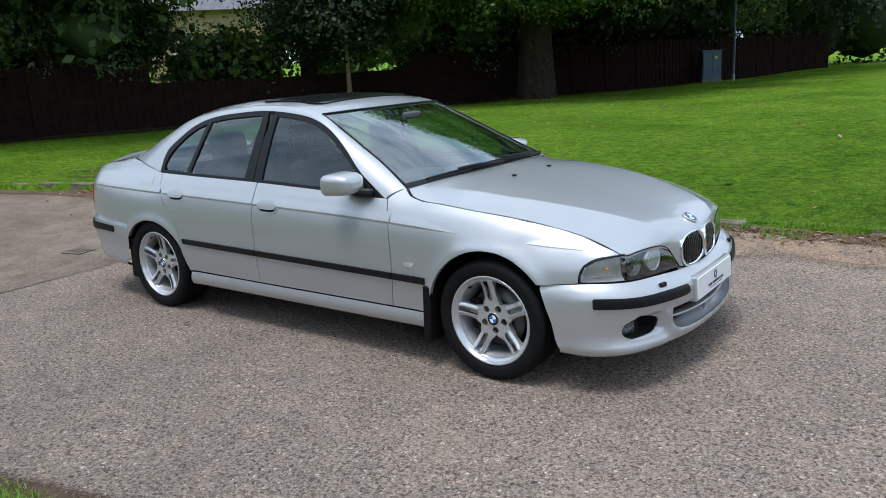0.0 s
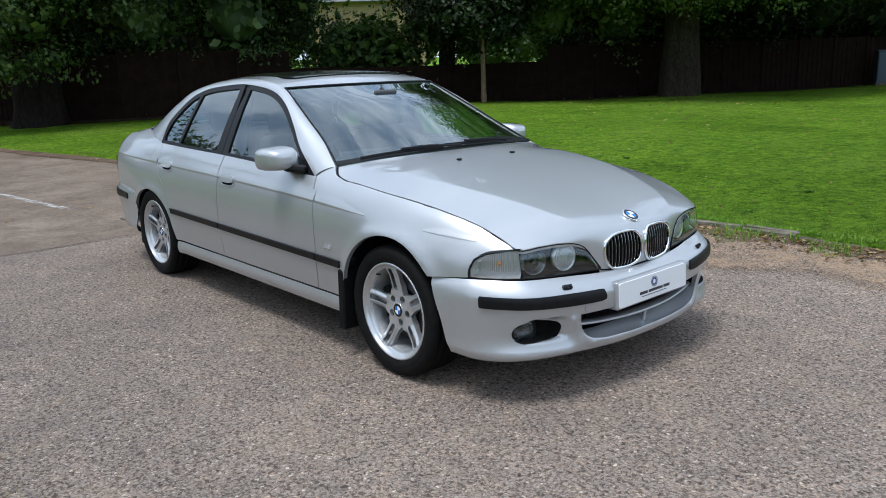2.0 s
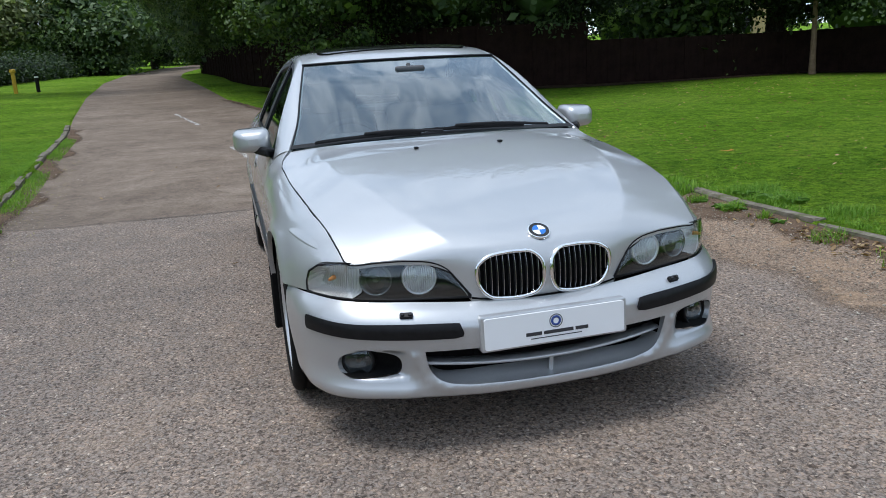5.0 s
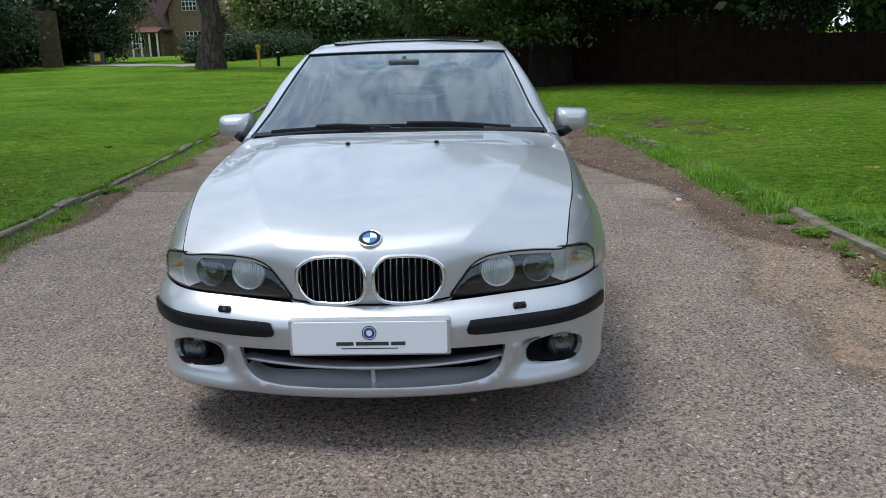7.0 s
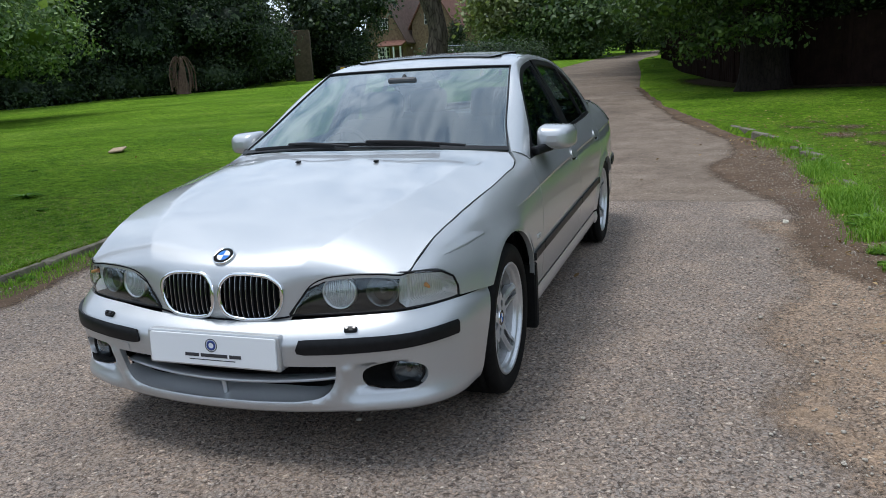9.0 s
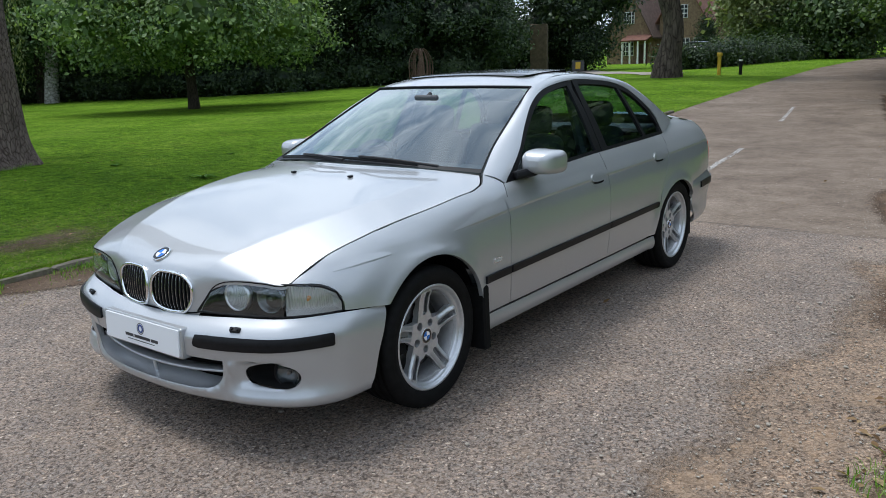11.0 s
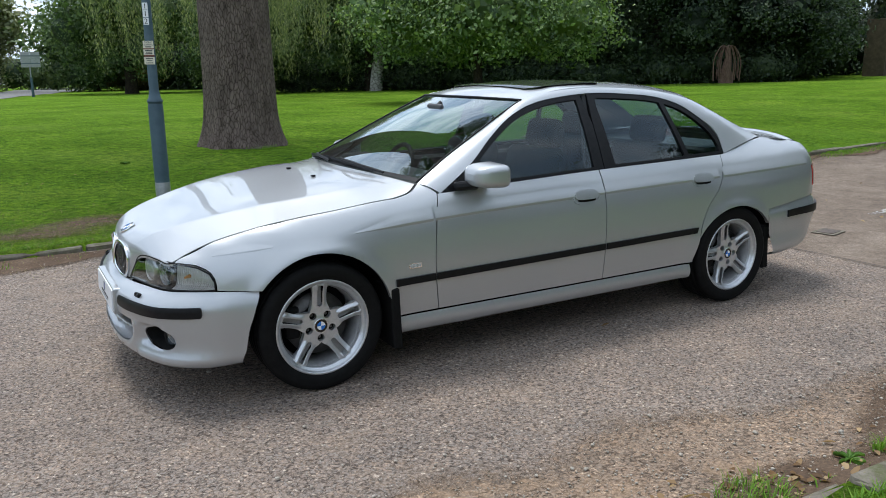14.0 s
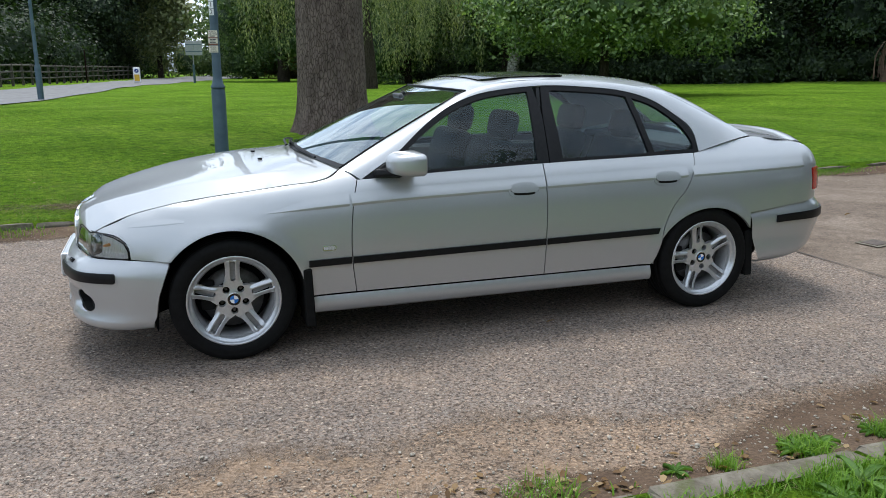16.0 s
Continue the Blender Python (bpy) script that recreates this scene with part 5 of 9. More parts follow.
    part("bar", bm, M_INK, plate)
    # round badge: black ring, blue and white quarters
    badge((2.133, 0, 0.7405), (0.50, 0, 0.866), 0.041, car)


def badge(at, normal, r, parent):
    v, f = lathe([(r, -0.004), (r, 0.003), (r * 0.95, 0.0045), (r * 0.90, 0.004)], 40)
    b = part_mesh("badge", mesh_np("badge", v[:, [0, 2, 1]], f[:, ::-1], M_CHROME, True), None, parent, "round badge with blue and white quarters")
    b.matrix_basis = facing(at, normal)
    v, f = lathe([(r * 0.91, 0.0035), (r * 0.60, 0.0040)], 40)
    part_mesh("band", mesh_np("band", v[:, [0, 2, 1]], f[:, ::-1], M_GLOSSBLACK, True), None, b)
    for q in range(4):
        bm = bmesh.new()
        c = bm.verts.new((0, 0, 0.0046))
        ring = [bm.verts.new((r * 0.60 * math.cos(radians(90 * q + a)), r * 0.60 * math.sin(radians(90 * q + a)), 0.0046)) for a in range(0, 91, 15)]
        for p0, p1 in zip(ring, ring[1:]):
            bm.faces.new((c, p0, p1))
        part("quarter", bm, M_BLUE if q % 2 else M_WHITE, b)
    return b


def build_headlamps():
    low = np.array([(1.897, 0.803, 0.562), (1.94, 0.782, 0.560), (2.0, 0.738, 0.558), (2.07, 0.667, 0.557), (2.115, 0.54, 0.552), (2.140, 0.435, 0.549), (2.160, 0.338, 0.546), (2.174, 0.272, 0.545)])
    top = np.array([(1.896, 0.803, 0.598), (1.914, 0.793, 0.638), (1.960, 0.764, 0.667), (2.055, 0.674, 0.683), (2.098, 0.54, 0.685), (2.122, 0.43, 0.677), (2.150, 0.335, 0.632), (2.174, 0.273, 0.549)])
    ts = [0, 0.15, 0.30, 0.47, 0.66, 0.80, 0.91, 1.0]
    cl, ct = natural(ts, low), natural(ts, top)
    q = np.linspace(0, 1, 60)
    w = np.linspace(0, 1, 14)
    a, b = cl(q), ct(q)
    g = a[:, None] * (1 - w)[None, :, None] + b[:, None] * w[None, :, None]
    n = g - np.array([1.75, 0.25, 0.60])
    n[..., 2] = 0
    n /= np.linalg.norm(n, axis=2)[..., None]
    bulge = (4 * w * (1 - w))[None, :] * np.sin(np.clip(q, 0, 1) * math.pi)[:, None] ** 0.5
    cover = g + n * (0.012 * bulge)[..., None]
    hous = g - n * 0.060 * np.minimum(1, 3 * np.maximum(0, bulge))[..., None] ** 0.5
    split = int(0.485 * 59)
    for side in (1, -1):
        fl = np.array([1, side, 1])
        o = lambda gg: (gg * fl)[:, ::-1] if side > 0 else gg * fl
        lamp = part_mesh("headlamp", grid_mesh("headlamp", o(hous[split:]), M_TRIM), None, car, "twin round headlamp unit under clear cover")
        ob = part_mesh("cover", grid_mesh("cover", o(cover[split:]), M_LENS), None, lamp)
        ob.visible_shadow = False
        ind = part_mesh("indicator", grid_mesh("indicator", o(hous[:split]), M_CLEARBOWL), None, car, "clear indicator lamp with amber bulb")
        ob = part_mesh("cover", grid_mesh("cover", o(cover[:split]), glass("indicator_cover", (0.93, 0.92, 0.90), 0.9, 0.06)), None, ind)
        ob.visible_shadow = False
        bm = bmesh.new()
        rod(bm, (1.985, 0.715 * side, 0.622), (2.01, 0.735 * side, 0.622), 0.009, 0.005, 10)
        part("bulb", bm, M_AMBER, ind)
        v, f = tube(np.concatenate([low, top[::-1]]) * fl + n[0, 0] * 0.0, 0.0045, 6, True)
        part_mesh("seal", mesh_np("seal", v, f, M_TRIM, True), None, lamp)
        for y, z, r, x, nx in ((0.436, 0.616, 0.056, 2.112, (0.97, 0.16, 0.05)), (0.582, 0.615, 0.053, 2.070, (0.95, 0.28, 0.05))):
            m = facing((x - 0.008, y * side, z), (nx[0], nx[1] * side, nx[2]))
            v, f = lathe([(0.010, -0.030), (r * 0.5, -0.026), (r * 0.85, -0.012), (r, 0.004), (r * 1.07, 0.006), (r * 1.10, -0.02)], 32)
            bowl = part_mesh("reflector", mesh_np("reflector", v[:, [0, 2, 1]], f[:, ::-1], M_REFLECT if y < 0.5 else M_DIMREFLECT, True), None, lamp)
            bowl.matrix_basis = m
            v, f = lathe([(0.0005, 0.016), (r * 0.4, 0.014), (r * 0.75, 0.008), (r * 0.98, 0.0)], 32)
            part_mesh("lens", mesh_np("lens", v[:, [0, 2, 1]], f[:, ::-1], M_FLUTED if y < 0.5 else M_LENS, True), None, bowl)
            bm = bmesh.new()
            rod(bm, (0, 0, -0.024), (0, 0, 0.0), 0.012, 0.009, 12)
            part("bulb", bm, M_DISC, bowl)


build_top()
build_grilles()
build_front()
build_headlamps()

# ---- car: trim, wheels, cabin ----
def oval(cx, cz, a, b, n=28, p=2.6):
    t = np.linspace(0, 2 * math.pi, n, endpoint=False)
    c, s = np.cos(t), np.sin(t)
    return [(cx + a * np.sign(u) * abs(u) ** (2 / p), cz + b * np.sign(v) * abs(v) ** (2 / p)) for u, v in zip(c, s)]


def sheet(levels):
    """A smooth wrap-round surface over (way, height) from rows of points, front to middle."""
    row = np.array(levels[1][1])
    full = np.concatenate([row, row[-2::-1] * [1, -1, 1]])
    s = np.concatenate([[0], np.cumsum(np.linalg.norm(np.diff(full[:, :2], axis=0), axis=1))])
    s = s[-1] / 2 - s
    bs = np.array([b for b, _ in levels])[::-1]
    rows = [natural(s[::-1], np.concatenate([np.array(r), np.array(r)[-2::-1] * [1, -1, 1]])[::-1]) for _, r in levels][::-1]
    return (lambda a, b: hermite(bs, np.stack([c(a) for c in rows]), np.asarray(b, float))), float(s[0])


def strip_z(x):
    return 0.489 + 0.0155 * (1.03 - np.asarray(x))


def build_trim():
    crease_z = curve([-2.16, -1.294, -0.284, 0.569, 1.044, 1.24], [0.855, 0.836, 0.814, 0.791, 0.768, 0.758])
    flap_fuel = oval(-1.50, 0.898, 0.082, 0.058, 28, 5)
    for side in (1, -1):
        fd, rd = DOORS[side]
        for a, b, parent in ((1.036, 0.812, car), (0.802, -0.311, fd), (-0.323, -1.066, rd)):
            xs = np.linspace(a, b, max(3, int(abs(a - b) / 0.08)))
            o = [(x, float(strip_z(x)) + 0.0175) for x in xs] + [(x + (0.012 if i == 0 and parent is rd else 0), float(strip_z(x)) - 0.0175) for i, x in enumerate(xs[::-1])]
            panel("rubbing_strip", parent, M_TRIM, skin(flank_f, o, step=0.017, gap=0, lift=0.011, rim=0.012), side, "black rubber strip")
        for a, b, parent in ((1.235, 0.812, car), (0.80, -0.313, fd), (-0.321, -1.262, rd), (-1.30, -2.16, car)):
            xs = np.linspace(a, b, max(6, int(abs(a - b) / 0.05)))
            zc = crease_z(xs)
            fade = np.clip(np.minimum(1.24 - xs, 9) / 0.25, 0.15, 1)
            g = np.stack([np.stack([xs, flank(xs, zc + dz * fade) + dy * fade, zc + dz * fade], -1) for dz, dy in ((0.06, 0.0), (0.034, 0.0020), (0.0090, 0.0070), (0.0082, 0.0070), (-0.0075, -0.0014))], 1)
            g = g * [1, side, 1]
            part_mesh("crease", grid_mesh("crease", g if side > 0 else g[:, ::-1], M_SILVER), None, parent)
        xs = np.linspace(1.89, 1.63, 10)
        zc = np.linspace(0.708, 0.731, 10)
        fade = np.sin(np.linspace(0.05, 0.95, 10) * math.pi) ** 0.6
        g = np.stack([np.stack([xs, flank(xs, zc + dz * fade) + dy * fade, zc + dz * fade], -1) for dz, dy in ((0.03, 0.0), (0.016, 0.0010), (0.0050, 0.0030), (0.0042, 0.0030), (-0.0050, -0.001))], 1) * [1, side, 1]
        part_mesh("crease", grid_mesh("crease", g if side > 0 else g[:, ::-1], M_SILVER), None, car)
        # door handles
        for cx, cz, parent in ((-0.178, 0.808, fd), (-1.114, 0.831, rd)):
            h = panel("door_handle", parent, M_SILVER, skin(flank_f, oval(cx, cz, 0.096, 0.042), [oval(cx, cz, 0.086, 0.033)], step=0.012, gap=0, lift=0.0035, rim=0.0035), side)
            # Flat black oval below the grip stands in for the hollow's shade.
            panel("cup_shade", h, M_UNDER, skin(flank_f, oval(cx, cz - 0.016, 0.066, 0.011), step=0.014, gap=0, lift=0.0016, rim=0), side)
            panel("grip", h, M_SILVER, skin(flank_f, oval(cx, cz + 0.008, 0.084, 0.023, 28, 3.2), step=0.010, gap=0, lift=0.011, rim=0.010), side)
        # side repeater
        r = panel("side_repeater", car, M_CHROME, skin(flank_f, oval(0.927, 0.565, 0.036, 0.0135, 24, 5), step=0.012, gap=0, lift=0.0035, rim=0.004), side, "small side lamp in the front wing")
        panel("lens", r, M_FLUTED, skin(flank_f, oval(0.927, 0.565, 0.031, 0.009, 24, 5), step=0.01, gap=0, lift=0.005, rim=0.002), side)
        # mud flaps
        for x0, x1, z0, z1 in ((1.072, 1.022, 0.150, 0.465), (-1.725, -1.785, 0.175, 0.47)):
            bm = bmesh.new()
            box(bm, (abs(x1 - x0), 0.20 if x0 > 0 else 0.18, z1 - z0), ((x0 + x1) / 2, (0.802 if x0 > 0 else 0.768) * side, (z0 + z1) / 2), 0.008)
            for v in bm.verts:
                if v.co.z < 0.3:
                    v.co.x += (-0.02 if x0 < 0 else -0.012)
            part("mud_flap", bm, M_RUBBER, car)
        # wheel wells
        for cx, cz, a, b in ARCHES:
            t = np.radians(np.linspace(-20, 200, 40))
            g = np.stack([np.stack([cx + (a + 0.03) * np.cos(t), np.full(40, y), cz + (b + 0.03) * np.sin(t)], -1) for y in (0.50, 0.66, 0.825)], 1) * [1, side, 1]
            part_mesh("wheel_well", grid_mesh("wheel_well", g, M_CAVITY), None, car)
            c = np.array([cx, 0.50 * side, cz])
            g2 = np.stack([g[:, 0], c + (g[:, 0] - c) * 0.03], 1)
            part_mesh("well_wall", grid_mesh("well_wall", g2, M_CAVITY), None, car)
        # door mirror
        secs = []
        for x, w, h, dy, dz in ((0.612, 0.05, 0.030, 0.0, 0.0), (0.606, 0.105, 0.070, 0, 0), (0.588, 0.145, 0.097, 0, 0), (0.555, 0.172, 0.115, 0.002, 0), (0.50, 0.184, 0.123, 0.004, 0), (0.452, 0.186, 0.124, 0.005, 0.0), (0.440, 0.178, 0.116, 0.005, 0.0), (0.446, 0.165, 0.104, 0.005, 0)):
            o = rounded(w, h, min(w, h) * 0.30, 5)
            secs.append([(x - 0.12 * (p[0] + 0.02), (0.897 + dy + p[0]) * side, 0.984 + dz + p[1] * (1 - 0.9 * p[0])) for p in (o if side > 0 else o[::-1])])
        v, f = rings(secs)
        mm = part_mesh("door_mirror", mesh_np("door_mirror", v, f, M_SILVER, True), None, fd, "silver door mirror")
        g = np.array([[np.mean(secs[-1], 0) + (np.array(p) - np.mean(secs[-1], 0)) * s for p in secs[-1]] for s in (0.02, 1.0)])
        part_mesh("mirror_glass", grid_mesh("mirror_glass", g, mat("mirror_glass", (0.8, 0.8, 0.82), 0.03, 1.0), closed=True), None, mm)
        part_mesh("nose_cap", grid_mesh("nose_cap", np.array([secs[0], [np.mean(secs[0], 0)] * len(secs[0])]), M_SILVER, closed=True), None, mm)
        bm = bmesh.new()
        box(bm, (0.13, 0.10, 0.045), (0.592, 0.830 * side, 0.930), 0.014, Euler((0.25 * side, 0.1, -0.5 * side)), 2)
        part("stem", bm, M_TRIM, mm)
    panel("fuel_flap", car, M_SILVER, skin(flank_f, flap_fuel, step=0.02, gap=0, lift=0.0022, rim=0.005), -1)
    # bonnet washer jets
    for side in (1, -1):
        bm = bmesh.new()
        box(bm, (0.026, 0.020, 0.010), (1.186, 0.201 * side, 0.957), 0.004, segments=2)
        part("washer_jet", bm, M_TRIM, car)
    # wipers
    def screen(y, k):
        a = abs(y) / 0.74
        return np.array([0.958 - 0.13 * a ** 2 - 0.200 * k + 0.012, y, 0.984 - 0.029 * a ** 2.4 + 0.103 * k + 0.012])
    for y0, y1, k0, k1, px, pk in ((-0.26, 0.42, 0.09, 0.02, 0.55, -0.04), (-0.62, -0.12, 0.015, 0.03, -0.02, -0.05)):
        path = np.array([screen(y0 + (y1 - y0) * t, k0 * (1 - t) + k1 * t + 0.03 * math.sin(t * math.pi)) for t in np.linspace(0, 1, 14)])
        w = part("wiper", ribbon(path, (0.45, 0, 0.89), 0.006, 0.016), M_TRIM, car)
        arm = np.array([path[6] + (0.004, 0, 0.016), path[9] + (0.03, 0, 0.02), screen(px, pk) + (0.02, 0, 0.014)])
        part("arm", ribbon(bend(arm, 10), (0.45, 0, 0.89), 0.007, 0.009), M_TRIM, w)


def build_rear():
    rb = ((0.62, ((-1.735, 0.858, 0.588), (-2.0, 0.846, 0.613), (-2.25, 0.800, 0.638), (-2.40, 0.66, 0.642), (-2.47, 0.38, 0.642), (-2.49, 0.0, 0.642))),
          (0.57, ((-1.745, 0.873, 0.558), (-2.0, 0.862, 0.578), (-2.285, 0.818, 0.592), (-2.445, 0.68, 0.592), (-2.505, 0.38, 0.592), (-2.525, 0.0, 0.592))),
          (0.42, ((-1.770, 0.872, 0.42), (-2.0, 0.862, 0.42), (-2.280, 0.812, 0.42), (-2.430, 0.68, 0.42), (-2.495, 0.38, 0.42), (-2.515, 0.0, 0.42))),
          (0.28, ((-1.835, 0.855, 0.262), (-2.0, 0.845, 0.268), (-2.20, 0.800, 0.290), (-2.34, 0.67, 0.31), (-2.42, 0.38, 0.31), (-2.44, 0.0, 0.31))),
          (0.22, ((-1.835, 0.79, 0.250), (-2.0, 0.78, 0.258), (-2.15, 0.74, 0.280), (-2.28, 0.60, 0.30), (-2.35, 0.35, 0.30), (-2.37, 0.0, 0.30))))
    f, s1 = sheet(rb)
    out = lambda P: P - np.array([-1.6, 0, 0.45])
    ss, bb = np.meshgrid(np.linspace(-s1, s1, 110), np.linspace(0.22, 0.62, 22), indexing="ij")
    g = f(ss.ravel(), bb.ravel()).reshape(110, 22, 3)
    b = part_mesh("rear_bumper", grid_mesh("rear_bumper", g, M_SILVER), None, car)
    lo, hi = 0.505, 0.550
    a0, a1 = s1 - 0.20, 0.35
    o = [(s, hi) for s in np.linspace(a0, a1, 20)] + [(s, lo) for s in np.linspace(a1, a0, 20)]
    d = skin(f, o, step=0.02, gap=0, lift=0.010, rim=0.012, out=out)
    for side in (1, -1):
        panel("rubbing_strip", b, M_TRIM, d, side, "black rubber strip")
        t = panel("tail_lamp", car, M_RED, skin(flank_f, [(-2.25, 0.838), (-2.258, 0.700), (-2.345, 0.700), (-2.345, 0.838)], step=0.02, gap=0.001, lift=0.004, rim=0.02), side, "red wrap-round tail lamp")
        bm = bmesh.new()
        box(bm, (0.05, 0.10, 0.136), (-2.352, 0.672 * side, 0.769), 0.012, Euler((0, 0, 0.5 * side)), 2)
        part("lamp_body", bm, M_RED, t)
    # underneath
    for size, at in (((4.0, 1.0, 0.08), (-0.15, 0, 0.235)), ((1.9, 1.52, 0.05), (0.0, 0, 0.235)), ((0.55, 1.3, 0.30), (-2.1, 0, 0.45)), ((0.95, 0.98, 0.42), (1.45, 0, 0.44)), ((0.12, 1.2, 0.28), (2.0, 0, 0.40))):
        bm = bmesh.new()
        box(bm, size, at, 0.03, segments=1)
        part("underbody", bm, M_UNDER, car)


def build_wheel(y_cap, name):
    """A left wheel about its own middle, the outer face along +y."""
    w = new(name)
    tread = [(0.221, 0.088), (0.236, 0.106), (0.255, 0.115), (0.272, 0.1185), (0.276, 0.1175), (0.279, 0.1185), (0.292, 0.117), (0.305, 0.110), (0.3135, 0.099), (0.3165, 0.088)]
    for y in (0.066, 0.024, -0.018, -0.060):
        tread += [(0.3180, y + 0.009), (0.3095, y + 0.006), (0.3095, y - 0.004), (0.3182, y - 0.007)]
    tread += [(0.3165, -0.088), (0.305, -0.110), (0.272, -0.1185), (0.236, -0.106), (0.221, -0.088)]
    v, f = lathe(tread, 96)
    part_mesh("tyre", mesh_np("tyre", v, f[:, ::-1], M_RUBBER, True), None, w, "black low-profile tyre")
    rim = [(0.203, 0.070), (0.206, 0.080), (0.2085, 0.086), (0.2165, 0.090), (0.2215, 0.094), (0.2245, 0.104), (0.2285, 0.109), (0.2340, 0.109), (0.2375, 0.105), (0.2375, 0.095)]
    v, f = lathe(rim, 96)
    part_mesh("rim", mesh_np("rim", v, f[:, ::-1], M_ALLOY, True), None, w)
    v, f = lathe([(0.200, -0.095), (0.192, -0.05), (0.190, 0.02), (0.196, 0.060), (0.203, 0.070)], 72)
    part_mesh("barrel", mesh_np("barrel", v, f[:, ::-1], M_BARREL, True), None, w, "inner rim in darker alloy that stands in for shade behind the spokes")
    # Hub floor is near black, to give the bolt recesses their shade.
    hub = [(0.0005, y_cap - 0.012), (0.036, y_cap - 0.012), (0.040, y_cap - 0.050), (0.092, y_cap - 0.052), (0.092, y_cap - 0.07)]
    v, f = lathe(hub, 60)
    h = part_mesh("hub", mesh_np("hub", v, f[:, ::-1], M_UNDER, True), None, w)

    def face(u, l):
        """The outer face of one arm: u along it, l across it."""
        r = np.hypot(u, l)
        y = curve([0.0, 0.034, 0.060, 0.090, 0.130, 0.175, 0.204, 0.216], [y_cap - 0.004, y_cap - 0.006, y_cap - 0.009, y_cap - 0.009, y_cap - 0.004, y_cap + 0.003, 0.088, 0.085])(r)
        a = np.abs(l)
        arm = ease((u - 0.085) / 0.03)
        y = y + 0.0042 * arm * np.exp(-((a - 0.0165) / 0.0042) ** 2) - 0.0075 * arm * ease((a - 0.026) / 0.010)
        return np.stack([u, y, l], -1)

    # one arm: two parallel bars round a slot, spreading into the hub between two bolts
    t36 = radians(36)
    bx, bz = 0.062 * math.cos(t36), 0.062 * math.sin(t36)
    half = [(0.034 * math.cos(a), 0.034 * math.sin(a)) for a in np.linspace(0, t36, 6)]
    half += [(bx + 0.0180 * math.cos(a), bz + 0.0180 * math.sin(a)) for a in np.linspace(t36 - math.pi, t36, 15)]
    half += [tuple(p) for p in bend([(0.086 * math.cos(t36), 0.086 * math.sin(t36)), (0.087, 0.0455), (0.108, 0.0380), (0.135, 0.0355), (0.165, 0.0360), (0.190, 0.0375), (0.204, 0.0410), (0.2115, 0.0480)], 22)]
    half += [(0.2165, 0.0300), (0.2185, 0.0150)]
    outline = [(u, -l) for u, l in half[::-1][:-1]] + half
    slot = [(0.107 - 0.0125 * math.cos(a), 0.0125 * math.sin(a)) for a in np.linspace(-math.pi / 2, math.pi / 2, 12)] + [(0.150, 0.0128), (0.199, 0.0132), (0.203, 0.010), (0.203, -0.010), (0.199, -0.0132), (0.150, -0.0128)]
    arm_data = skin(face, outline, [slot], step=0.0085, gap=0.0, rim=0.030)
    for k in range(5):
        th = radians(90 + 72 * k)
        arm = panel("spoke", w, M_ALLOY, arm_data)
        arm.matrix_basis = Matrix.Rotation(-th, 4, "Y")
        bm = bmesh.new()
        box(bm, (0.100, 0.006, 0.030), (0.150, y_cap - 0.026, 0), 0.002)
        bm.transform(Matrix.Rotation(-th, 4, "Y"))
        part("web", bm, M_BARREL, w)
        tb = radians(90 + 36 + 72 * k)
        bm = bmesh.new()
        cx, cz = 0.062 * math.cos(tb), 0.062 * math.sin(tb)
        rod(bm, (cx, y_cap - 0.050, cz), (cx, y_cap - 0.028, cz), 0.0085, 0.0075, n=6)
        part("bolt", bm, M_DISC, h)
    badge((0, y_cap - 0.005, 0), (0, 1, 0), 0.035, w)
    v, f = lathe([(0.06, 0.015), (0.155, 0.015), (0.155, -0.008), (0.06, -0.008)], 48)
    part_mesh("brake_disc", mesh_np("brake_disc", v, f[:, ::-1], M_DISC), None, w)
    v, f = lathe([(0.001, -0.06), (0.19, -0.06)], 32)
    part_mesh("backplate", mesh_np("backplate", v, f, M_CAVITY), None, w)
    bm = bmesh.new()
    box(bm, (0.07, 0.07, 0.16), (0.125, 0.0, 0.02), 0.015, segments=2)
    part("caliper", bm, M_UNDER, w)
    bm = bmesh.new()
    rod(bm, (0.10, 0.075, 0.17), (0.103, 0.095, 0.175), 0.004, n=8)
    part("valve", bm, M_TRIM, w)
    w.parent = car
    return w


def place_wheels():
    a = build_wheel(0.074, "wheel")
    tagged(a, "five twin-spoke alloy wheel")
    a.matrix_basis = pose(1.415, 0.756, 0.318)
    b = copy_thing(a, pose(1.415, -0.756, 0.318, 0, 0, 180))
    b.matrix_basis = pose(1.415, -0.756, 0.318, 0, 8, 180)
    copy_thing(a, pose(-1.415, 0.768, 0.318, 0, 14, 0))
    copy_thing(a, pose(-1.415, -0.768, 0.318, 0, -5, 180))


def cushion(bm, size, at, turn=None, bevel=0.05):
    box(bm, size, at, bevel, turn, 3)


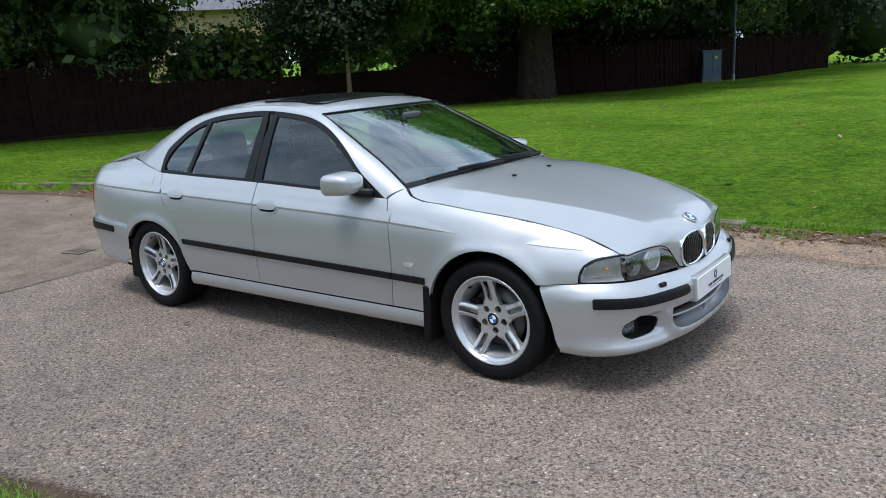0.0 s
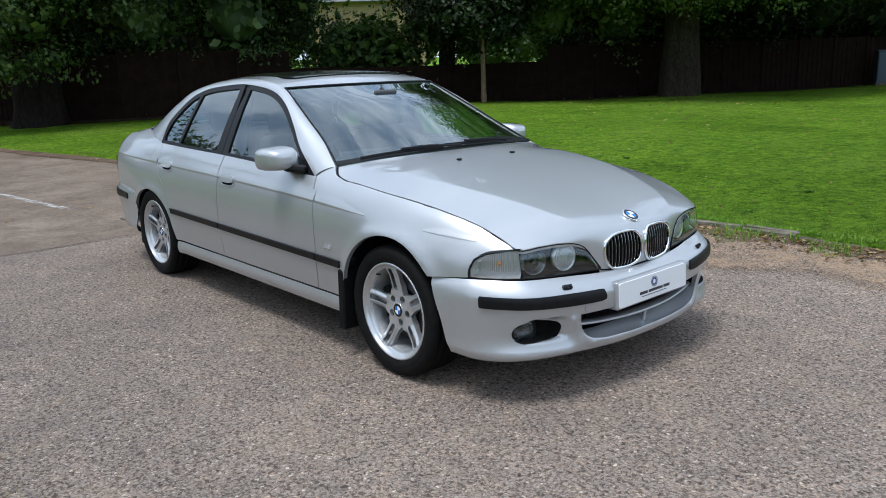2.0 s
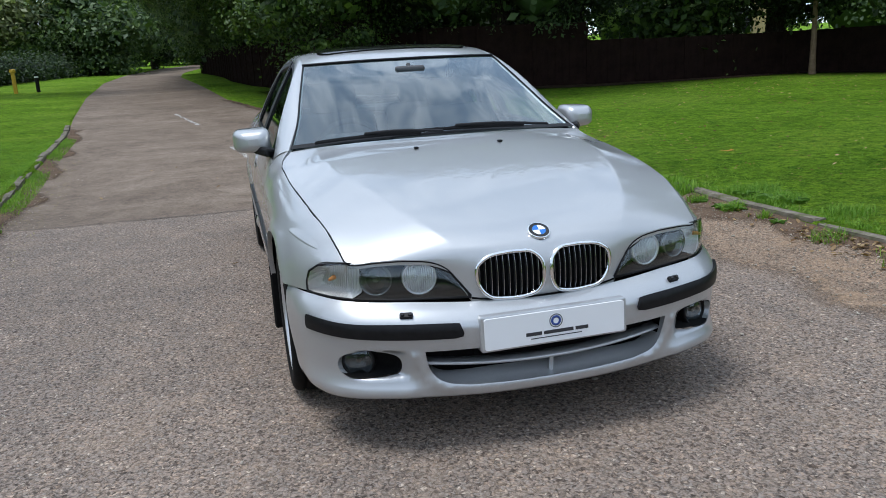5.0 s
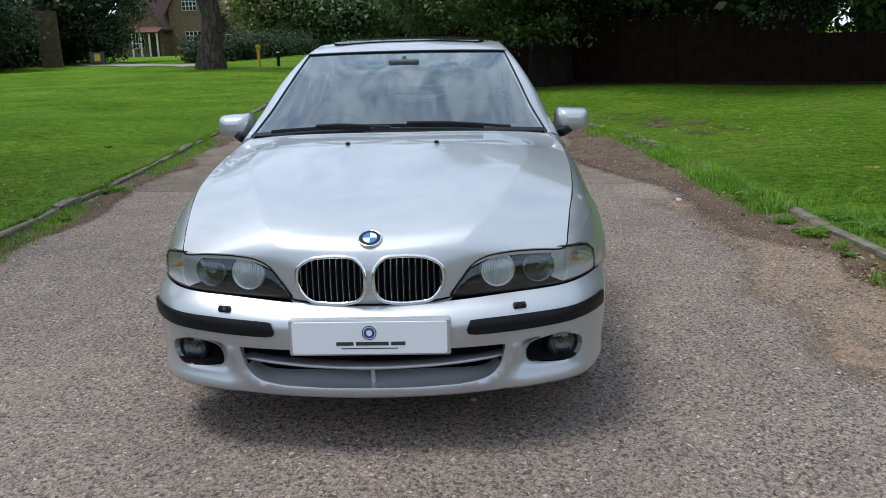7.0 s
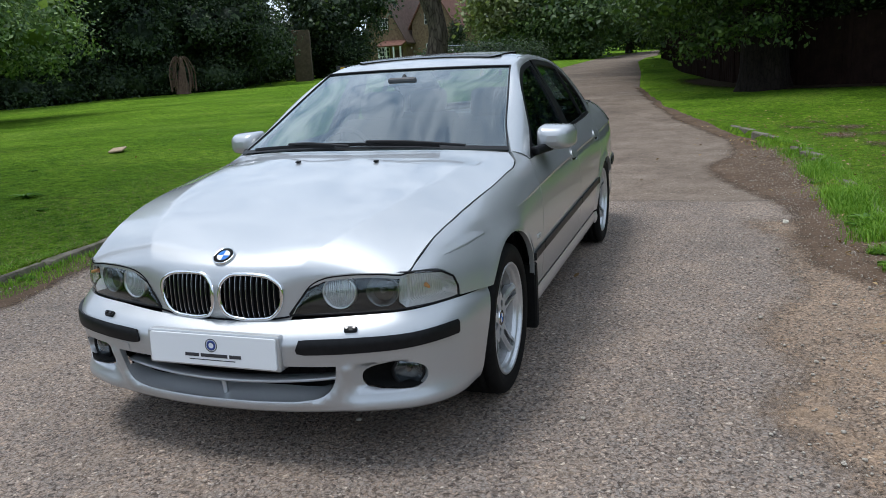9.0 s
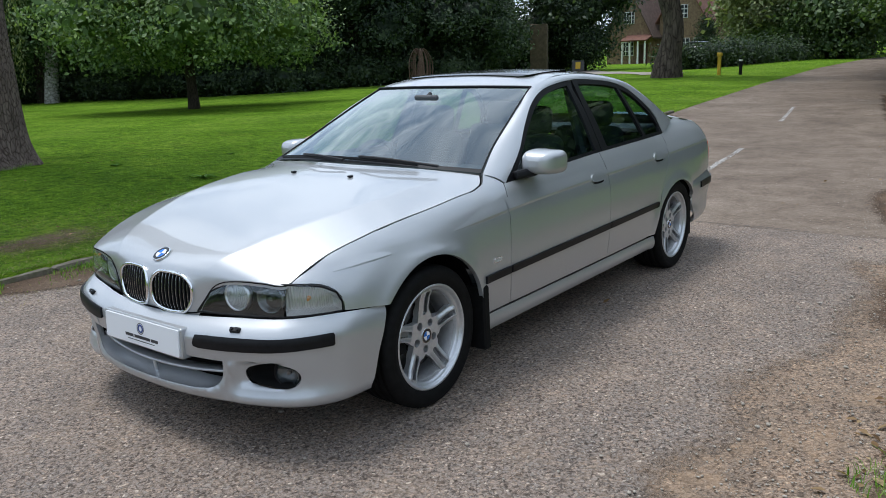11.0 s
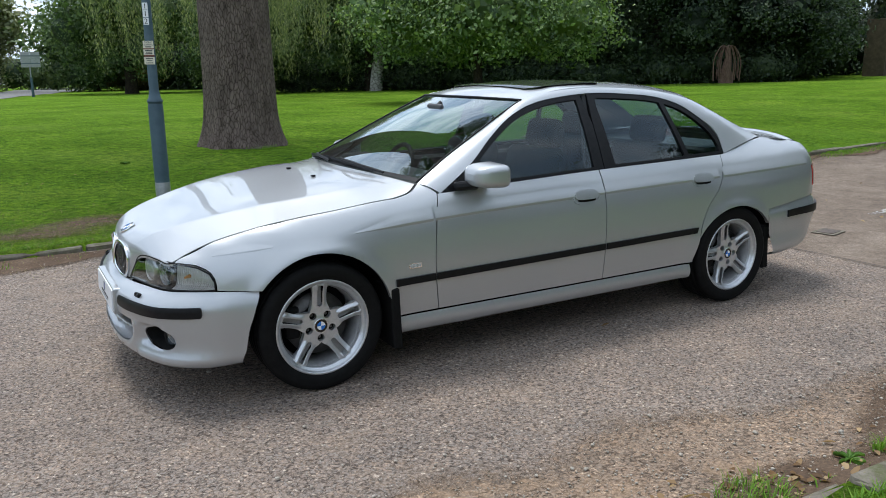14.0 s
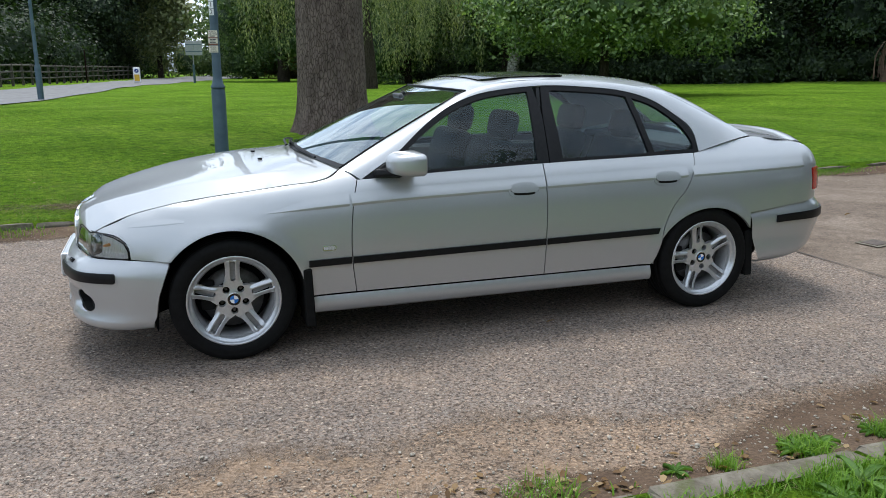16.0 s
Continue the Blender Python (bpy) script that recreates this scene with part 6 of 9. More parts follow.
def build_cabin():
    part("cabin_floor", box(bmesh.new(), (2.5, 1.42, 0.05), (-0.35, 0, 0.32)), M_CABIN, car)
    for side in (1, -1):
        for nm, x, z0 in (("front_seat", 0.08, -0.045), ("rear_seat", -0.78, -0.06)):
            y = 0.37 * side
            bm = bmesh.new()
            cushion(bm, (0.52, 0.52, 0.16), (x + 0.12, y, 0.52 + z0), Euler((0, -0.12, 0)))
            s = part(nm, bm, M_HIDE, car, "black leather seat", True)
            bm = bmesh.new()
            cushion(bm, (0.15, 0.50, 0.62), (x - 0.20, y, 0.80 + z0), Euler((0, -0.32, 0)), 0.06)
            part("backrest", bm, M_HIDE, s, "", True)
            bm = bmesh.new()
            cushion(bm, (0.11, 0.29, 0.18), (x - 0.335, y, 1.175 + z0), Euler((0, -0.2, 0)), 0.05)
            hr = part("headrest", bm, M_HIDE, s, "", True)
            for dy in (-0.06, 0.06):
                bm = bmesh.new()
                rod(bm, (x - 0.30, y + dy, 1.0 + z0), (x - 0.325, y + dy, 1.12 + z0), 0.007, n=8)
                part("post", bm, M_CHROME, hr)
        bm = bmesh.new()
        box(bm, (2.0, 0.06, 0.62), (-0.28, 0.745 * side, 0.60), 0.02)
        part("door_card", bm, M_CABIN, car)
        bm = bmesh.new()
        rod(bm, (-0.36, 0.70 * side, 0.9), (-0.40, 0.545 * side, 1.35), 0.045, 0.03, 10)
        part("pillar_trim", bm, M_CABIN, car)
    bm = bmesh.new()
    box(bm, (0.42, 1.40, 0.30), (0.72, 0, 0.80), 0.07, Euler((0, 0.10, 0)), 3)
    dash = part("dashboard", bm, M_CABIN, car, "", True)
    bm = bmesh.new()
    box(bm, (0.20, 0.36, 0.09), (0.62, -0.37, 0.945), 0.035, None, 3)
    part("binnacle", bm, M_CABIN, dash, "", True)
    a = np.linspace(0, 2 * math.pi, 40, endpoint=False)
    c = np.array([0.40, -0.37, 0.865])
    u, w = np.array([0, 1, 0.0]), np.array([-0.40, 0, 0.916])
    v, f = tube(c + 0.185 * (np.cos(a)[:, None] * u + np.sin(a)[:, None] * w), 0.015, 10, True)
    sw = part_mesh("steering_wheel", mesh_np("steering_wheel", v, f, M_HIDE, True), None, car)
    bm = bmesh.new()
    box(bm, (0.06, 0.17, 0.11), tuple(c), 0.025, Euler((0, -0.41, 0)), 2)
    part("airbag", bm, M_CABIN, sw)
    for y in (-1, 1):
        bm = bmesh.new()
        box(bm, (0.02, 0.12, 0.03), (0.40, -0.37 + 0.12 * y, 0.865), 0.008)
        part("spoke", bm, M_CABIN, sw)
    bm = bmesh.new()
    box(bm, (0.03, 0.17, 0.048), (0.30, 0.0, 1.287), 0.014, Euler((0, 0.15, 0)), 3)
    rv = part("rear_view_mirror", bm, speckled("mirror_shell", (0.06, 0.062, 0.066), (0.08, 0.082, 0.086), 20.0, 0.5), car)
    bm = bmesh.new()
    rod(bm, (0.30, 0, 1.29), (0.26, 0, 1.318), 0.012, n=8)
    part("mount", bm, M_CABIN, rv)
    bm = bmesh.new()
    box(bm, (0.50, 1.30, 0.05), (-1.62, 0, 0.97), 0.02)
    part("parcel_shelf", bm, M_CABIN, car)
    part_mesh("headlining", grid_mesh("headlining", loft([(0.09, 1.342, 0.03, 0.55, 1.325), (-0.4, 1.405, -0.4, 0.53, 1.375), (-1.0, 1.392, -1.0, 0.53, 1.345), (-1.36, 1.352, -1.26, 0.53, 1.292)], 12, 12, 2.6), speckled("headlining", (0.30, 0.30, 0.29), (0.36, 0.36, 0.35), 30.0, 0.9)), None, car)


build_trim()
build_rear()
place_wheels()
build_cabin()

# ---- kerbs, markings, dirt ----
def stone_mesh(length, seed):
    rnd = random.Random(seed)
    bm = bmesh.new()
    box(bm, (length - 0.016, 0.105, 0.26), (0, 0, -0.13), 0.022, segments=2)
    for v in bm.verts:
        v.co += Vector((rnd.uniform(-1, 1), rnd.uniform(-1, 1), rnd.uniform(-1, 1))) * 0.009
    me = bpy.data.meshes.new("kerb_stone")
    bm.to_mesh(me)
    bm.free()
    me.materials.append(M_KERB)
    return me


def build_kerbs():
    rnd = random.Random(5)
    lengths = (0.91, 0.62, 0.91, 0.46, 0.74)
    shapes = [stone_mesh(l, i) for i, l in enumerate(lengths)]
    for name, line, side, spans, top in (("kerb_right", ROAD_R, -1, ((14, -15.5),), 0.105), ("kerb_left", ROAD_L, 1, ((14, -4.2),), 0.12)):
        k = thing(name, "weathered concrete kerb edging the lawn", "kerb", kind="structure")
        for a, b in spans:
            x = a
            while x > b:
                n = rnd.randrange(5)
                x1 = x - lengths[n]
                y0, y1 = float(line(x)) + 0.06 * side, float(line(x1)) + 0.06 * side
                s = new("stone", shapes[n])
                s.parent = k
                z = float(rise(x - 0.45)) + top + rnd.uniform(-0.02, 0.008)
                s.matrix_basis = pose((x + x1) / 2, (y0 + y1) / 2 + rnd.uniform(-0.008, 0.008), z, rnd.uniform(-2, 2), rnd.uniform(-0.6, 0.6), math.degrees(math.atan2(y0 - y1, lengths[n])) + rnd.uniform(-1.5, 1.5))
                x = x1 - 0.004


def ragged(name, xs, lo, hi, lift, material, n=8, rough=0.06, seed=1, fade=0, reach=0.30):
    """A thin sheet on the road between two lines, its edges uneven."""
    rs = np.random.RandomState(seed)
    def wob(k):
        w = rs.normal(0, 1, len(xs))
        return np.convolve(w, np.ones(k) / k, "same") * rough * math.sqrt(k)
    a, b = lo(xs) + wob(5) * 0.6, hi(xs) + wob(3) * 0.6
    s = np.linspace(0, 1, n)
    yy = a[:, None] * (1 - s) + b[:, None] * s
    xx = np.repeat(xs[:, None], n, 1)
    zz = road_z(xx, yy) + lift
    idx = np.arange(xx.size).reshape(xx.shape)
    f = np.stack([idx[:-1, :-1], idx[1:, :-1], idx[1:, 1:], idx[:-1, 1:]], -1).reshape(-1, 4)
    me = mesh_np(name, np.stack([xx, yy, zz], -1).reshape(-1, 3), f, material, True)
    if fade:
        d = np.abs(yy - (a if fade > 0 else b)[:, None]) / reach
        ends = np.minimum(np.arange(len(xs)), np.arange(len(xs))[::-1])[:, None] / 12
        me.attributes.new("depth", "FLOAT", "POINT").data.foreach_set("value", np.clip(np.minimum(d, ends), 0, 1).astype(np.float32).ravel())
    return me


def build_marks():
    xs = np.linspace(-24, 1.2, 190)
    wide = lambda x: 0.10 + 0.12 * np.clip(-x / 3, 0, 1) + 0.42 * np.exp(-((x + 1.2) / 1.2) ** 2) + 0.95 * np.exp(-((x + 5.0) / 2.2) ** 2) + 0.22 * np.exp(-((x + 11.5) / 3.5) ** 2)
    tagged(new("dirt_margin", ragged("dirt_margin", xs, lambda x: ROAD_L(x) - wide(x) - 0.12, lambda x: ROAD_L(x) + 0.03, 0.006, faded(M_EARTH, "spilt_earth"), 24, 0.05, 3, 1, 0.55)), "dark trodden earth spilling over the road edge", "dirt", kind="structure")
    xs = np.linspace(-2.6, 14, 170)
    grit = chippings("grit", 105.0, (1.16, 1.02, 0.86), 0.9)
    tagged(new("grit_margin", ragged("grit_margin", xs, lambda x: ROAD_L(x) - 1.0 - 0.10 * np.sin(x * 1.7) - 0.05 * np.sin(x * 5.3), lambda x: ROAD_L(x) + 0.03, 0.003, faded(grit, "spilt_grit"), 24, 0.05, 4, 1, 0.75)), "loose brown grit along the kerb", "dirt", kind="structure")
    xs = np.linspace(-1.5, 14, 150)
    tagged(new("dirt_strip", ragged("dirt_strip", xs, lambda x: ROAD_L(x) - 0.26 - 0.07 * np.sin(x * 2.9) - 0.05 * np.sin(x * 6.1), lambda x: ROAD_L(x) + 0.03, 0.008, faded(M_EARTH, "kerb_earth"), 14, 0.05, 9, 1, 0.22)), "dark soil washed up along the kerb", "dirt", kind="structure")
    xs = np.linspace(-16, 14, 160)
    tagged(new("dirt_strip", ragged("dirt_strip", xs, lambda x: ROAD_R(x) - 0.03, lambda x: ROAD_R(x) + 0.34 + 0.08 * np.sin(x * 2.3), 0.005, faded(M_EARTH, "gutter_earth"), 16, 0.05, 6, -1)), "strip of earth and moss along the kerb", "dirt", kind="structure")
    for x0, x1, y0, y1 in ((-9.35, -5.1, -0.96, -0.45), (-18.6, -14.4, -2.35, -1.62)):
        xs = np.linspace(x0, x1, 70)
        mid = lambda x, x0=x0, x1=x1, y0=y0, y1=y1: y0 + (y1 - y0) * (x - x0) / (x1 - x0)
        tagged(new("centre_line", ragged("centre_line", xs, lambda x: mid(x) - 0.042, lambda x: mid(x) + 0.042, 0.004, M_LINE, 4, 0.010, int(-x0))), "worn white centre line dash", "road marking", kind="structure")
    seam = mat("seam", (0.085, 0.070, 0.058), 0.95)
    for pts in (((-3.12, -3.2), (-3.05, -1.0), (-3.12, 1.0), (-3.08, 2.7)), ((-9.05, -3.8), (-9.0, -1.9), (-9.2, 0.2), (-9.1, 1.8)), ((-15.5, -4.4), (-15.6, 0.2))):
        c = bend(pts, 40)
        rs = np.random.RandomState(len(pts))
        c = c + rs.normal(0, 0.006, c.shape)
        d = np.gradient(c, axis=0)
        nrm = np.stack([-d[:, 1], d[:, 0]], -1) / np.linalg.norm(d, axis=1)[:, None]
        wd = 0.005 + 0.007 * rs.rand(40)[:, None]
        a, b = c + nrm * wd, c - nrm * wd
        g = np.stack([np.concatenate([p, (road_z(p[:, 0], p[:, 1]) + 0.007)[:, None]], 1) for p in (a, b)], 1)
        tagged(new("road_seam", grid_mesh("road_seam", g, seam)), "dark open joint in the road surface", "joint", kind="structure")
    cover = thing("stopcock_cover", "small rusty iron cover let into the road", "cover", pose(-3.95, -0.14, 0.004, 0, 0, 12))
    part("lid", box(bmesh.new(), (0.20, 0.15, 0.012), (0, 0, 0.003), 0.004), speckled("rusty_iron", (0.06, 0.045, 0.036), (0.14, 0.11, 0.09), 40.0, 0.7, 0.4), cover)
    part("frame", box(bmesh.new(), (0.26, 0.21, 0.008), (0, 0, 0.0), 0.003), M_KERB, cover)


build_kerbs()
build_marks()

# ---- planting ----
FENCE_LINE = [(-58, -2.3), (-46, -0.9), (-36, -0.2), (-27, 1.2), (-20.8, 2.7), (-18.0, 5.0), (-16.8, 8.2), (-16.6, 12.3), (-15.9, 16.0), (-13.6, 17.75), (-10.9, 22), (-8.6, 27), (-7.2, 31), (-5.2, 41)]


def cloud(blobs, n, size, seed, clump=36, core=0.70, droop=0.0, lump=0.28, stretch=1.5):
    """Leaves in clumps over uneven balls (x, y, z, rx, ry, rz): vertices and triangles."""
    rs = np.random.RandomState(seed)
    B = np.array(blobs, float)
    area = (B[:, 3] * B[:, 4] + B[:, 3] * B[:, 5] + B[:, 4] * B[:, 5])
    k = max(1, n // clump)
    which = rs.choice(len(B), k, p=area / area.sum())
    d = rs.normal(size=(k, 3))
    d /= np.linalg.norm(d, axis=1)[:, None]
    ph = rs.uniform(0, 6.28, (len(B), 6))
    wob = (np.sin(3.1 * d[:, 0] + ph[which, 0]) * np.sin(2.7 * d[:, 1] + ph[which, 1]) + np.sin(5.3 * d[:, 2] + ph[which, 2]) * np.sin(4.9 * d[:, 0] + ph[which, 3]) + 0.6 * np.sin(9 * d[:, 1] + ph[which, 4]) * np.sin(8 * d[:, 2] + ph[which, 5]))
    rad = (0.72 + 0.30 * rs.rand(k) ** 0.6) * (1 + lump * 0.55 * wob)
    c = B[which, :3] + d * B[which, 3:] * rad[:, None]
    m = k * clump
    sc = size * 3.2
    p = np.repeat(c, clump, 0) + rs.normal(size=(m, 3)) * sc * np.array([1, 1, 0.6])
    nrm = np.repeat(d, clump, 0) * 0.7 + rs.normal(size=(m, 3)) * 0.55 + np.array([0, 0, 0.45])
    nrm /= np.linalg.norm(nrm, axis=1)[:, None]
    t = np.cross(nrm, rs.normal(size=(m, 3)))
    t[:, 2] -= droop
    t /= np.linalg.norm(t, axis=1)[:, None]
    b = np.cross(nrm, t)
    s = (size * rs.uniform(0.6, 1.35, m))[:, None]
    V = np.stack([p - t * s * stretch * 0.5, p + b * s * 0.45 + nrm * s * 0.12, p + t * s * stretch * 0.5, p - b * s * 0.45 + nrm * s * 0.12], 1)
    V = V.reshape(-1, 3)
    i = np.arange(m)[:, None] * 4
    T = np.concatenate([i + [0, 1, 2], i + [0, 2, 3]])
    if core:
        vs, fs = [], []
        off = len(V)
        bm = bmesh.new()
        bmesh.ops.create_icosphere(bm, subdivisions=2, radius=1.0)
        bm.verts.ensure_lookup_table()
        bv = np.array([v.co[:] for v in bm.verts])
        bf = np.array([[v.index for v in f.verts] for f in bm.faces])
        bm.free()
        for q in B:
            vs.append(q[:3] + bv * q[3:] * core * 0.74 * (1 + rs.uniform(-0.16, 0.16, (len(bv), 1))))
            fs.append(bf + off)
            off += len(bv)
            # large inner leaves that close the crown behind the outer ones
            h = 200
            e = rs.normal(size=(h, 3))
            e /= np.linalg.norm(e, axis=1)[:, None]
            c = q[:3] + e * q[3:] * rs.uniform(0.58, 0.84, (h, 1))
            e = e + rs.normal(size=(h, 3)) * 0.45
            a = np.cross(e, rs.normal(size=(h, 3)))
            a *= (min(0.10 * q[3], 0.24) * rs.uniform(0.6, 1.3, h) / np.linalg.norm(a, axis=1))[:, None]
            b = np.cross(e, a)
            b *= np.linalg.norm(a, axis=1)[:, None] / np.linalg.norm(b, axis=1)[:, None] * 0.6
            vs.append(np.stack([c - a, c + b, c + a, c - b], 1).reshape(-1, 3))
            j = np.arange(h)[:, None] * 4 + off
            fs.append(np.concatenate([j + [0, 1, 2], j + [0, 2, 3]]))
            off += 4 * h
        V, T = np.concatenate([V] + vs), np.concatenate([T] + fs)
    return V, T


def limb_mesh(paths, material, n=12, name="trunk"):
    """Tapered round limbs along (points, radii)."""
    V, F, k = [], [], 0
    for pts, rad in paths:
        c = bend(pts, 14)
        r = np.interp(np.linspace(0, 1, 14), np.linspace(0, 1, len(rad)), rad)
        v, f = tube(c, r, n)
        V.append(v), F.append(f + k)
        k += len(v)
    return mesh_np(name, np.concatenate(V), np.concatenate(F), material, True)


def tree(name, label, at, trunk, blobs, n, size, leaf, bark_m, seed, limbs=(), group="", cut=99.0, **kw):
    """trunk: (height, radius at the foot, lean x, lean y); blobs about the foot."""
    z = float(land(*at)) - 0.05
    t = thing(name, label, "tree", pose(at[0], at[1], z), group)
    h, r, lx, ly = trunk
    paths = [([(0, 0, -0.1), (0.02 * lx, 0.02 * ly, 0.3), (lx * 0.25, ly * 0.25, h * 0.3), (lx * 0.6, ly * 0.6, h * 0.65), (lx, ly, h)], [r * 1.45, r * 1.12, r, r * 0.86, r * 0.55])]
    part_mesh("trunk", limb_mesh(paths, bark_m, 20), None, t)
    for pts, rad in limbs:
        part_mesh("limb", limb_mesh([(pts, rad)], bark_m, 10, "limb"), None, t)
    if n:
        low = [q for q in blobs if q[2] - q[5] < cut]
        high = [q for q in blobs if q[2] - q[5] >= cut]
        v, f = cloud(low, n, size, seed, **kw)
        if high:
            v2, f2 = cloud(high, max(2500, n // 3), size * 1.9, seed + 1, **kw)
            v, f = np.concatenate([v, v2]), np.concatenate([f, f2 + len(v)])
        part_mesh("crown", mesh_np("crown", v, f, leaf), None, t)
    return t


def flare_trunk(at, h, r, material):
    """The foot of a great tree: ridged, spreading at the ground."""
    rs = np.random.RandomState(3)
    zs = np.concatenate([np.linspace(-0.15, 1.2, 30), np.linspace(1.3, h, 60)])
    a = np.linspace(0, 2 * math.pi, 96, endpoint=False)
    ph = rs.uniform(0, 6.28, 8)
    rows = []
    for z in zs:
        base = r * (1 - 0.024 * z) + 0.15 * math.exp(-max(0, z) / 0.30)
        but = 0.05 * math.exp(-max(0, z) / 0.5) * np.sin(7 * a + ph[0]) + 0.02 * np.sin(3 * a + ph[1] + 0.2 * z)
        ridge = 0.010 * np.abs(np.sin(17 * a + ph[2] + 0.8 * np.sin(1.3 * z + ph[3]))) + 0.008 * np.sin(31 * a + 1.4 * np.sin(2.1 * z + ph[4]))
        rr = base + but + ridge
        rows.append(np.stack([rr * np.cos(a) + 0.02 * z, rr * np.sin(a), np.full(96, z)], -1))
    return grid_mesh("trunk", np.array(rows), material, closed=True)


def plant_near():
    at = (-1.13, -9.35)
    z = float(land(*at))
    t = thing("oak_tree", "great oak with deeply ridged grey bark on the lawn", "tree", pose(at[0], at[1], z))
    part_mesh("trunk", flare_trunk(at, 9.0, 0.60, M_BARK_OAK), None, t)
    tips = ((-1.2, -2.2, 14.4), (-0.6, -3.2, 15.4), (1.8, -2.4, 14.8), (-0.4, 0.2, 16.0), (1.0, -0.8, 16.8))
    for x, y, h in tips:
        part_mesh("limb", limb_mesh([([(0.18, 0, 8.2), (x * 0.25, y * 0.25, 10.4), (x * 0.6, y * 0.6, h - 1.8), (x, y, h)], [0.36, 0.24, 0.14, 0.05])], M_BARK_OAK, 12, "limb"), None, t)
    v, f = cloud([(x * 1.1, y * 1.1 - 0.3, h + 0.6, 1.6, 1.6, 1.2) for x, y, h in tips], 13000, 0.11, 11, core=0)
    part_mesh("crown", mesh_np("crown", v, f, M_LEAF), None, t)
    tree("young_tree", "broad round-headed dark green tree on the lawn", (-14.74, -23.12), (3.2, 0.17, 0.15, 0.1),
         [(0, 0, 4.4, 3.9, 3.9, 2.6), (-2.9, 1.8, 3.3, 2.3, 2.3, 1.6), (2.8, -1.5, 3.6, 2.4, 2.4, 1.7), (1.2, 2.4, 3.3, 2.3, 2.1, 1.5), (-1.0, -2.5, 3.5, 2.3, 2.3, 1.6), (0, 0, 6.4, 2.6, 2.6, 1.7)],
         36000, 0.11, M_LEAF_MID, M_BARK_DARK, 21, core=0.62)
    tree("birch_tree", "tall birch with a pale peeling trunk", (-20.5, -45.2), (11, 0.31, -1.5, 0.4),
         [(-1.5, 0, 11.5, 4.0, 4.0, 3.0), (0, -1, 9.0, 3.0, 3.0, 2.4)], 9000, 0.2, M_LEAF_WILLOW, M_BARK_BIRCH, 23, core=0.5)
    # willow: strands that hang nearly to the ground
    at = (-9.2, -39.5)
    z = float(land(*at))
    t = thing("willow_tree", "weeping willow with long hanging yellow-green strands", "tree", pose(at[0], at[1], z))
    part_mesh("trunk", limb_mesh([([(0, 0, -0.1), (0.1, 0, 2), (0.4, 0.2, 5), (0.6, 0.2, 8)], [0.5, 0.38, 0.3, 0.15])], M_BARK_DARK, 16), None, t)
    rs = np.random.RandomState(31)
    V = []
    for i in range(960):
        if i % 12 == 0:
            a0, q0, end = rs.uniform(0, 6.28), 7.0 * math.sqrt(rs.uniform(0.06, 1)), max(0.9, rs.normal(3.0, 1.5))
        a, q = a0 + rs.normal(0, 0.07), q0 + rs.normal(0, 0.28)
        top = 10.5 - 0.055 * q * q + rs.uniform(-0.8, 0.8)
        low = max(0.7, end + abs(rs.normal(0, 0.9)))
        k = int((top - low) / 0.17)
        zz = np.linspace(top, low, k)
        s = np.linspace(0, 1, k)
        V.append(np.stack([q * math.cos(a) * (1 + 0.05 * s) + 0.15 * np.sin(s * 5 + a), q * math.sin(a) * (1 + 0.05 * s), zz], -1))
    p = np.concatenate(V)
    m = len(p)
    p = p + rs.normal(size=(m, 3)) * 0.06
    d = rs.normal(size=(m, 3)) * 0.35 + [0, 0, -1]
    d /= np.linalg.norm(d, axis=1)[:, None]
    b = np.cross(d, rs.normal(size=(m, 3)))
    b /= np.linalg.norm(b, axis=1)[:, None]
    V = np.stack([p, p + d * 0.10 + b * 0.022, p + d * 0.23, p + d * 0.10 - b * 0.022], 1).reshape(-1, 3)
    i = np.arange(m)[:, None] * 4
    part_mesh("crown", mesh_np("crown", V, np.concatenate([i + [0, 1, 2], i + [0, 2, 3]]), M_LEAF_WILLOW), None, t)


def blob_tree(name, label, x, y, r, h, n, size, leaf, seed, low=0.2, group="", bark_m=None):
    """A bushy tree, leafed from near the ground."""
    rs = np.random.RandomState(seed)
    bl = [(0, 0, h * 0.55, r, r, h * 0.45)]
    for i in range(7):
        a = 6.28 * i / 7 + rs.uniform(-0.3, 0.3)
        q = r * rs.uniform(0.45, 0.75)
        zz = rs.uniform(0.18, 0.8) * h
        s = r * rs.uniform(0.42, 0.62)
        bl.append((q * math.cos(a), q * math.sin(a), max(zz, s * 0.7 + low), s, s, s * rs.uniform(0.75, 1.1)))
    return tree(name, label, (x, y), (h * 0.6, 0.05 * r + 0.1, 0.1, 0.1), bl, n, size, leaf, bark_m or M_BARK_DARK, seed, core=0.68, group=group, cut=h * 0.38)


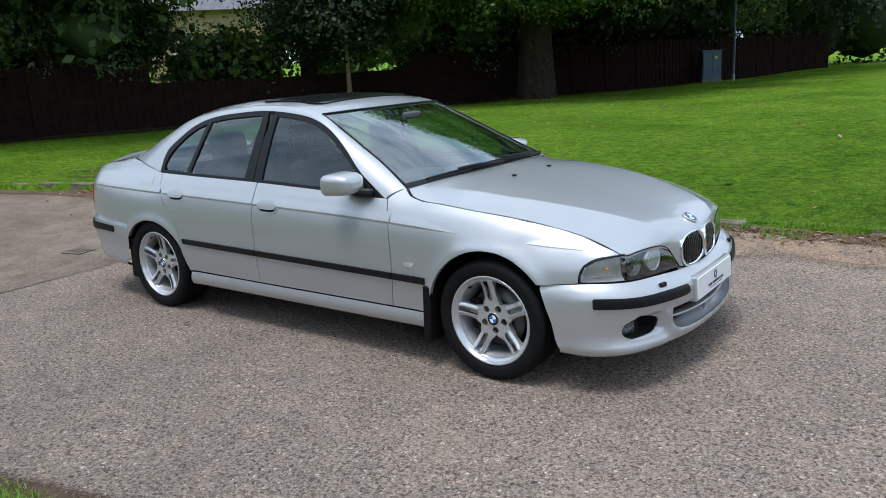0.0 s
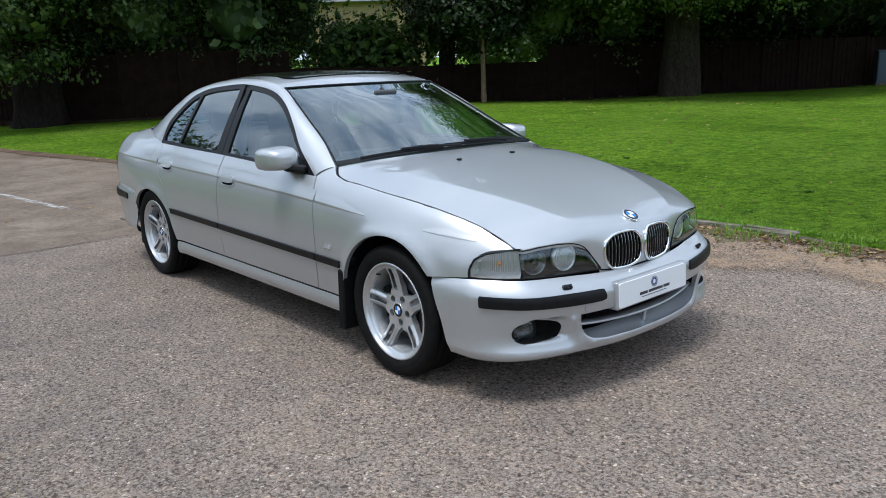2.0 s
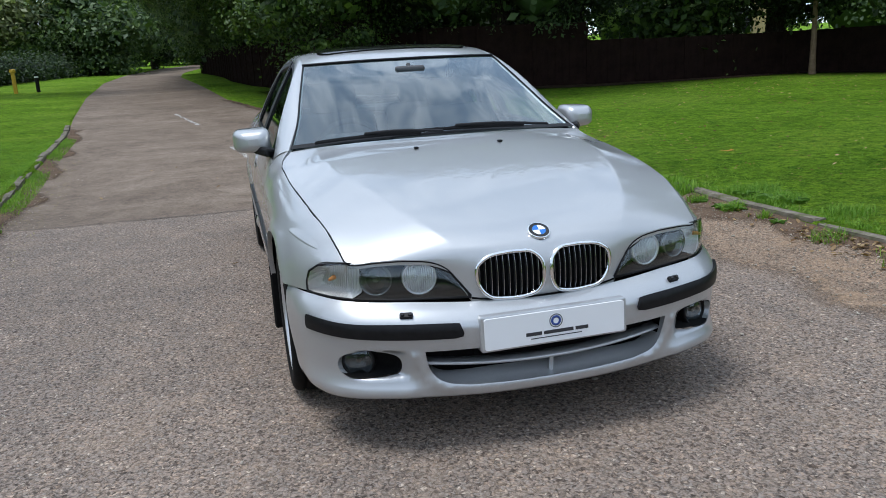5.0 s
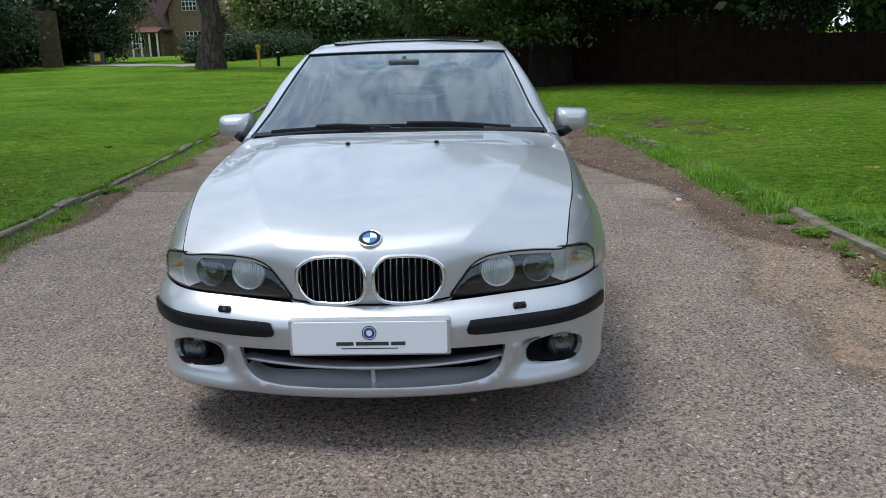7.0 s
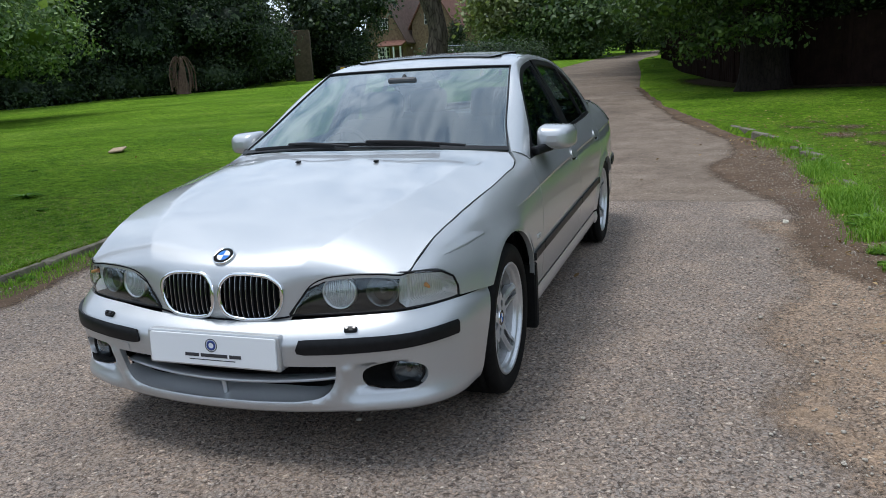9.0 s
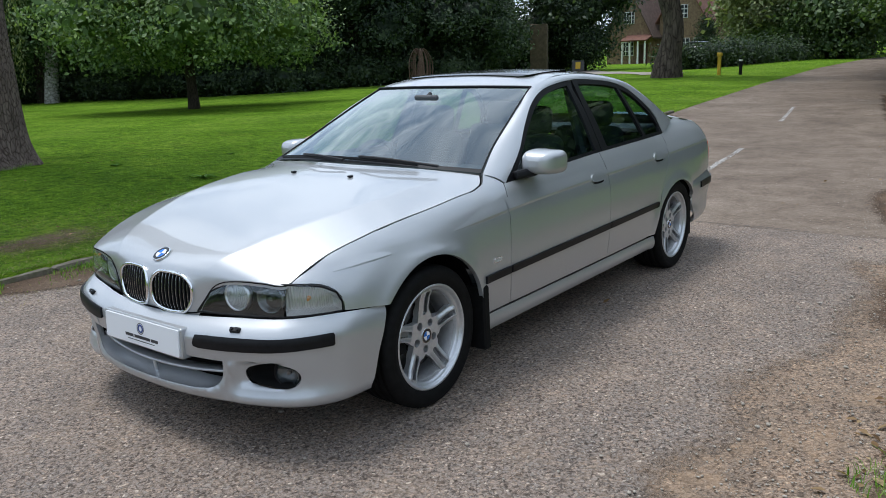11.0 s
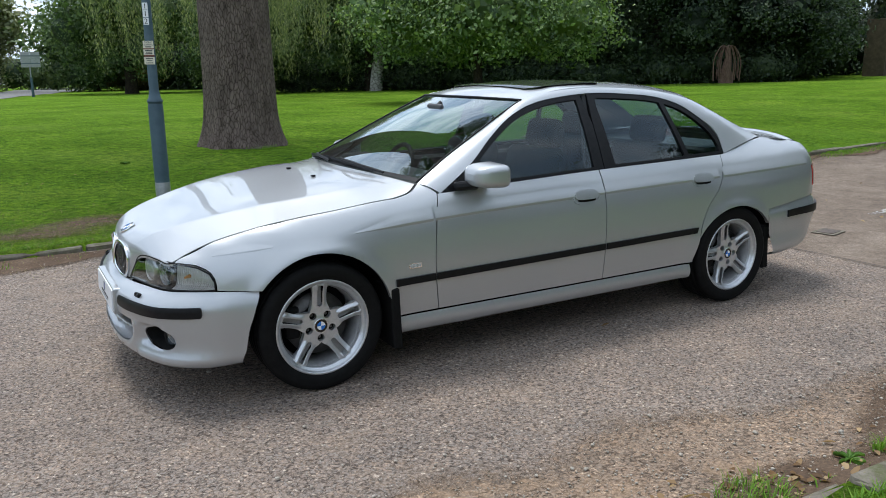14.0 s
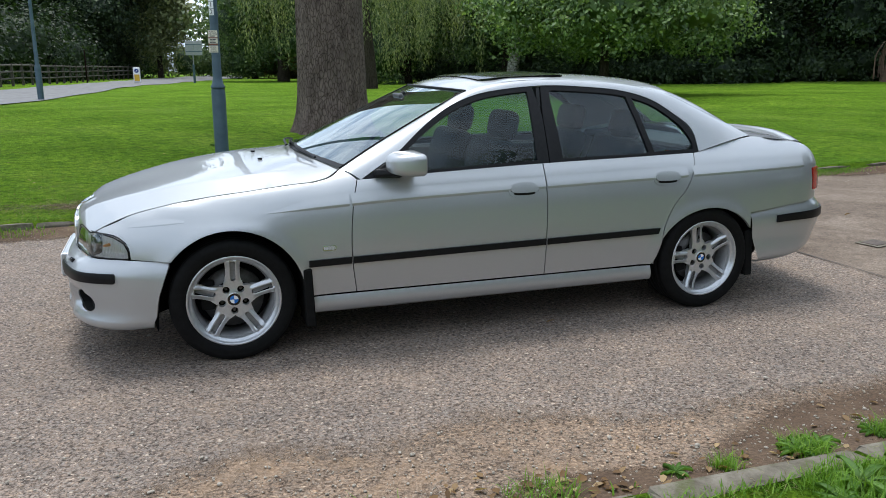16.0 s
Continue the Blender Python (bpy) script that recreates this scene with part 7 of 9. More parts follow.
def plant_woods():
    g = "trees along the wood's edge"
    for i, (x, y, r, h, leaf) in enumerate(((-27.5, -34.5, 4.4, 11, 1), (-33.5, -32.2, 4.0, 12, 1), (-40.5, -29.0, 4.0, 11, 1), (-24.5, -39, 4.4, 12, 2), (-21.0, -47, 5.0, 12, 2), (-15.0, -52, 5.0, 12, 2), (-27.5, -38, 5.0, 14, 2),
                                           (-52.5, -25.8, 3.2, 9, 1), (-36, -37, 5, 14, 2), (-29, -54, 6, 16, 2), (-8, -66, 6, 13, 2), (-16, -68, 6, 15, 2))):
        blob_tree("wood_tree", "dense dark evergreen tree at the wood's edge" if leaf == 1 else "leafy tree at the edge of the wood", x, y, r, h, 17000, 0.135, M_LEAF_EVER if leaf == 1 else M_LEAF_WOOD, 100 + i, group=g)
    g = "trees beyond the far road"
    for i, (x, y, r, h) in enumerate(((16, -92, 7, 15), (9, -90, 6, 16), (23, -86, 7, 15), (30, -78, 7, 14), (-12, -92, 5, 8), (38, -68, 8, 14), (12, -104, 9, 18), (-20, -88, 7, 14), (46, -60, 8, 14))):
        blob_tree("roadside_tree", "tall broadleaf tree beyond the far road", x, y, r, h, 12000, 0.22, M_LEAF_EVER if i % 2 else M_LEAF_DARK, 200 + i, group=g)


def plant_fence_side():
    g = "trees behind the fence"
    line = bend(FENCE_LINE, 120)
    tan = np.gradient(line, axis=0)
    tan /= np.linalg.norm(tan, axis=1)[:, None]
    rs = np.random.RandomState(77)
    for i, k in enumerate((4, 12, 20, 28, 36, 43, 49, 54, 59, 64, 68, 77, 84, 92, 100, 108, 116)):
        c, t = line[k], tan[k]
        n = np.array([t[1], -t[0]])
        at = c - n * rs.uniform(1.2, 2.0)
        q = lambda a, b: (n * a + t * b).tolist()
        s = rs.uniform(0.9, 1.1)
        far = c[0] < -40
        low = 1.25 if far else 0.0
        bl = [(*q(-0.8, 0), 5.2, 3.4, 3.4, 3.4), (*q(2.3, 0.4), 4.6 - low, 2.3 * s, 2.3 * s, 1.6), (*q(1.8, 2.6), 4.2 - low, 2.0, 2.0, 1.5 * s), (*q(2.2, -2.3), 4.7 - low, 2.2, 2.2 * s, 1.6), (*q(3.3, 1.2), 5.8, 2.4, 2.2, 1.6),
              (*q(0.9, 1.0), 2.7, 1.6, 1.6, 1.3), (*q(1.0, -1.6), 2.9, 1.5, 1.5, 1.3), (*q(1.0, 0), 7.6, 3.4, 3.4, 2.3), (*q(-1, 2), 7.0, 3.0, 3.0, 2.4), (*q(-0.8, -1.5), 9.6, 3.0, 3.0, 2.2), (*q(-0.8, 1.2), 11.0, 2.4, 2.4, 2.0)]
        bl.append((*q(4.4, -0.6), 5.4, 2.5, 2.5, 1.5))
        turn = math.degrees(math.atan2(c[1], c[0]))
        tall = turn < 119
        if 119 <= turn < 152 and not 66 < k < 80:
            bl += [(*q(-0.4, -0.3), 12.0, 3.0, 3.0, 2.2), (*q(0.2, 2.0), 12.8, 2.4, 2.4, 1.9), (*q(0.2, -2.4), 12.4, 2.4, 2.4, 1.9)]
        if tall and not 66 < k < 80:
            bl += [(*q(5.6, 1.6), 9.6, 3.2, 3.2, 2.2), (*q(5.0, -2.4), 11.2, 3.0, 3.0, 2.2)]
        if tall:
            bl += [(*q(-0.4, -0.3), 13.4, 3.2, 3.2, 2.6), (*q(-0.8, 1.6), 15.6, 3.0, 3.0, 2.6), (*q(0.4, -1.2), 17.8, 2.6, 2.6, 2.4), (*q(0.2, 2.4), 19.0 * s, 2.2, 2.2, 2.2)]
        if 66 < k < 80:
            bl = [(a * 0.6, b * 0.6, z, r * 0.62, r * 0.62, h) for a, b, z, r, _, h in bl[:1] + bl[5:7]] + bl[7:11] + bl[12:]
        leaf = M_LEAF_WOOD if k < 30 else M_LEAF if k < 46 else M_LEAF_DARK if i % 3 else M_LEAF_WOOD
        tree("boundary_tree", "dense dark tree overhanging the boundary fence", (float(at[0]), float(at[1])), (6.5, 0.26, 0.1, 0.1), bl, 14000 if not far else 9000, 0.082, leaf, M_BARK_DARK, 300 + i, core=0.70, group=g, cut=4.4)
    # the big tree on the grass before the fence
    tree("chestnut_tree", "large spreading tree with low boughs before the fence", (-10.15, 19.75), (8, 0.48, 0.1, 0.0),
         [(0, 0, 7.6, 5.0, 5.0, 3.2), (3.0, -2.6, 4.6, 2.6, 2.6, 1.5), (-2.6, -2.4, 4.5, 2.6, 2.6, 1.5), (4.2, 1.2, 4.6, 2.5, 2.5, 1.5), (-3.6, 1.5, 4.6, 2.5, 2.4, 1.6), (0.4, -3.8, 5.2, 2.5, 2.2, 1.5), (5.8, 3.2, 4.3, 2.4, 2.4, 1.4), (0, 3.6, 5.0, 2.8, 2.4, 1.6), (0.3, -0.5, 11.5, 4.6, 4.6, 3.2), (-0.5, 0.8, 15.0, 3.6, 3.6, 2.8), (1.2, -3.0, 3.5, 1.6, 1.4, 0.9), (2.6, -2.2, 3.3, 1.5, 1.4, 0.8), (-1.6, -3.2, 3.8, 1.5, 1.4, 0.9), (4.2, -1.4, 3.5, 1.6, 1.5, 0.9)],
         46000, 0.085, M_LEAF_BRIGHT, M_BARK_DARK, 41, limbs=(([(0.1, 0, 3.2), (1.8, -1.6, 4.3), (3.4, -2.8, 4.8)], [0.2, 0.13, 0.05]), ([(0.1, 0, 3.6), (-1.6, -1.4, 4.6), (-3.0, -2.6, 4.9)], [0.18, 0.12, 0.05])), core=0.55, cut=4.2)
    # the old trunk before the fence, its bark darkened for shade, its sprays hanging low
    at = (-18.9, 2.85)
    t = thing("old_tree", "old tree before the fence, trunk darkened for shade, with low hanging sprays", "tree", pose(at[0], at[1], float(land(*at)) - 0.03))
    part_mesh("trunk", flare_trunk(at, 5.0, 0.60, M_BARK_SHADED), None, t)
    for pts, rad in (([(0.2, -0.1, 3.0), (0.9, -0.7, 3.3), (1.6, -0.9, 2.6), (1.8, -1.2, 1.9)], [0.16, 0.09, 0.04, 0.01]), ([(0.1, -0.2, 3.6), (0.5, -1.4, 3.6), (1.2, -2.2, 2.8)], [0.14, 0.08, 0.02])):
        part_mesh("limb", limb_mesh([(pts, rad)], M_BARK_DARK, 10, "limb"), None, t)
    v, f = cloud([(1.6, -1.8, 1.25, 0.45, 0.45, 0.32), (1.7, -1.1, 1.6, 0.75, 0.7, 0.42), (1.9, -0.1, 1.7, 0.65, 0.6, 0.42), (1.6, -0.6, 2.7, 1.4, 1.3, 0.75), (1.3, -2.3, 2.6, 1.3, 1.3, 0.75), (0.4, -1.6, 4.4, 2.3, 2.3, 1.3), (1.2, 0.8, 3.6, 1.4, 1.3, 0.8), (-0.4, 0.6, 6.3, 2.8, 2.8, 1.8)], 15000, 0.085, 47, core=0.4)
    part_mesh("crown", mesh_np("crown", v, f, M_LEAF), None, t)
    # the young staked tree
    t = tree("staked_tree", "young tree with a dark rounded head and pale stem", (-14.75, 15.4), (2.6, 0.075, 0.0, 0.0), [(0, 0, 3.0, 1.5, 1.5, 1.05), (0.6, 0.5, 3.9, 1.3, 1.3, 1.0), (-0.7, -0.3, 3.7, 1.3, 1.3, 1.0), (0, 0, 4.8, 1.2, 1.2, 1.0)], 14000, 0.11, M_LEAF_DARK, speckled("pale_bark", (0.16, 0.10, 0.06), (0.26, 0.18, 0.11), 10.0, 0.9), 43, core=0.6)


plant_near()
plant_woods()
plant_fence_side()

# ---- fence ----
def build_fence():
    c = bend(FENCE_LINE, 52)
    rnd = random.Random(8)
    fence = thing("fence", "tall brown close-boarded boundary fence with vertical boards, darkened for tree shade", "fence", kind="structure")
    post_me = bpy.data.meshes.new("post")
    bm = bmesh.new()
    box(bm, (0.10, 0.10, 2.0), (0, 0, 0.95), 0.01)
    bm.to_mesh(post_me), bm.free()
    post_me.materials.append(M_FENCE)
    for i, (a, b) in enumerate(zip(c, c[1:])):
        d = Vector((b - a).tolist())
        L = d.length
        mid = (a + b) / 2
        low = -16.9 < mid[0] < -13.5 and mid[1] > 9.0
        z = float(land(*mid))
        h = (1.28 if low else 1.78) + rnd.uniform(-0.03, 0.03)
        bm = bmesh.new()
        n = int(L / 0.105)
        for k in range(n):
            box(bm, (0.118, 0.016, h + rnd.uniform(-0.01, 0.01)), (-L / 2 + (k + 0.5) * L / n, 0.008 if k % 2 else -0.008, h / 2), 0.0, Euler((0, rnd.uniform(-0.006, 0.006), 0)))
        for zz in (0.35, h - 0.3):
            box(bm, (L, 0.05, 0.08), (0, 0.045, zz))
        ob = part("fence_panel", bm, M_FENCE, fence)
        ob.matrix_basis = pose(mid[0], mid[1], z - 0.02, 0, 0, math.degrees(math.atan2(d.y, d.x)))
        p = new("post", post_me)
        p.parent = fence
        p.matrix_basis = pose(a[0], a[1], float(land(*a)) - 0.1, 0, 0, math.degrees(math.atan2(d.y, d.x)))
        p.scale = (1, 1, h / 1.78)


def bar(parent, w, h, at, m, name="bar", t=0.004):
    return part(name, box(bmesh.new(), (w, t, h), at), m, parent)


M_POST = speckled("post_paint", (0.050, 0.088, 0.118), (0.080, 0.130, 0.160), 5.0, 0.55, 0.1)
M_GALV = speckled("galvanised", (0.28, 0.29, 0.30), (0.40, 0.41, 0.42), 12.0, 0.5, 0.6)
M_CREAM = speckled("cream_sign", (0.62, 0.58, 0.46), (0.74, 0.70, 0.58), 30.0, 0.6)
M_BROWNBAR = mat("sign_brown", (0.20, 0.07, 0.045), 0.6)
M_DARKBAR = mat("sign_dark", (0.05, 0.05, 0.05), 0.6)
M_YELLOW = speckled("yellow_paint", (0.55, 0.33, 0.02), (0.72, 0.46, 0.04), 20.0, 0.6)


def words(parent, text, size, at):
    """Raised lettering on a plate that faces +y."""
    c = bpy.data.curves.new("lettering", "FONT")
    c.body, c.size, c.align_x, c.extrude = text, size, "CENTER", 0.0006
    tmp = bpy.data.objects.new("lettering_curve", c)
    me = bpy.data.meshes.new_from_object(tmp)
    bpy.data.objects.remove(tmp)
    ob = part_mesh("lettering", me, None, parent)
    ob.data.materials.clear()
    ob.data.materials.append(M_DARKBAR)
    ob.matrix_basis = pose(at[0], at[1], at[2], 90, 0, 180)
    return ob


def build_lamp_post():
    x, y = 1.115, -4.66
    z = float(land(x, y))
    p = thing("lamp_post", "blue-grey steel lamp post with small notices on the lawn", "lamp post", pose(x, y, z))
    v, f = lathe([(0.0780, -0.1), (0.0780, 0.22), (0.0776, 0.23), (0.0776, 1.00), (0.074, 1.04), (0.0705, 1.055), (0.082, 1.06), (0.082, 1.075), (0.062, 1.11), (0.050, 1.18), (0.0455, 2.0), (0.040, 4.0), (0.034, 6.0)], 32)
    part_mesh("column", mesh_np("column", v[:, [0, 2, 1]], f, M_POST, True), None, p)
    v, f = lathe([(0.0790, -0.05), (0.0790, 0.20), (0.0775, 0.205)], 32)
    part_mesh("foot_sleeve", mesh_np("foot_sleeve", v[:, [0, 2, 1]], f, M_GALV, True), None, p, "bare grey foot")
    ang = 118
    door = part("access_door", box(bmesh.new(), (0.085, 0.012, 0.52), (0, 0.076, 0.66), 0.006, None, 2), M_POST, p)
    door.matrix_basis = pose(0, 0, 0, 0, 0, ang + 60)
    for z0, hh, m in ((1.655, 0.075, M_CREAM), (1.612, 0.011, M_BROWNBAR), (1.578, 0.055, M_CREAM), (1.541, 0.016, M_BROWNBAR), (1.490, 0.075, M_CREAM)):
        ob = bar(p, 0.108, hh, (0, 0.052, z0), m, "notice", 0.006)
        ob.matrix_basis = pose(0, 0, 0, 0, 0, -28)
        if z0 > 1.65:
            words(ob, "PUBLIC", 0.026, (0, 0.0556, z0 + 0.014))
            words(ob, "LIGHTING", 0.023, (0, 0.0556, z0 - 0.009))
            bar(ob, 0.06, 0.010, (0, 0.0565, z0 - 0.024), M_DARKBAR)
        elif m is M_CREAM:
            for k in range(3):
                bar(ob, 0.07 - 0.012 * (k % 2), 0.008, (0, 0.0565, z0 + 0.022 - 0.022 * k if hh > 0.06 else z0 + 0.016 - 0.016 * k), M_DARKBAR)
    for k, ch in enumerate("112"):
        ob = bar(p, 0.055, 0.07, (0, 0.048, 2.04 - 0.075 * k), M_PLATE, "number_tile", 0.004)
        ob.matrix_basis = pose(0, 0, 0, 0, 0, -28)
        words(ob, ch, 0.075, (0, 0.0506, 2.015 - 0.075 * k))
    bm = bmesh.new()
    box(bm, (0.22, 0.62, 0.10), (0, 0.35, 6.02), 0.04, None, 2)
    part("lantern", bm, M_GALV, p)


def build_far_posts():
    # second lamp post, road sign, lit bollard, thin pole
    x, y = 5.9, -26.2
    p = thing("lamp_post", "slim grey lamp post beside the far road", "lamp post", pose(x, y, float(land(x, y))))
    v, f = lathe([(0.105, -0.1), (0.105, 1.10), (0.082, 1.20), (0.068, 1.26), (0.058, 3), (0.045, 8)], 20)
    part_mesh("column", mesh_np("column", v[:, [0, 2, 1]], f[:, ::-1], M_POST, True), None, p)
    part("lantern", box(bmesh.new(), (0.22, 0.62, 0.10), (0, -0.3, 8.02), 0.04, None, 2), M_GALV, p)
    x, y = -0.3, -58.6
    s = thing("road_sign", "back of a grey rectangular road sign on a post", "sign", pose(x, y, float(land(x, y))))
    part("post", rod(bmesh.new(), (0, 0, 1.2), (0, 0, 2.9), 0.045, n=10), M_GALV, s)
    part("foot", rod(bmesh.new(), (0, 0, -0.1), (0, 0, 1.35), 0.09, n=12), M_POST, s)
    for k in (-1, 1):
        part("board", box(bmesh.new(), (0.60, 0.03, 1.05), (-0.08 + 0.305 * k, 0.06, 2.55), 0.01), M_GALV, s)
    for z in (2.3, 2.8):
        part("clip", box(bmesh.new(), (1.15, 0.03, 0.05), (-0.08, 0.09, z), 0.005), M_POST, s)
    x, y = 3.8, -59.6
    b = thing("traffic_bollard", "yellow and white lit traffic bollard by the far road", "bollard", pose(x, y, float(land(x, y)) + 0.1))
    part("body", box(bmesh.new(), (0.50, 0.25, 1.10), (0, 0, 0.52), 0.06, None, 2), M_PLATE, b)
    part("face", box(bmesh.new(), (0.36, 0.02, 0.48), (0, 0.13, 0.32), 0.008), M_YELLOW, b)
    v, f = lathe([(0.001, 0), (0.15, 0.0)], 20)
    disc = part_mesh("disc", mesh_np("disc", v, f, M_NAVY), None, b)
    disc.matrix_basis = pose(0, 0.131, 0.83)
    bm = bmesh.new()
    box(bm, (0.16, 0.004, 0.04), (0, 0.003, 0), 0.0, Euler((0, 0.8, 0)))
    part("arrow", bm, M_PLATE, disc)
    x, y = 7.3, -60.0
    p = thing("pole", "thin dark pole beyond the far road", "pole", pose(x, y, float(land(x, y))))
    part("shaft", rod(bmesh.new(), (0, 0, -0.1), (0, 0, 2.4), 0.05, n=8), M_FENCE, p)


CROSS_NEAR = fn([-3, -13, -21, -31.4, -50.8, -58.9, -94.7, -140], [9.0, 7.3, 6.3, 5.0, 3.3, 0.8, -7.0, -13.0])
CROSS_FAR = fn([-3, -10, -25, -38, -50, -76.7, -109, -140], [16.5, 14.5, 12.2, 10.4, 8.4, 5.0, -0.8, -6.0])


def build_far_road():
    ys = np.concatenate([np.linspace(-2.2, -40, 60), np.linspace(-41, -140, 60)])
    s = np.linspace(0, 1, 9)
    near, far = CROSS_NEAR(ys), CROSS_FAR(ys)
    xx = near[:, None] * (1 - s) + far[:, None] * s
    yy = np.repeat(ys[:, None], 9, 1)
    zz = land(xx, yy) + 0.03 + 0.02 * np.sin(s * math.pi)
    tagged(new("cross_road", grid_mesh("cross_road", np.stack([xx, yy, zz], -1), M_FARROAD)), "pale grey road passing beyond the lawn", "road", kind="structure")
    f = thing("rail_fence", "dark timber post and rail fence beyond the far road", "fence")
    rows = [(float(CROSS_FAR(y)) + 2.2, y) for y in np.linspace(-24, -92, 35)]
    for (x0, y0), (x1, y1) in zip(rows, rows[1:]):
        z0, z1 = float(land(x0, y0)), float(land(x1, y1))
        part("post", box(bmesh.new(), (0.14, 0.14, 1.4), (x0, y0, z0 + 0.65)), M_RAIL, f)
        for h in (0.45, 0.85, 1.25):
            part("rail", rod(bmesh.new(), (x0, y0, z0 + h), (x1, y1, z1 + h), 0.055, n=6), M_RAIL, f)


M_FARROAD = speckled("grey_asphalt", (0.15, 0.148, 0.146), (0.25, 0.247, 0.245), 2.5, 0.9, spec=0.2)
M_RAIL = speckled("weathered_rail", (0.05, 0.042, 0.036), (0.11, 0.095, 0.08), 5.0, 0.9)


def build_cabinet():
    z = float(land(-7.2, 28.7))
    c = thing("utility_cabinet", "blue-grey metal utility cabinet beside the fence", "cabinet", pose(-7.2, 28.7, z - 0.02, 0, 0, 38))
    part("plinth", box(bmesh.new(), (0.82, 0.46, 0.14), (0, 0, 0.06), 0.01), M_KERB, c)
    m = speckled("cabinet_paint", (0.045, 0.075, 0.11), (0.065, 0.10, 0.135), 3.0, 0.5)
    part("body", box(bmesh.new(), (0.76, 0.42, 1.12), (0, 0, 0.68), 0.012, None, 2), m, c)
    part("lid", box(bmesh.new(), (0.82, 0.48, 0.06), (0, 0, 1.26), 0.015, None, 2), m, c)
    for s in (-1, 1):
        part("door", box(bmesh.new(), (0.345, 0.02, 0.98), (0.18 * s, -0.215, 0.68), 0.006), m, c)
    bar(c, 0.09, 0.10, (0.16, -0.229, 1.0), M_YELLOW, "warning_label")
    p = thing("pole", "slim grey pole with a pale foot beside the cabinet", "pole", pose(-6.62, 29.9, float(land(-6.62, 29.9))))
    part("shaft", rod(bmesh.new(), (0, 0, -0.1), (0, 0, 6), 0.055, 0.045, 12), M_POST, p)
    part("foot", rod(bmesh.new(), (0, 0, -0.1), (0, 0, 0.28), 0.062, n=12), M_GALV, p)
    bm = bmesh.new()
    bmesh.ops.create_icosphere(bm, subdivisions=3, radius=0.5)
    for v in bm.verts:
        v.co = Vector((v.co.x * 1.5, v.co.y, v.co.z * 0.75)) * (1 + 0.18 * noise.noise(v.co * 3))
    s = part("boulder", bm, M_KERB, None, "", True)
    s.matrix_basis = pose(0.9, 37.0, float(land(0.9, 37)) + 0.12)
    tagged(s, "pale rough boulder lying on the grass", "boulder")


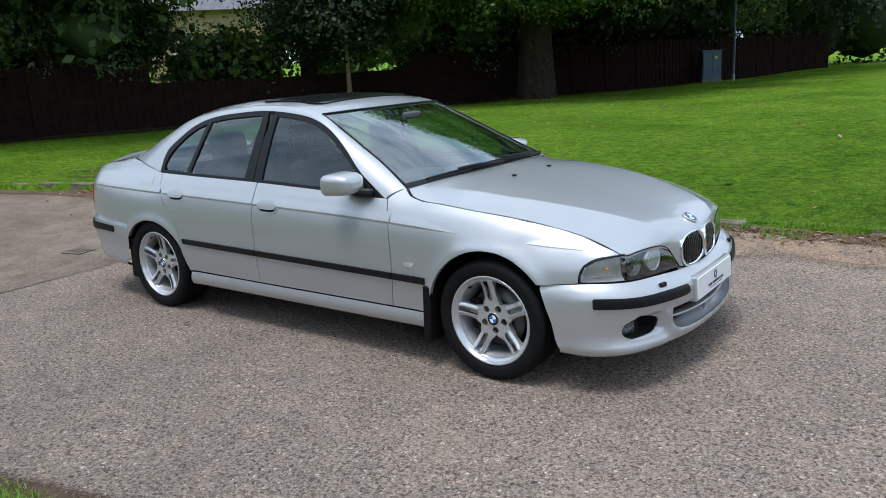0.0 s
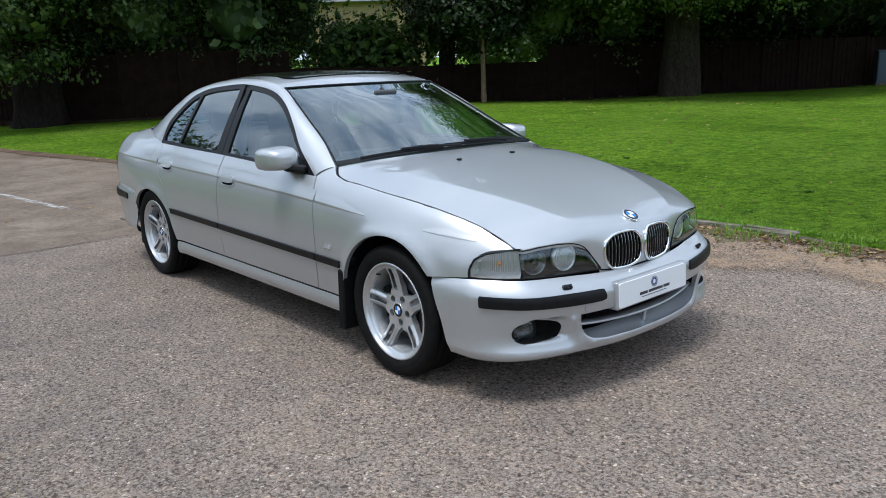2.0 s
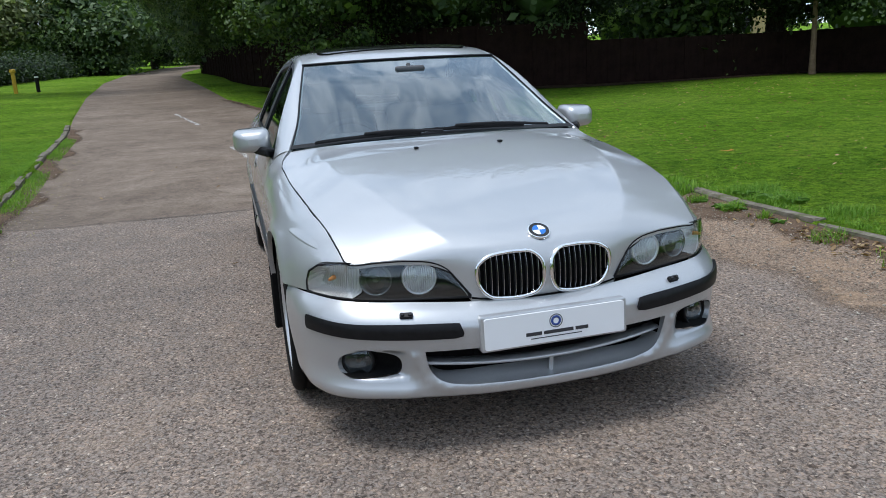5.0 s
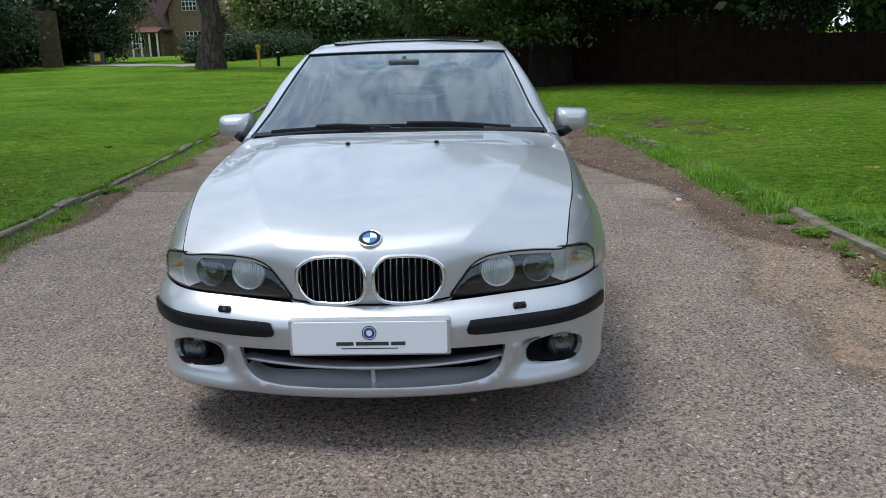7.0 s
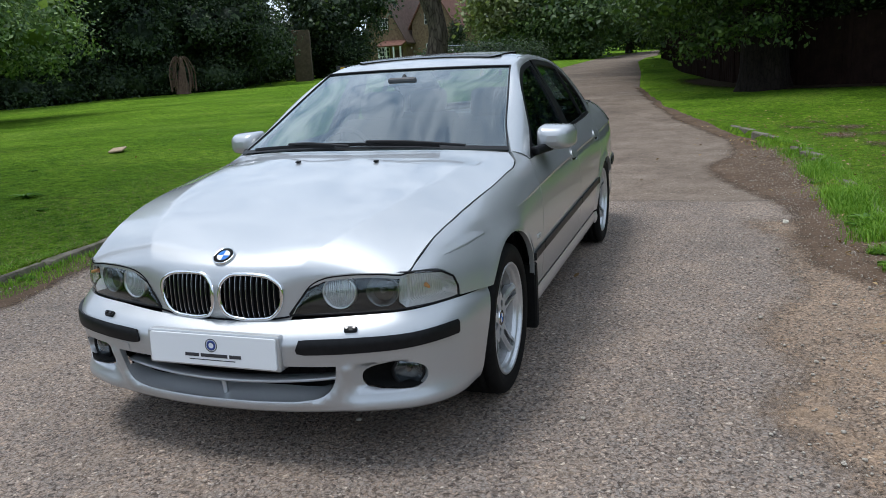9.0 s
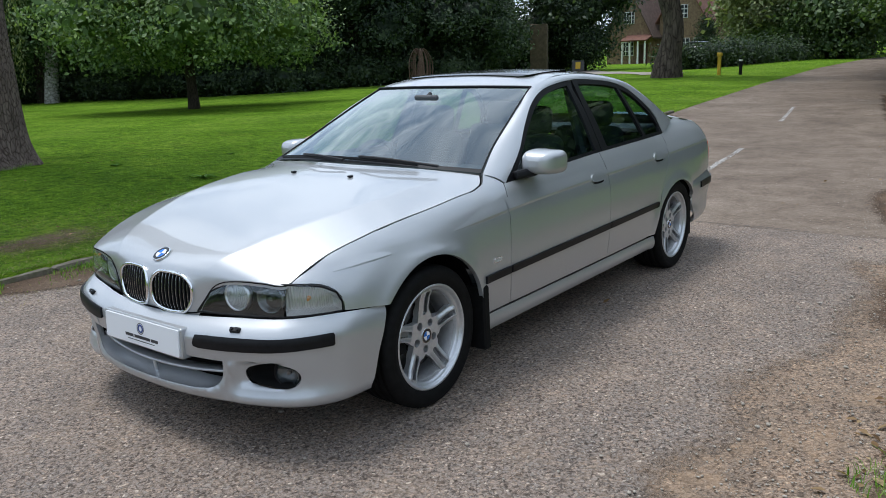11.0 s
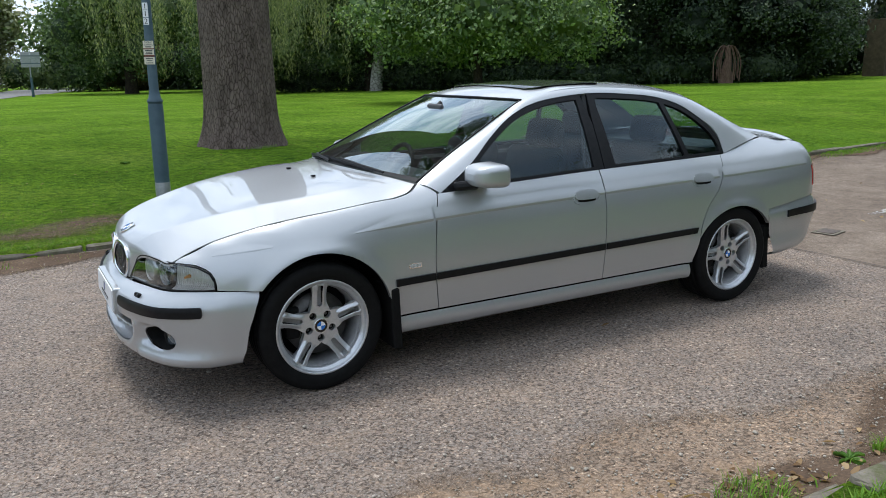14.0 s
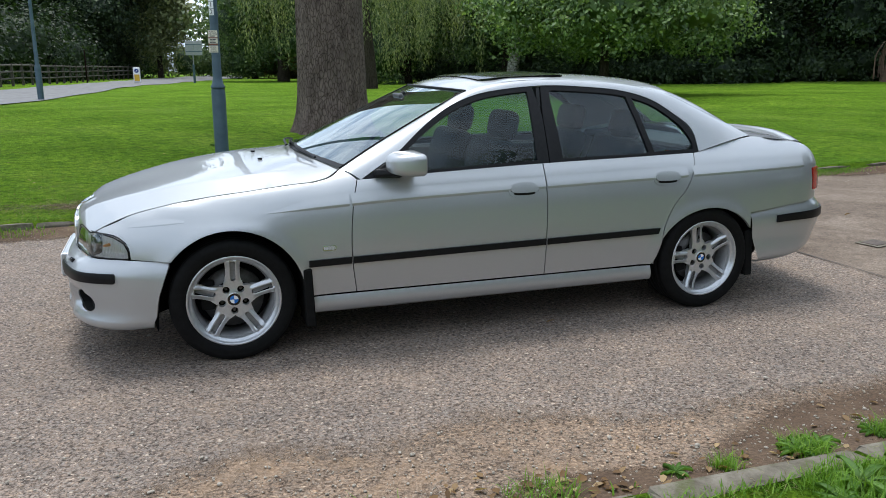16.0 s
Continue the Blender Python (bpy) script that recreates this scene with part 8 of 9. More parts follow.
def build_house():
    """The cottage behind the dying tree, seen between the trees."""
    brick = speckled("cottage_brick", (0.11, 0.066, 0.042), (0.27, 0.190, 0.110), 4.5, 0.9, relief=0.01)
    tile = speckled("clay_tile", (0.10, 0.045, 0.032), (0.20, 0.088, 0.058), 3.0, 0.9, relief=0.02)
    white = mat("window_white", (0.75, 0.75, 0.73), 0.5)
    dark = mat("window_dark", (0.03, 0.035, 0.04), 0.15)
    x0, y0 = -76.5, -28.3
    z = float(land(x0, y0))
    h = thing("cottage", "old yellow-brick cottage with steep clay-tiled roofs", "house", pose(x0, y0, z - 0.2, 0, 0, -6))

    def gable(y0_, y1_, zlow, ztop, xf, xb, over=0.35):
        """A ridge roof along x between y0_ and y1_, with a thickness."""
        bm = bmesh.new()
        ym = (y0_ + y1_) / 2
        k = over * (ztop - zlow) / (ym - y0_)
        line = [(y0_ - over, zlow - k), (ym, ztop), (y1_ + over, zlow - k), (y1_ + over, zlow - k - 0.16), (ym, ztop - 0.2), (y0_ - over, zlow - k - 0.16)]
        vs = [[bm.verts.new((x, y, z_)) for y, z_ in line] for x in (xf, xb)]
        for i in range(6):
            j = (i + 1) % 6
            bm.faces.new((vs[0][i], vs[0][j], vs[1][j], vs[1][i]))
        bm.faces.new((vs[0][0], vs[0][1], vs[0][4], vs[0][5])), bm.faces.new((vs[0][1], vs[0][2], vs[0][3], vs[0][4]))
        bmesh.ops.recalc_face_normals(bm, faces=bm.faces)
        return bm

    def wall(y0_, y1_, zlow, ztop, xf, xb):
        bm = bmesh.new()
        ym = (y0_ + y1_) / 2
        line = [(y0_, 0), (y1_, 0), (y1_, zlow), (ym, ztop - 0.1), (y0_, zlow)]
        vs = [[bm.verts.new((x, y, z_)) for y, z_ in line] for x in (xf, xb)]
        for i in range(5):
            j = (i + 1) % 5
            bm.faces.new((vs[0][i], vs[0][j], vs[1][j], vs[1][i]))
        bm.faces.new(vs[0]), bm.faces.new(vs[1][::-1])
        bmesh.ops.recalc_face_normals(bm, faces=bm.faces)
        return bm
    part("wall", wall(-1.0, 3.9, 4.8, 8.8, 0, -8), brick, h)
    part("roof", gable(-1.0, 3.9, 4.8, 8.8, 0.3, -8.2), tile, h, "orange-red clay tile roof")
    part("wall", wall(-6.2, -1.0, 3.4, 8.0, 1.6, -8), brick, h)
    part("roof", gable(-6.2, -1.0, 3.4, 8.0, 2.0, -8.2), speckled("old_tile", (0.06, 0.038, 0.030), (0.115, 0.075, 0.058), 3.0, 0.9, relief=0.02), h, "weathered brown tile roof")
    part("chimney", box(bmesh.new(), (0.9, 1.4, 3.0), (-3.5, -1.0, 8.8)), brick, h)
    porch = part("porch_roof", box(bmesh.new(), (1.7, 3.0, 0.14), (2.3, -2.3, 2.75), 0.02, Euler((0, 0.35, 0))), tile, h)
    for dy in (-1.3, -0.4, 0.5, 1.3):
        part("porch_post", box(bmesh.new(), (0.14, 0.14, 2.45), (2.95, -2.3 + dy, 1.25)), white, porch)
    part("door", box(bmesh.new(), (0.08, 0.95, 2.0), (1.62, -1.9, 1.1), 0.01), mat("door_dark", (0.06, 0.02, 0.015), 0.5), h)
    for wx, wy, wz, ww, hh in ((0.0, 1.5, 1.9, 1.7, 1.35), (0.0, 1.3, 5.2, 1.5, 1.3), (1.6, -3.6, 1.7, 1.2, 1.4), (1.6, -3.6, 4.8, 1.2, 1.2), (0.0, 3.2, 1.9, 0.8, 1.35)):
        w = part("window", box(bmesh.new(), (0.10, ww, hh), (wx + 0.03, wy, wz)), white, h)
        nx, nz = (4, 3) if ww > 1 else (2, 3)
        for i in range(nx):
            for j in range(nz):
                part("pane", box(bmesh.new(), (0.03, ww / nx - 0.09, hh / nz - 0.08), (wx + 0.085, wy - ww / 2 + (i + 0.5) * ww / nx, wz - hh / 2 + (j + 0.5) * hh / nz)), dark, w)
    v, f = cloud([(0.5, 4.2, 1.6, 0.8, 0.8, 1.8), (0.4, 4.3, 3.4, 0.7, 0.7, 1.2)], 5000, 0.12, 52, core=0.8)
    part_mesh("creeper", mesh_np("creeper", v, f, M_LEAF_DARK), None, h, "dark creeper on the corner of the wall")
    # dying tree with a stripped trunk
    deadwood = bark("stripped_bark", (0.035, 0.028, 0.023), (0.15, 0.12, 0.098), 7.0, 0.22, 0.05)
    t = thing("dying_tree", "leaning old tree with a half-stripped trunk", "tree", pose(-35.4, -12.4, float(land(-35.4, -12.4))))
    part_mesh("trunk", limb_mesh([([(0, 0, -0.2), (0.0, 0.05, 0.6), (-0.1, 0.25, 2.4), (0.1, -0.1, 4.2), (0.2, -0.5, 6)], [0.85, 0.55, 0.47, 0.54, 0.36])], deadwood, 24), None, t)
    for pts in ([(0, 0, 3.8), (0.2, 1.4, 5.4), (0.4, 2.6, 7)], [(0, -0.2, 4.4), (0, -1.5, 5.6), (0.2, -2.6, 7.4)]):
        part_mesh("limb", limb_mesh([(pts, [0.35, 0.2, 0.1])], deadwood, 10, "limb"), None, t)
    v, f = cloud([(0.3, 2.4, 9, 2.6, 2.6, 2), (0.2, -2.4, 9, 2.6, 2.6, 2)], 4000, 0.2, 51, core=0)
    part_mesh("crown", mesh_np("crown", v, f, M_LEAF), None, t)
    # wooden posts by the drive
    p = thing("marker_post", "short yellow wooden post on the verge", "post", pose(-38.0, -10.6, float(land(-38, -10.6))))
    part("shaft", box(bmesh.new(), (0.16, 0.16, 1.15), (0, 0, 0.55), 0.02), M_YELLOW, p)
    part("cap", box(bmesh.new(), (0.24, 0.24, 0.18), (0, 0, 1.05), 0.03), M_YELLOW, p)
    p = thing("marker_post", "short black bollard on the verge", "post", pose(-39.0, -9.8, float(land(-39, -9.8))))
    part("shaft", rod(bmesh.new(), (0, 0, -0.1), (0, 0, 0.85), 0.09, n=12), M_TRIM, p)
    part("band", rod(bmesh.new(), (0, 0, 0.70), (0, 0, 0.78), 0.094, n=12), M_PLATE, p)
    # hedges
    for a, b, hh in (((-51.5, -15.1), (-66, -13.2), 1.8), ((-47.8, -17.0), (-49.4, -16.0), 1.3)):
        n = 6
        w = 1.3 if hh > 1.5 else 0.7
        bl = [(a[0] + (b[0] - a[0]) * i / n, a[1] + (b[1] - a[1]) * i / n, hh * 0.5, w, w * 0.9, hh * 0.55) for i in range(n + 1)]
        v, f = cloud(bl, 9000, 0.13, 61 + int(-a[0]), core=0.86, lump=0.06)
        v[:, 2] += float(land(*a))
        o = thing("hedge", "clipped dark green garden hedge beside the drive", "hedge")
        part_mesh("foliage", mesh_np("foliage", v, f, M_LEAF_EVER), None, o)
        part_mesh("stems", limb_mesh([([(a[0], a[1], float(land(*a))), ((a[0] + b[0]) / 2, (a[1] + b[1]) / 2, float(land(*a)) + 0.3), (b[0], b[1], float(land(*b)) + 0.2)], [0.2, 0.2, 0.2])], M_BARK_DARK, 8, "stems"), None, o)
    # small notice, dead uprooted plant, garden wall
    n = thing("notice_board", "small leaning yellow and black notice by the path", "sign", pose(-49.0, -24.4, float(land(-49, -24.4)), 0, -12, 20))
    part("board", box(bmesh.new(), (0.05, 0.9, 0.75), (0, 0, 0.5), 0.01), M_DARKBAR, n)
    part("panel", box(bmesh.new(), (0.02, 0.36, 0.5), (0.035, 0, 0.52), 0.006), M_YELLOW, n)
    r = thing("dead_shrub", "dead brown arching shrub at the wood's edge", "shrub", pose(-34.6, -27.7, float(land(-34.6, -27.7))))
    rs = random.Random(9)
    brown = speckled("dead_twigs", (0.10, 0.06, 0.042), (0.22, 0.14, 0.10), 9.0, 0.95)
    for i in range(26):
        a = rs.uniform(0, 6.28)
        q = rs.uniform(0.3, 0.95)
        part_mesh("twig", limb_mesh([([(0, 0, 1.2), (0.4 * q * math.cos(a), 0.4 * q * math.sin(a), 2.15), (q * math.cos(a), q * math.sin(a), 1.5), (q * 1.05 * math.cos(a), q * 1.05 * math.sin(a), rs.uniform(0.1, 0.5))], [0.035, 0.025, 0.03, 0.05])], brown, 6, "twig"), None, r)
    part_mesh("stump", limb_mesh([([(0, 0, -0.1), (0, 0, 0.8), (0, 0, 1.4)], [0.45, 0.3, 0.12])], brown, 12, "stump"), None, r)
    w = thing("garden_wall", "yellow-brown brick end wall among the trees", "wall", pose(-46.5, -26.2, float(land(-46.5, -26.2)) - 0.1, 0, 0, 25))
    part("pier", box(bmesh.new(), (1.4, 1.2, 3.6), (0, 0, 1.8), 0.02), speckled("pier_brick", (0.06, 0.043, 0.028), (0.13, 0.097, 0.06), 4.0, 0.95, relief=0.01), w)
    # gravel path to the gate
    c = bend([(-33.5, -8.2), (-39, -13.5), (-46, -21.0), (-51, -25.5)], 24)
    g = np.stack([np.stack([c[:, 0] + s * 0.9, c[:, 1] - s * 0.9, land(c[:, 0] + s * 0.9, c[:, 1] - s * 0.9) + 0.03], -1) for s in (-1, 0, 1)], 1)
    tagged(new("path", grid_mesh("path", g[8:], speckled("path_gravel", (0.22, 0.19, 0.16), (0.36, 0.32, 0.28), 8.0, 0.95))), "pale gravel path across the lawn", "path", kind="structure")


def build_second_house():
    y_brick = speckled("yellow_brick", (0.34, 0.255, 0.125), (0.50, 0.40, 0.22), 1.6, 0.9, relief=0.01)
    slate = speckled("slate", (0.09, 0.095, 0.105), (0.17, 0.175, 0.185), 2.0, 0.7)
    h = thing("brick_house", "yellow-brick house with a grey slate roof behind the trees", "house", pose(-37.5, 27.5, float(land(-37.5, 27.5)), 0, 0, -36))
    part("wall", box(bmesh.new(), (8, 7, 5.2), (-4, 0, 2.6)), y_brick, h)
    bm = bmesh.new()
    vs = [bm.verts.new(p) for p in ((0.4, -4, 4.9), (0.4, 4, 4.9), (-8.4, 4, 4.9), (-8.4, -4, 4.9), (-3.2, -1, 7.6), (-3.2, 1, 7.6), (-4.8, 1, 7.6), (-4.8, -1, 7.6))]
    for f in ((0, 1, 5, 4), (1, 2, 6, 5), (2, 3, 7, 6), (3, 0, 4, 7), (4, 5, 6, 7), (0, 3, 2, 1)):
        bm.faces.new([vs[i] for i in f])
    part("roof", bm, slate, h)
    for y in (-2.0, 1.6):
        w = part("window", box(bmesh.new(), (0.1, 1.0, 1.5), (0.04, y, 1.7)), mat("frame_white", (0.78, 0.78, 0.76), 0.5), h)
        part("pane", box(bmesh.new(), (0.04, 0.4, 1.3), (0.085, y - 0.22, 1.7)), M_GLOSSBLACK, w)
        part("pane", box(bmesh.new(), (0.04, 0.4, 1.3), (0.085, y + 0.22, 1.7)), M_GLOSSBLACK, w)


def build_parked_car():
    """Seen far off by the cottage."""
    c = thing("estate_car", "silver-blue people carrier parked by the cottage hedge", "car", pose(-54.6, -17.5, float(land(-54.6, -17.5)), 0, 0, 200))
    m = mat("far_car_paint", (0.35, 0.39, 0.45), 0.3, 0.6)
    secs = []
    for x, w, z0, z1 in ((-2.1, 0.70, 0.45, 0.95), (-2.0, 0.84, 0.3, 1.10), (-1.0, 0.88, 0.28, 1.12), (1.0, 0.88, 0.28, 1.05), (1.8, 0.84, 0.3, 0.95), (2.1, 0.66, 0.4, 0.80)):
        secs.append([(x, -w, z0), (x, w, z0), (x, w, z1 - 0.08), (x, w - 0.08, z1), (x, -w + 0.08, z1), (x, -w, z1 - 0.08)])
    bm = bmesh.new()
    v, f = rings(secs)
    bv = [bm.verts.new(p) for p in v]
    for q in f:
        bm.faces.new([bv[i] for i in q])
    bm.faces.new(bv[:6][::-1]), bm.faces.new(bv[-6:])
    bmesh.ops.recalc_face_normals(bm, faces=bm.faces)
    part("body", bm, m, c)
    secs = [[(x, -w, z0), (x, w, z0), (x, w - 0.12, z1), (x, -w + 0.12, z1)] for x, w, z0, z1 in ((-1.95, 0.80, 1.08, 1.15), (-1.6, 0.82, 1.08, 1.66), (0.1, 0.82, 1.08, 1.70), (1.1, 0.80, 1.04, 1.10))]
    v, f = rings(secs)
    part_mesh("glasshouse", mesh_np("glasshouse", v, f, M_GLOSSBLACK), None, c)
    part("roof", box(bmesh.new(), (1.8, 1.36, 0.05), (-0.75, 0, 1.70), 0.02), m, c)
    for x in (-1.35, 1.35):
        for y in (-0.8, 0.8):
            part("wheel", rod(bmesh.new(), (x, y - 0.1, 0.33), (x, y + 0.1, 0.33), 0.33, n=20), M_RUBBER, c)
    for y in (-0.7, 0.7):
        part("tail_lamp", box(bmesh.new(), (0.06, 0.16, 0.3), (-2.05, y, 0.95), 0.02), M_RED, c)


build_fence()
build_lamp_post()
build_far_posts()
build_far_road()
build_cabinet()
build_house()
build_second_house()
build_parked_car()

# ---- belts of wood and undergrowth ----
def belt(name, label, line, h, r, n, size, leaf, seed, core=0.86):
    """A thick wall of leaves along a line, its top uneven."""
    rs = np.random.RandomState(seed)
    pts = np.array(line, float)
    L = np.sum(np.linalg.norm(np.diff(pts, axis=0), axis=1))
    c = bend(pts, max(3, int(L / (r * 0.9))))
    bl = []
    for x, y in c:
        z = float(land(x, y))
        hh = h * rs.uniform(0.75, 1.15)
        bl.append((x + rs.uniform(-0.3, 0.3) * r, y + rs.uniform(-0.3, 0.3) * r, z + hh * 0.42, r * rs.uniform(0.8, 1.1), r * rs.uniform(0.8, 1.1), hh * 0.58))
    v, f = cloud(bl, n, size, seed, core=core, lump=0.2)
    tagged(new(name, mesh_np(name, v, f, leaf)), label, "undergrowth", kind="stuff")


def plant_belts():
    belt("undergrowth", "dark undergrowth filling the wood's edge", [(-62, -33), (-52, -30), (-42, -30.5), (-37, -33), (-31, -36), (-27.5, -42), (-26, -54), (-22, -70), (-14, -90)], 6.5, 3.2, 60000, 0.16, M_LEAF_EVER, 401)
    belt("low_scrub", "low dark scrub under the wood's first trees", [(-40, -27.5), (-36.8, -29.5), (-33, -31.5), (-27.5, -33), (-24.5, -38.5), (-22.5, -46), (-17, -53)], 2.2, 1.7, 36000, 0.12, M_LEAF_EVER, 402)
    belt("wood_backdrop", "tall dark wood behind the first trees", [(-62, -42), (-48, -38), (-40, -42), (-36, -56), (-30, -74), (-24, -92), (-17, -101)], 17, 6, 22000, 0.34, M_LEAF_WOOD, 403)
    belt("wood_backdrop", "tall dark wood beyond the far road", [(9, -116), (22, -110), (40, -92), (60, -70)], 17, 6, 16000, 0.34, M_LEAF_WOOD, 411)
    belt("far_scrub", "low distant scrub across the lawn", [(-20, -99), (-10, -108), (0, -113), (12, -116)], 5.0, 3.0, 12000, 0.25, M_LEAF_WOOD, 412)
    belt("roadside_scrub", "dark scrub beyond the rail fence", [(21, -24), (17, -42), (14, -58), (11.5, -72), (9, -88), (5, -102)], 6.0, 2.8, 40000, 0.2, M_LEAF_DARK, 404)
    belt("garden_trees", "trees of the gardens behind the fence", [(-62, 5), (-48, 7), (-36, 8), (-27, 11.5)], 8.0, 3.0, 14000, 0.2, M_LEAF_DARK, 405)
    belt("garden_trees", "trees of the gardens behind the fence", [(-16.5, 22), (-14.5, 28), (-12, 36), (-9.5, 44), (-2, 50), (8, 55), (30, 56)], 9.0, 3.4, 22000, 0.2, M_LEAF_DARK, 406)
    belt("garden_trees", "trees of the gardens behind the houses", [(-58, 14), (-52, 22), (-46, 34), (-34, 42), (-22, 40), (-15, 34)], 11.0, 4.0, 16000, 0.26, M_LEAF_WOOD, 410)
    # Unseen belt behind the camera, added to close the horizon in reflections.
    belt("far_wood", "unseen trees added behind the camera to close the horizon", [(62, 40), (66, 10), (60, -25), (64, -60)], 10, 5, 20000, 0.4, M_LEAF_WOOD, 407)
    belt("far_wood", "distant trees where the road bends away", [(-106, -17), (-104, -10), (-100, 0), (-88, 6), (-72, 5)], 9, 4.5, 30000, 0.3, M_LEAF_WOOD, 408)
    belt("far_hedge", "distant dark hedge past the cottage", [(-92, -31), (-90, -24), (-86, -19.5)], 2.4, 1.5, 9000, 0.2, M_LEAF_WOOD, 409)
    g = "trees along the far road"
    for i, (x, y, r, h, leaf) in enumerate(((-70, -17.6, 2.6, 9, M_LEAF_WILLOW), (-68.5, -14.6, 2.2, 4.4, M_LEAF), (-72, -12.4, 3.2, 9.5, M_LEAF_WOOD), (-69, -10.6, 2.4, 5.0, M_LEAF_WOOD), (-78, -9.8, 3.6, 10, M_LEAF_WOOD), (-86, -7.6, 3.6, 10, M_LEAF_DARK), (-64, 0.2, 3.0, 8, M_LEAF_WOOD), (-57, -0.6, 2.4, 6, M_LEAF))):
        blob_tree("roadside_tree", "leafy tree where the road bends away" if leaf is not M_LEAF_WILLOW else "pale open-branched tree by the road", x, y, r, h, 6000, 0.2, leaf, 500 + i, group=g)
    # the ones past the crossing
    blob_tree("round_bush", "large rounded blue-green bush across the lawn", -7.4, -84.0, 3.6, 7.0, 12000, 0.2, M_LEAF_WOOD, 521)
    blob_tree("brown_bush", "bush with browning autumn leaves", -11.8, -86.5, 2.4, 5.0, 8000, 0.2, leafy("autumn_leaves", (0.06, 0.045, 0.016), (0.115, 0.085, 0.030), (0.17, 0.13, 0.05)), 522)
    blob_tree("pale_tree", "pale green feathery tree beyond the crossing", 2.3, -92.0, 3.0, 13, 12000, 0.2, M_LEAF_WILLOW, 523)
    blob_tree("bright_bush", "light green bush in the gap behind the fence", -18.6, 13.4, 1.3, 2.9, 6000, 0.11, M_LEAF, 524)


# ---- grass, leaves, stones, weeds ----
M_GRASS = leafy("grass_blades", (0.086, 0.192, 0.014), (0.143, 0.286, 0.024), (0.22, 0.355, 0.050), 0.75)
M_DRYGRASS = leafy("dry_grass", (0.16, 0.13, 0.06), (0.24, 0.20, 0.09), (0.33, 0.28, 0.14), 0.7)
M_DEADLEAF = leafy("dead_leaves", (0.085, 0.045, 0.020), (0.21, 0.120, 0.055), (0.46, 0.33, 0.19), 0.7)
M_PEBBLE = speckled("pebbles", (0.22, 0.19, 0.15), (0.52, 0.47, 0.40), 90.0, 0.85, spec=0.25)


def blades(x, y, z, h, seed, wide=0.10, lean=0.5, short=False):
    """One bent leaf of grass at each place; a short one is a single triangle."""
    rs = np.random.RandomState(seed)
    n = len(x)
    a = rs.uniform(0, 6.283, n)
    d = np.stack([np.cos(a), np.sin(a), np.zeros(n)], -1)
    s = np.stack([-np.sin(a), np.cos(a), np.zeros(n)], -1)
    w = (h * wide * rs.uniform(0.7, 1.3, n))[:, None]
    l = (h * lean * rs.uniform(0.2, 1.3, n))[:, None]
    p = np.stack([x, y, z - 0.008], -1)
    up = np.array([0, 0, 1.0])
    mid = p + d * l * 0.35 + up * (h * 0.62)[:, None]
    tip = p + d * l + up * (h * rs.uniform(0.75, 1.0, n))[:, None]
    if short:
        V = np.stack([p - s * w * 1.3, p + s * w * 1.3, tip], 1).reshape(-1, 3)
        return V, np.arange(3 * n).reshape(-1, 3)
    V = np.stack([p - s * w, p + s * w, mid + s * w * 0.8, mid - s * w * 0.8, tip], 1).reshape(-1, 3)
    i = np.arange(n)[:, None] * 5
    T = np.concatenate([i + [0, 1, 2], i + [0, 2, 3], i + [3, 2, 4]])
    return V, T


def patchy(x, y, k=1.0):
    return 0.5 + 0.25 * np.sin(1.9 * k * x + 1.3 * np.sin(1.1 * k * y)) + 0.25 * np.sin(2.7 * k * y + 1.7 * np.sin(0.9 * k * x + 2))


def WORN(x, y):
    """How bare the turf is: by the lamp post, and where feet cut the corner."""
    a = ROAD_R(x) - y
    b = y - ROAD_L(x)
    w = (0.30 + 0.40 * patchy(x, y, 2.1)) * np.exp(-((x - 1.6) / 2.6) ** 2) * np.exp(-((a - 0.75) / 0.55) ** 2) * (a > 0)
    return w + (0.16 + 0.50 * patchy(x, y, 2.9)) * np.exp(-((x + 7.8) / 3.3) ** 2) * np.exp(-((b - 1.2) / 1.0) ** 2) * (b > 0)


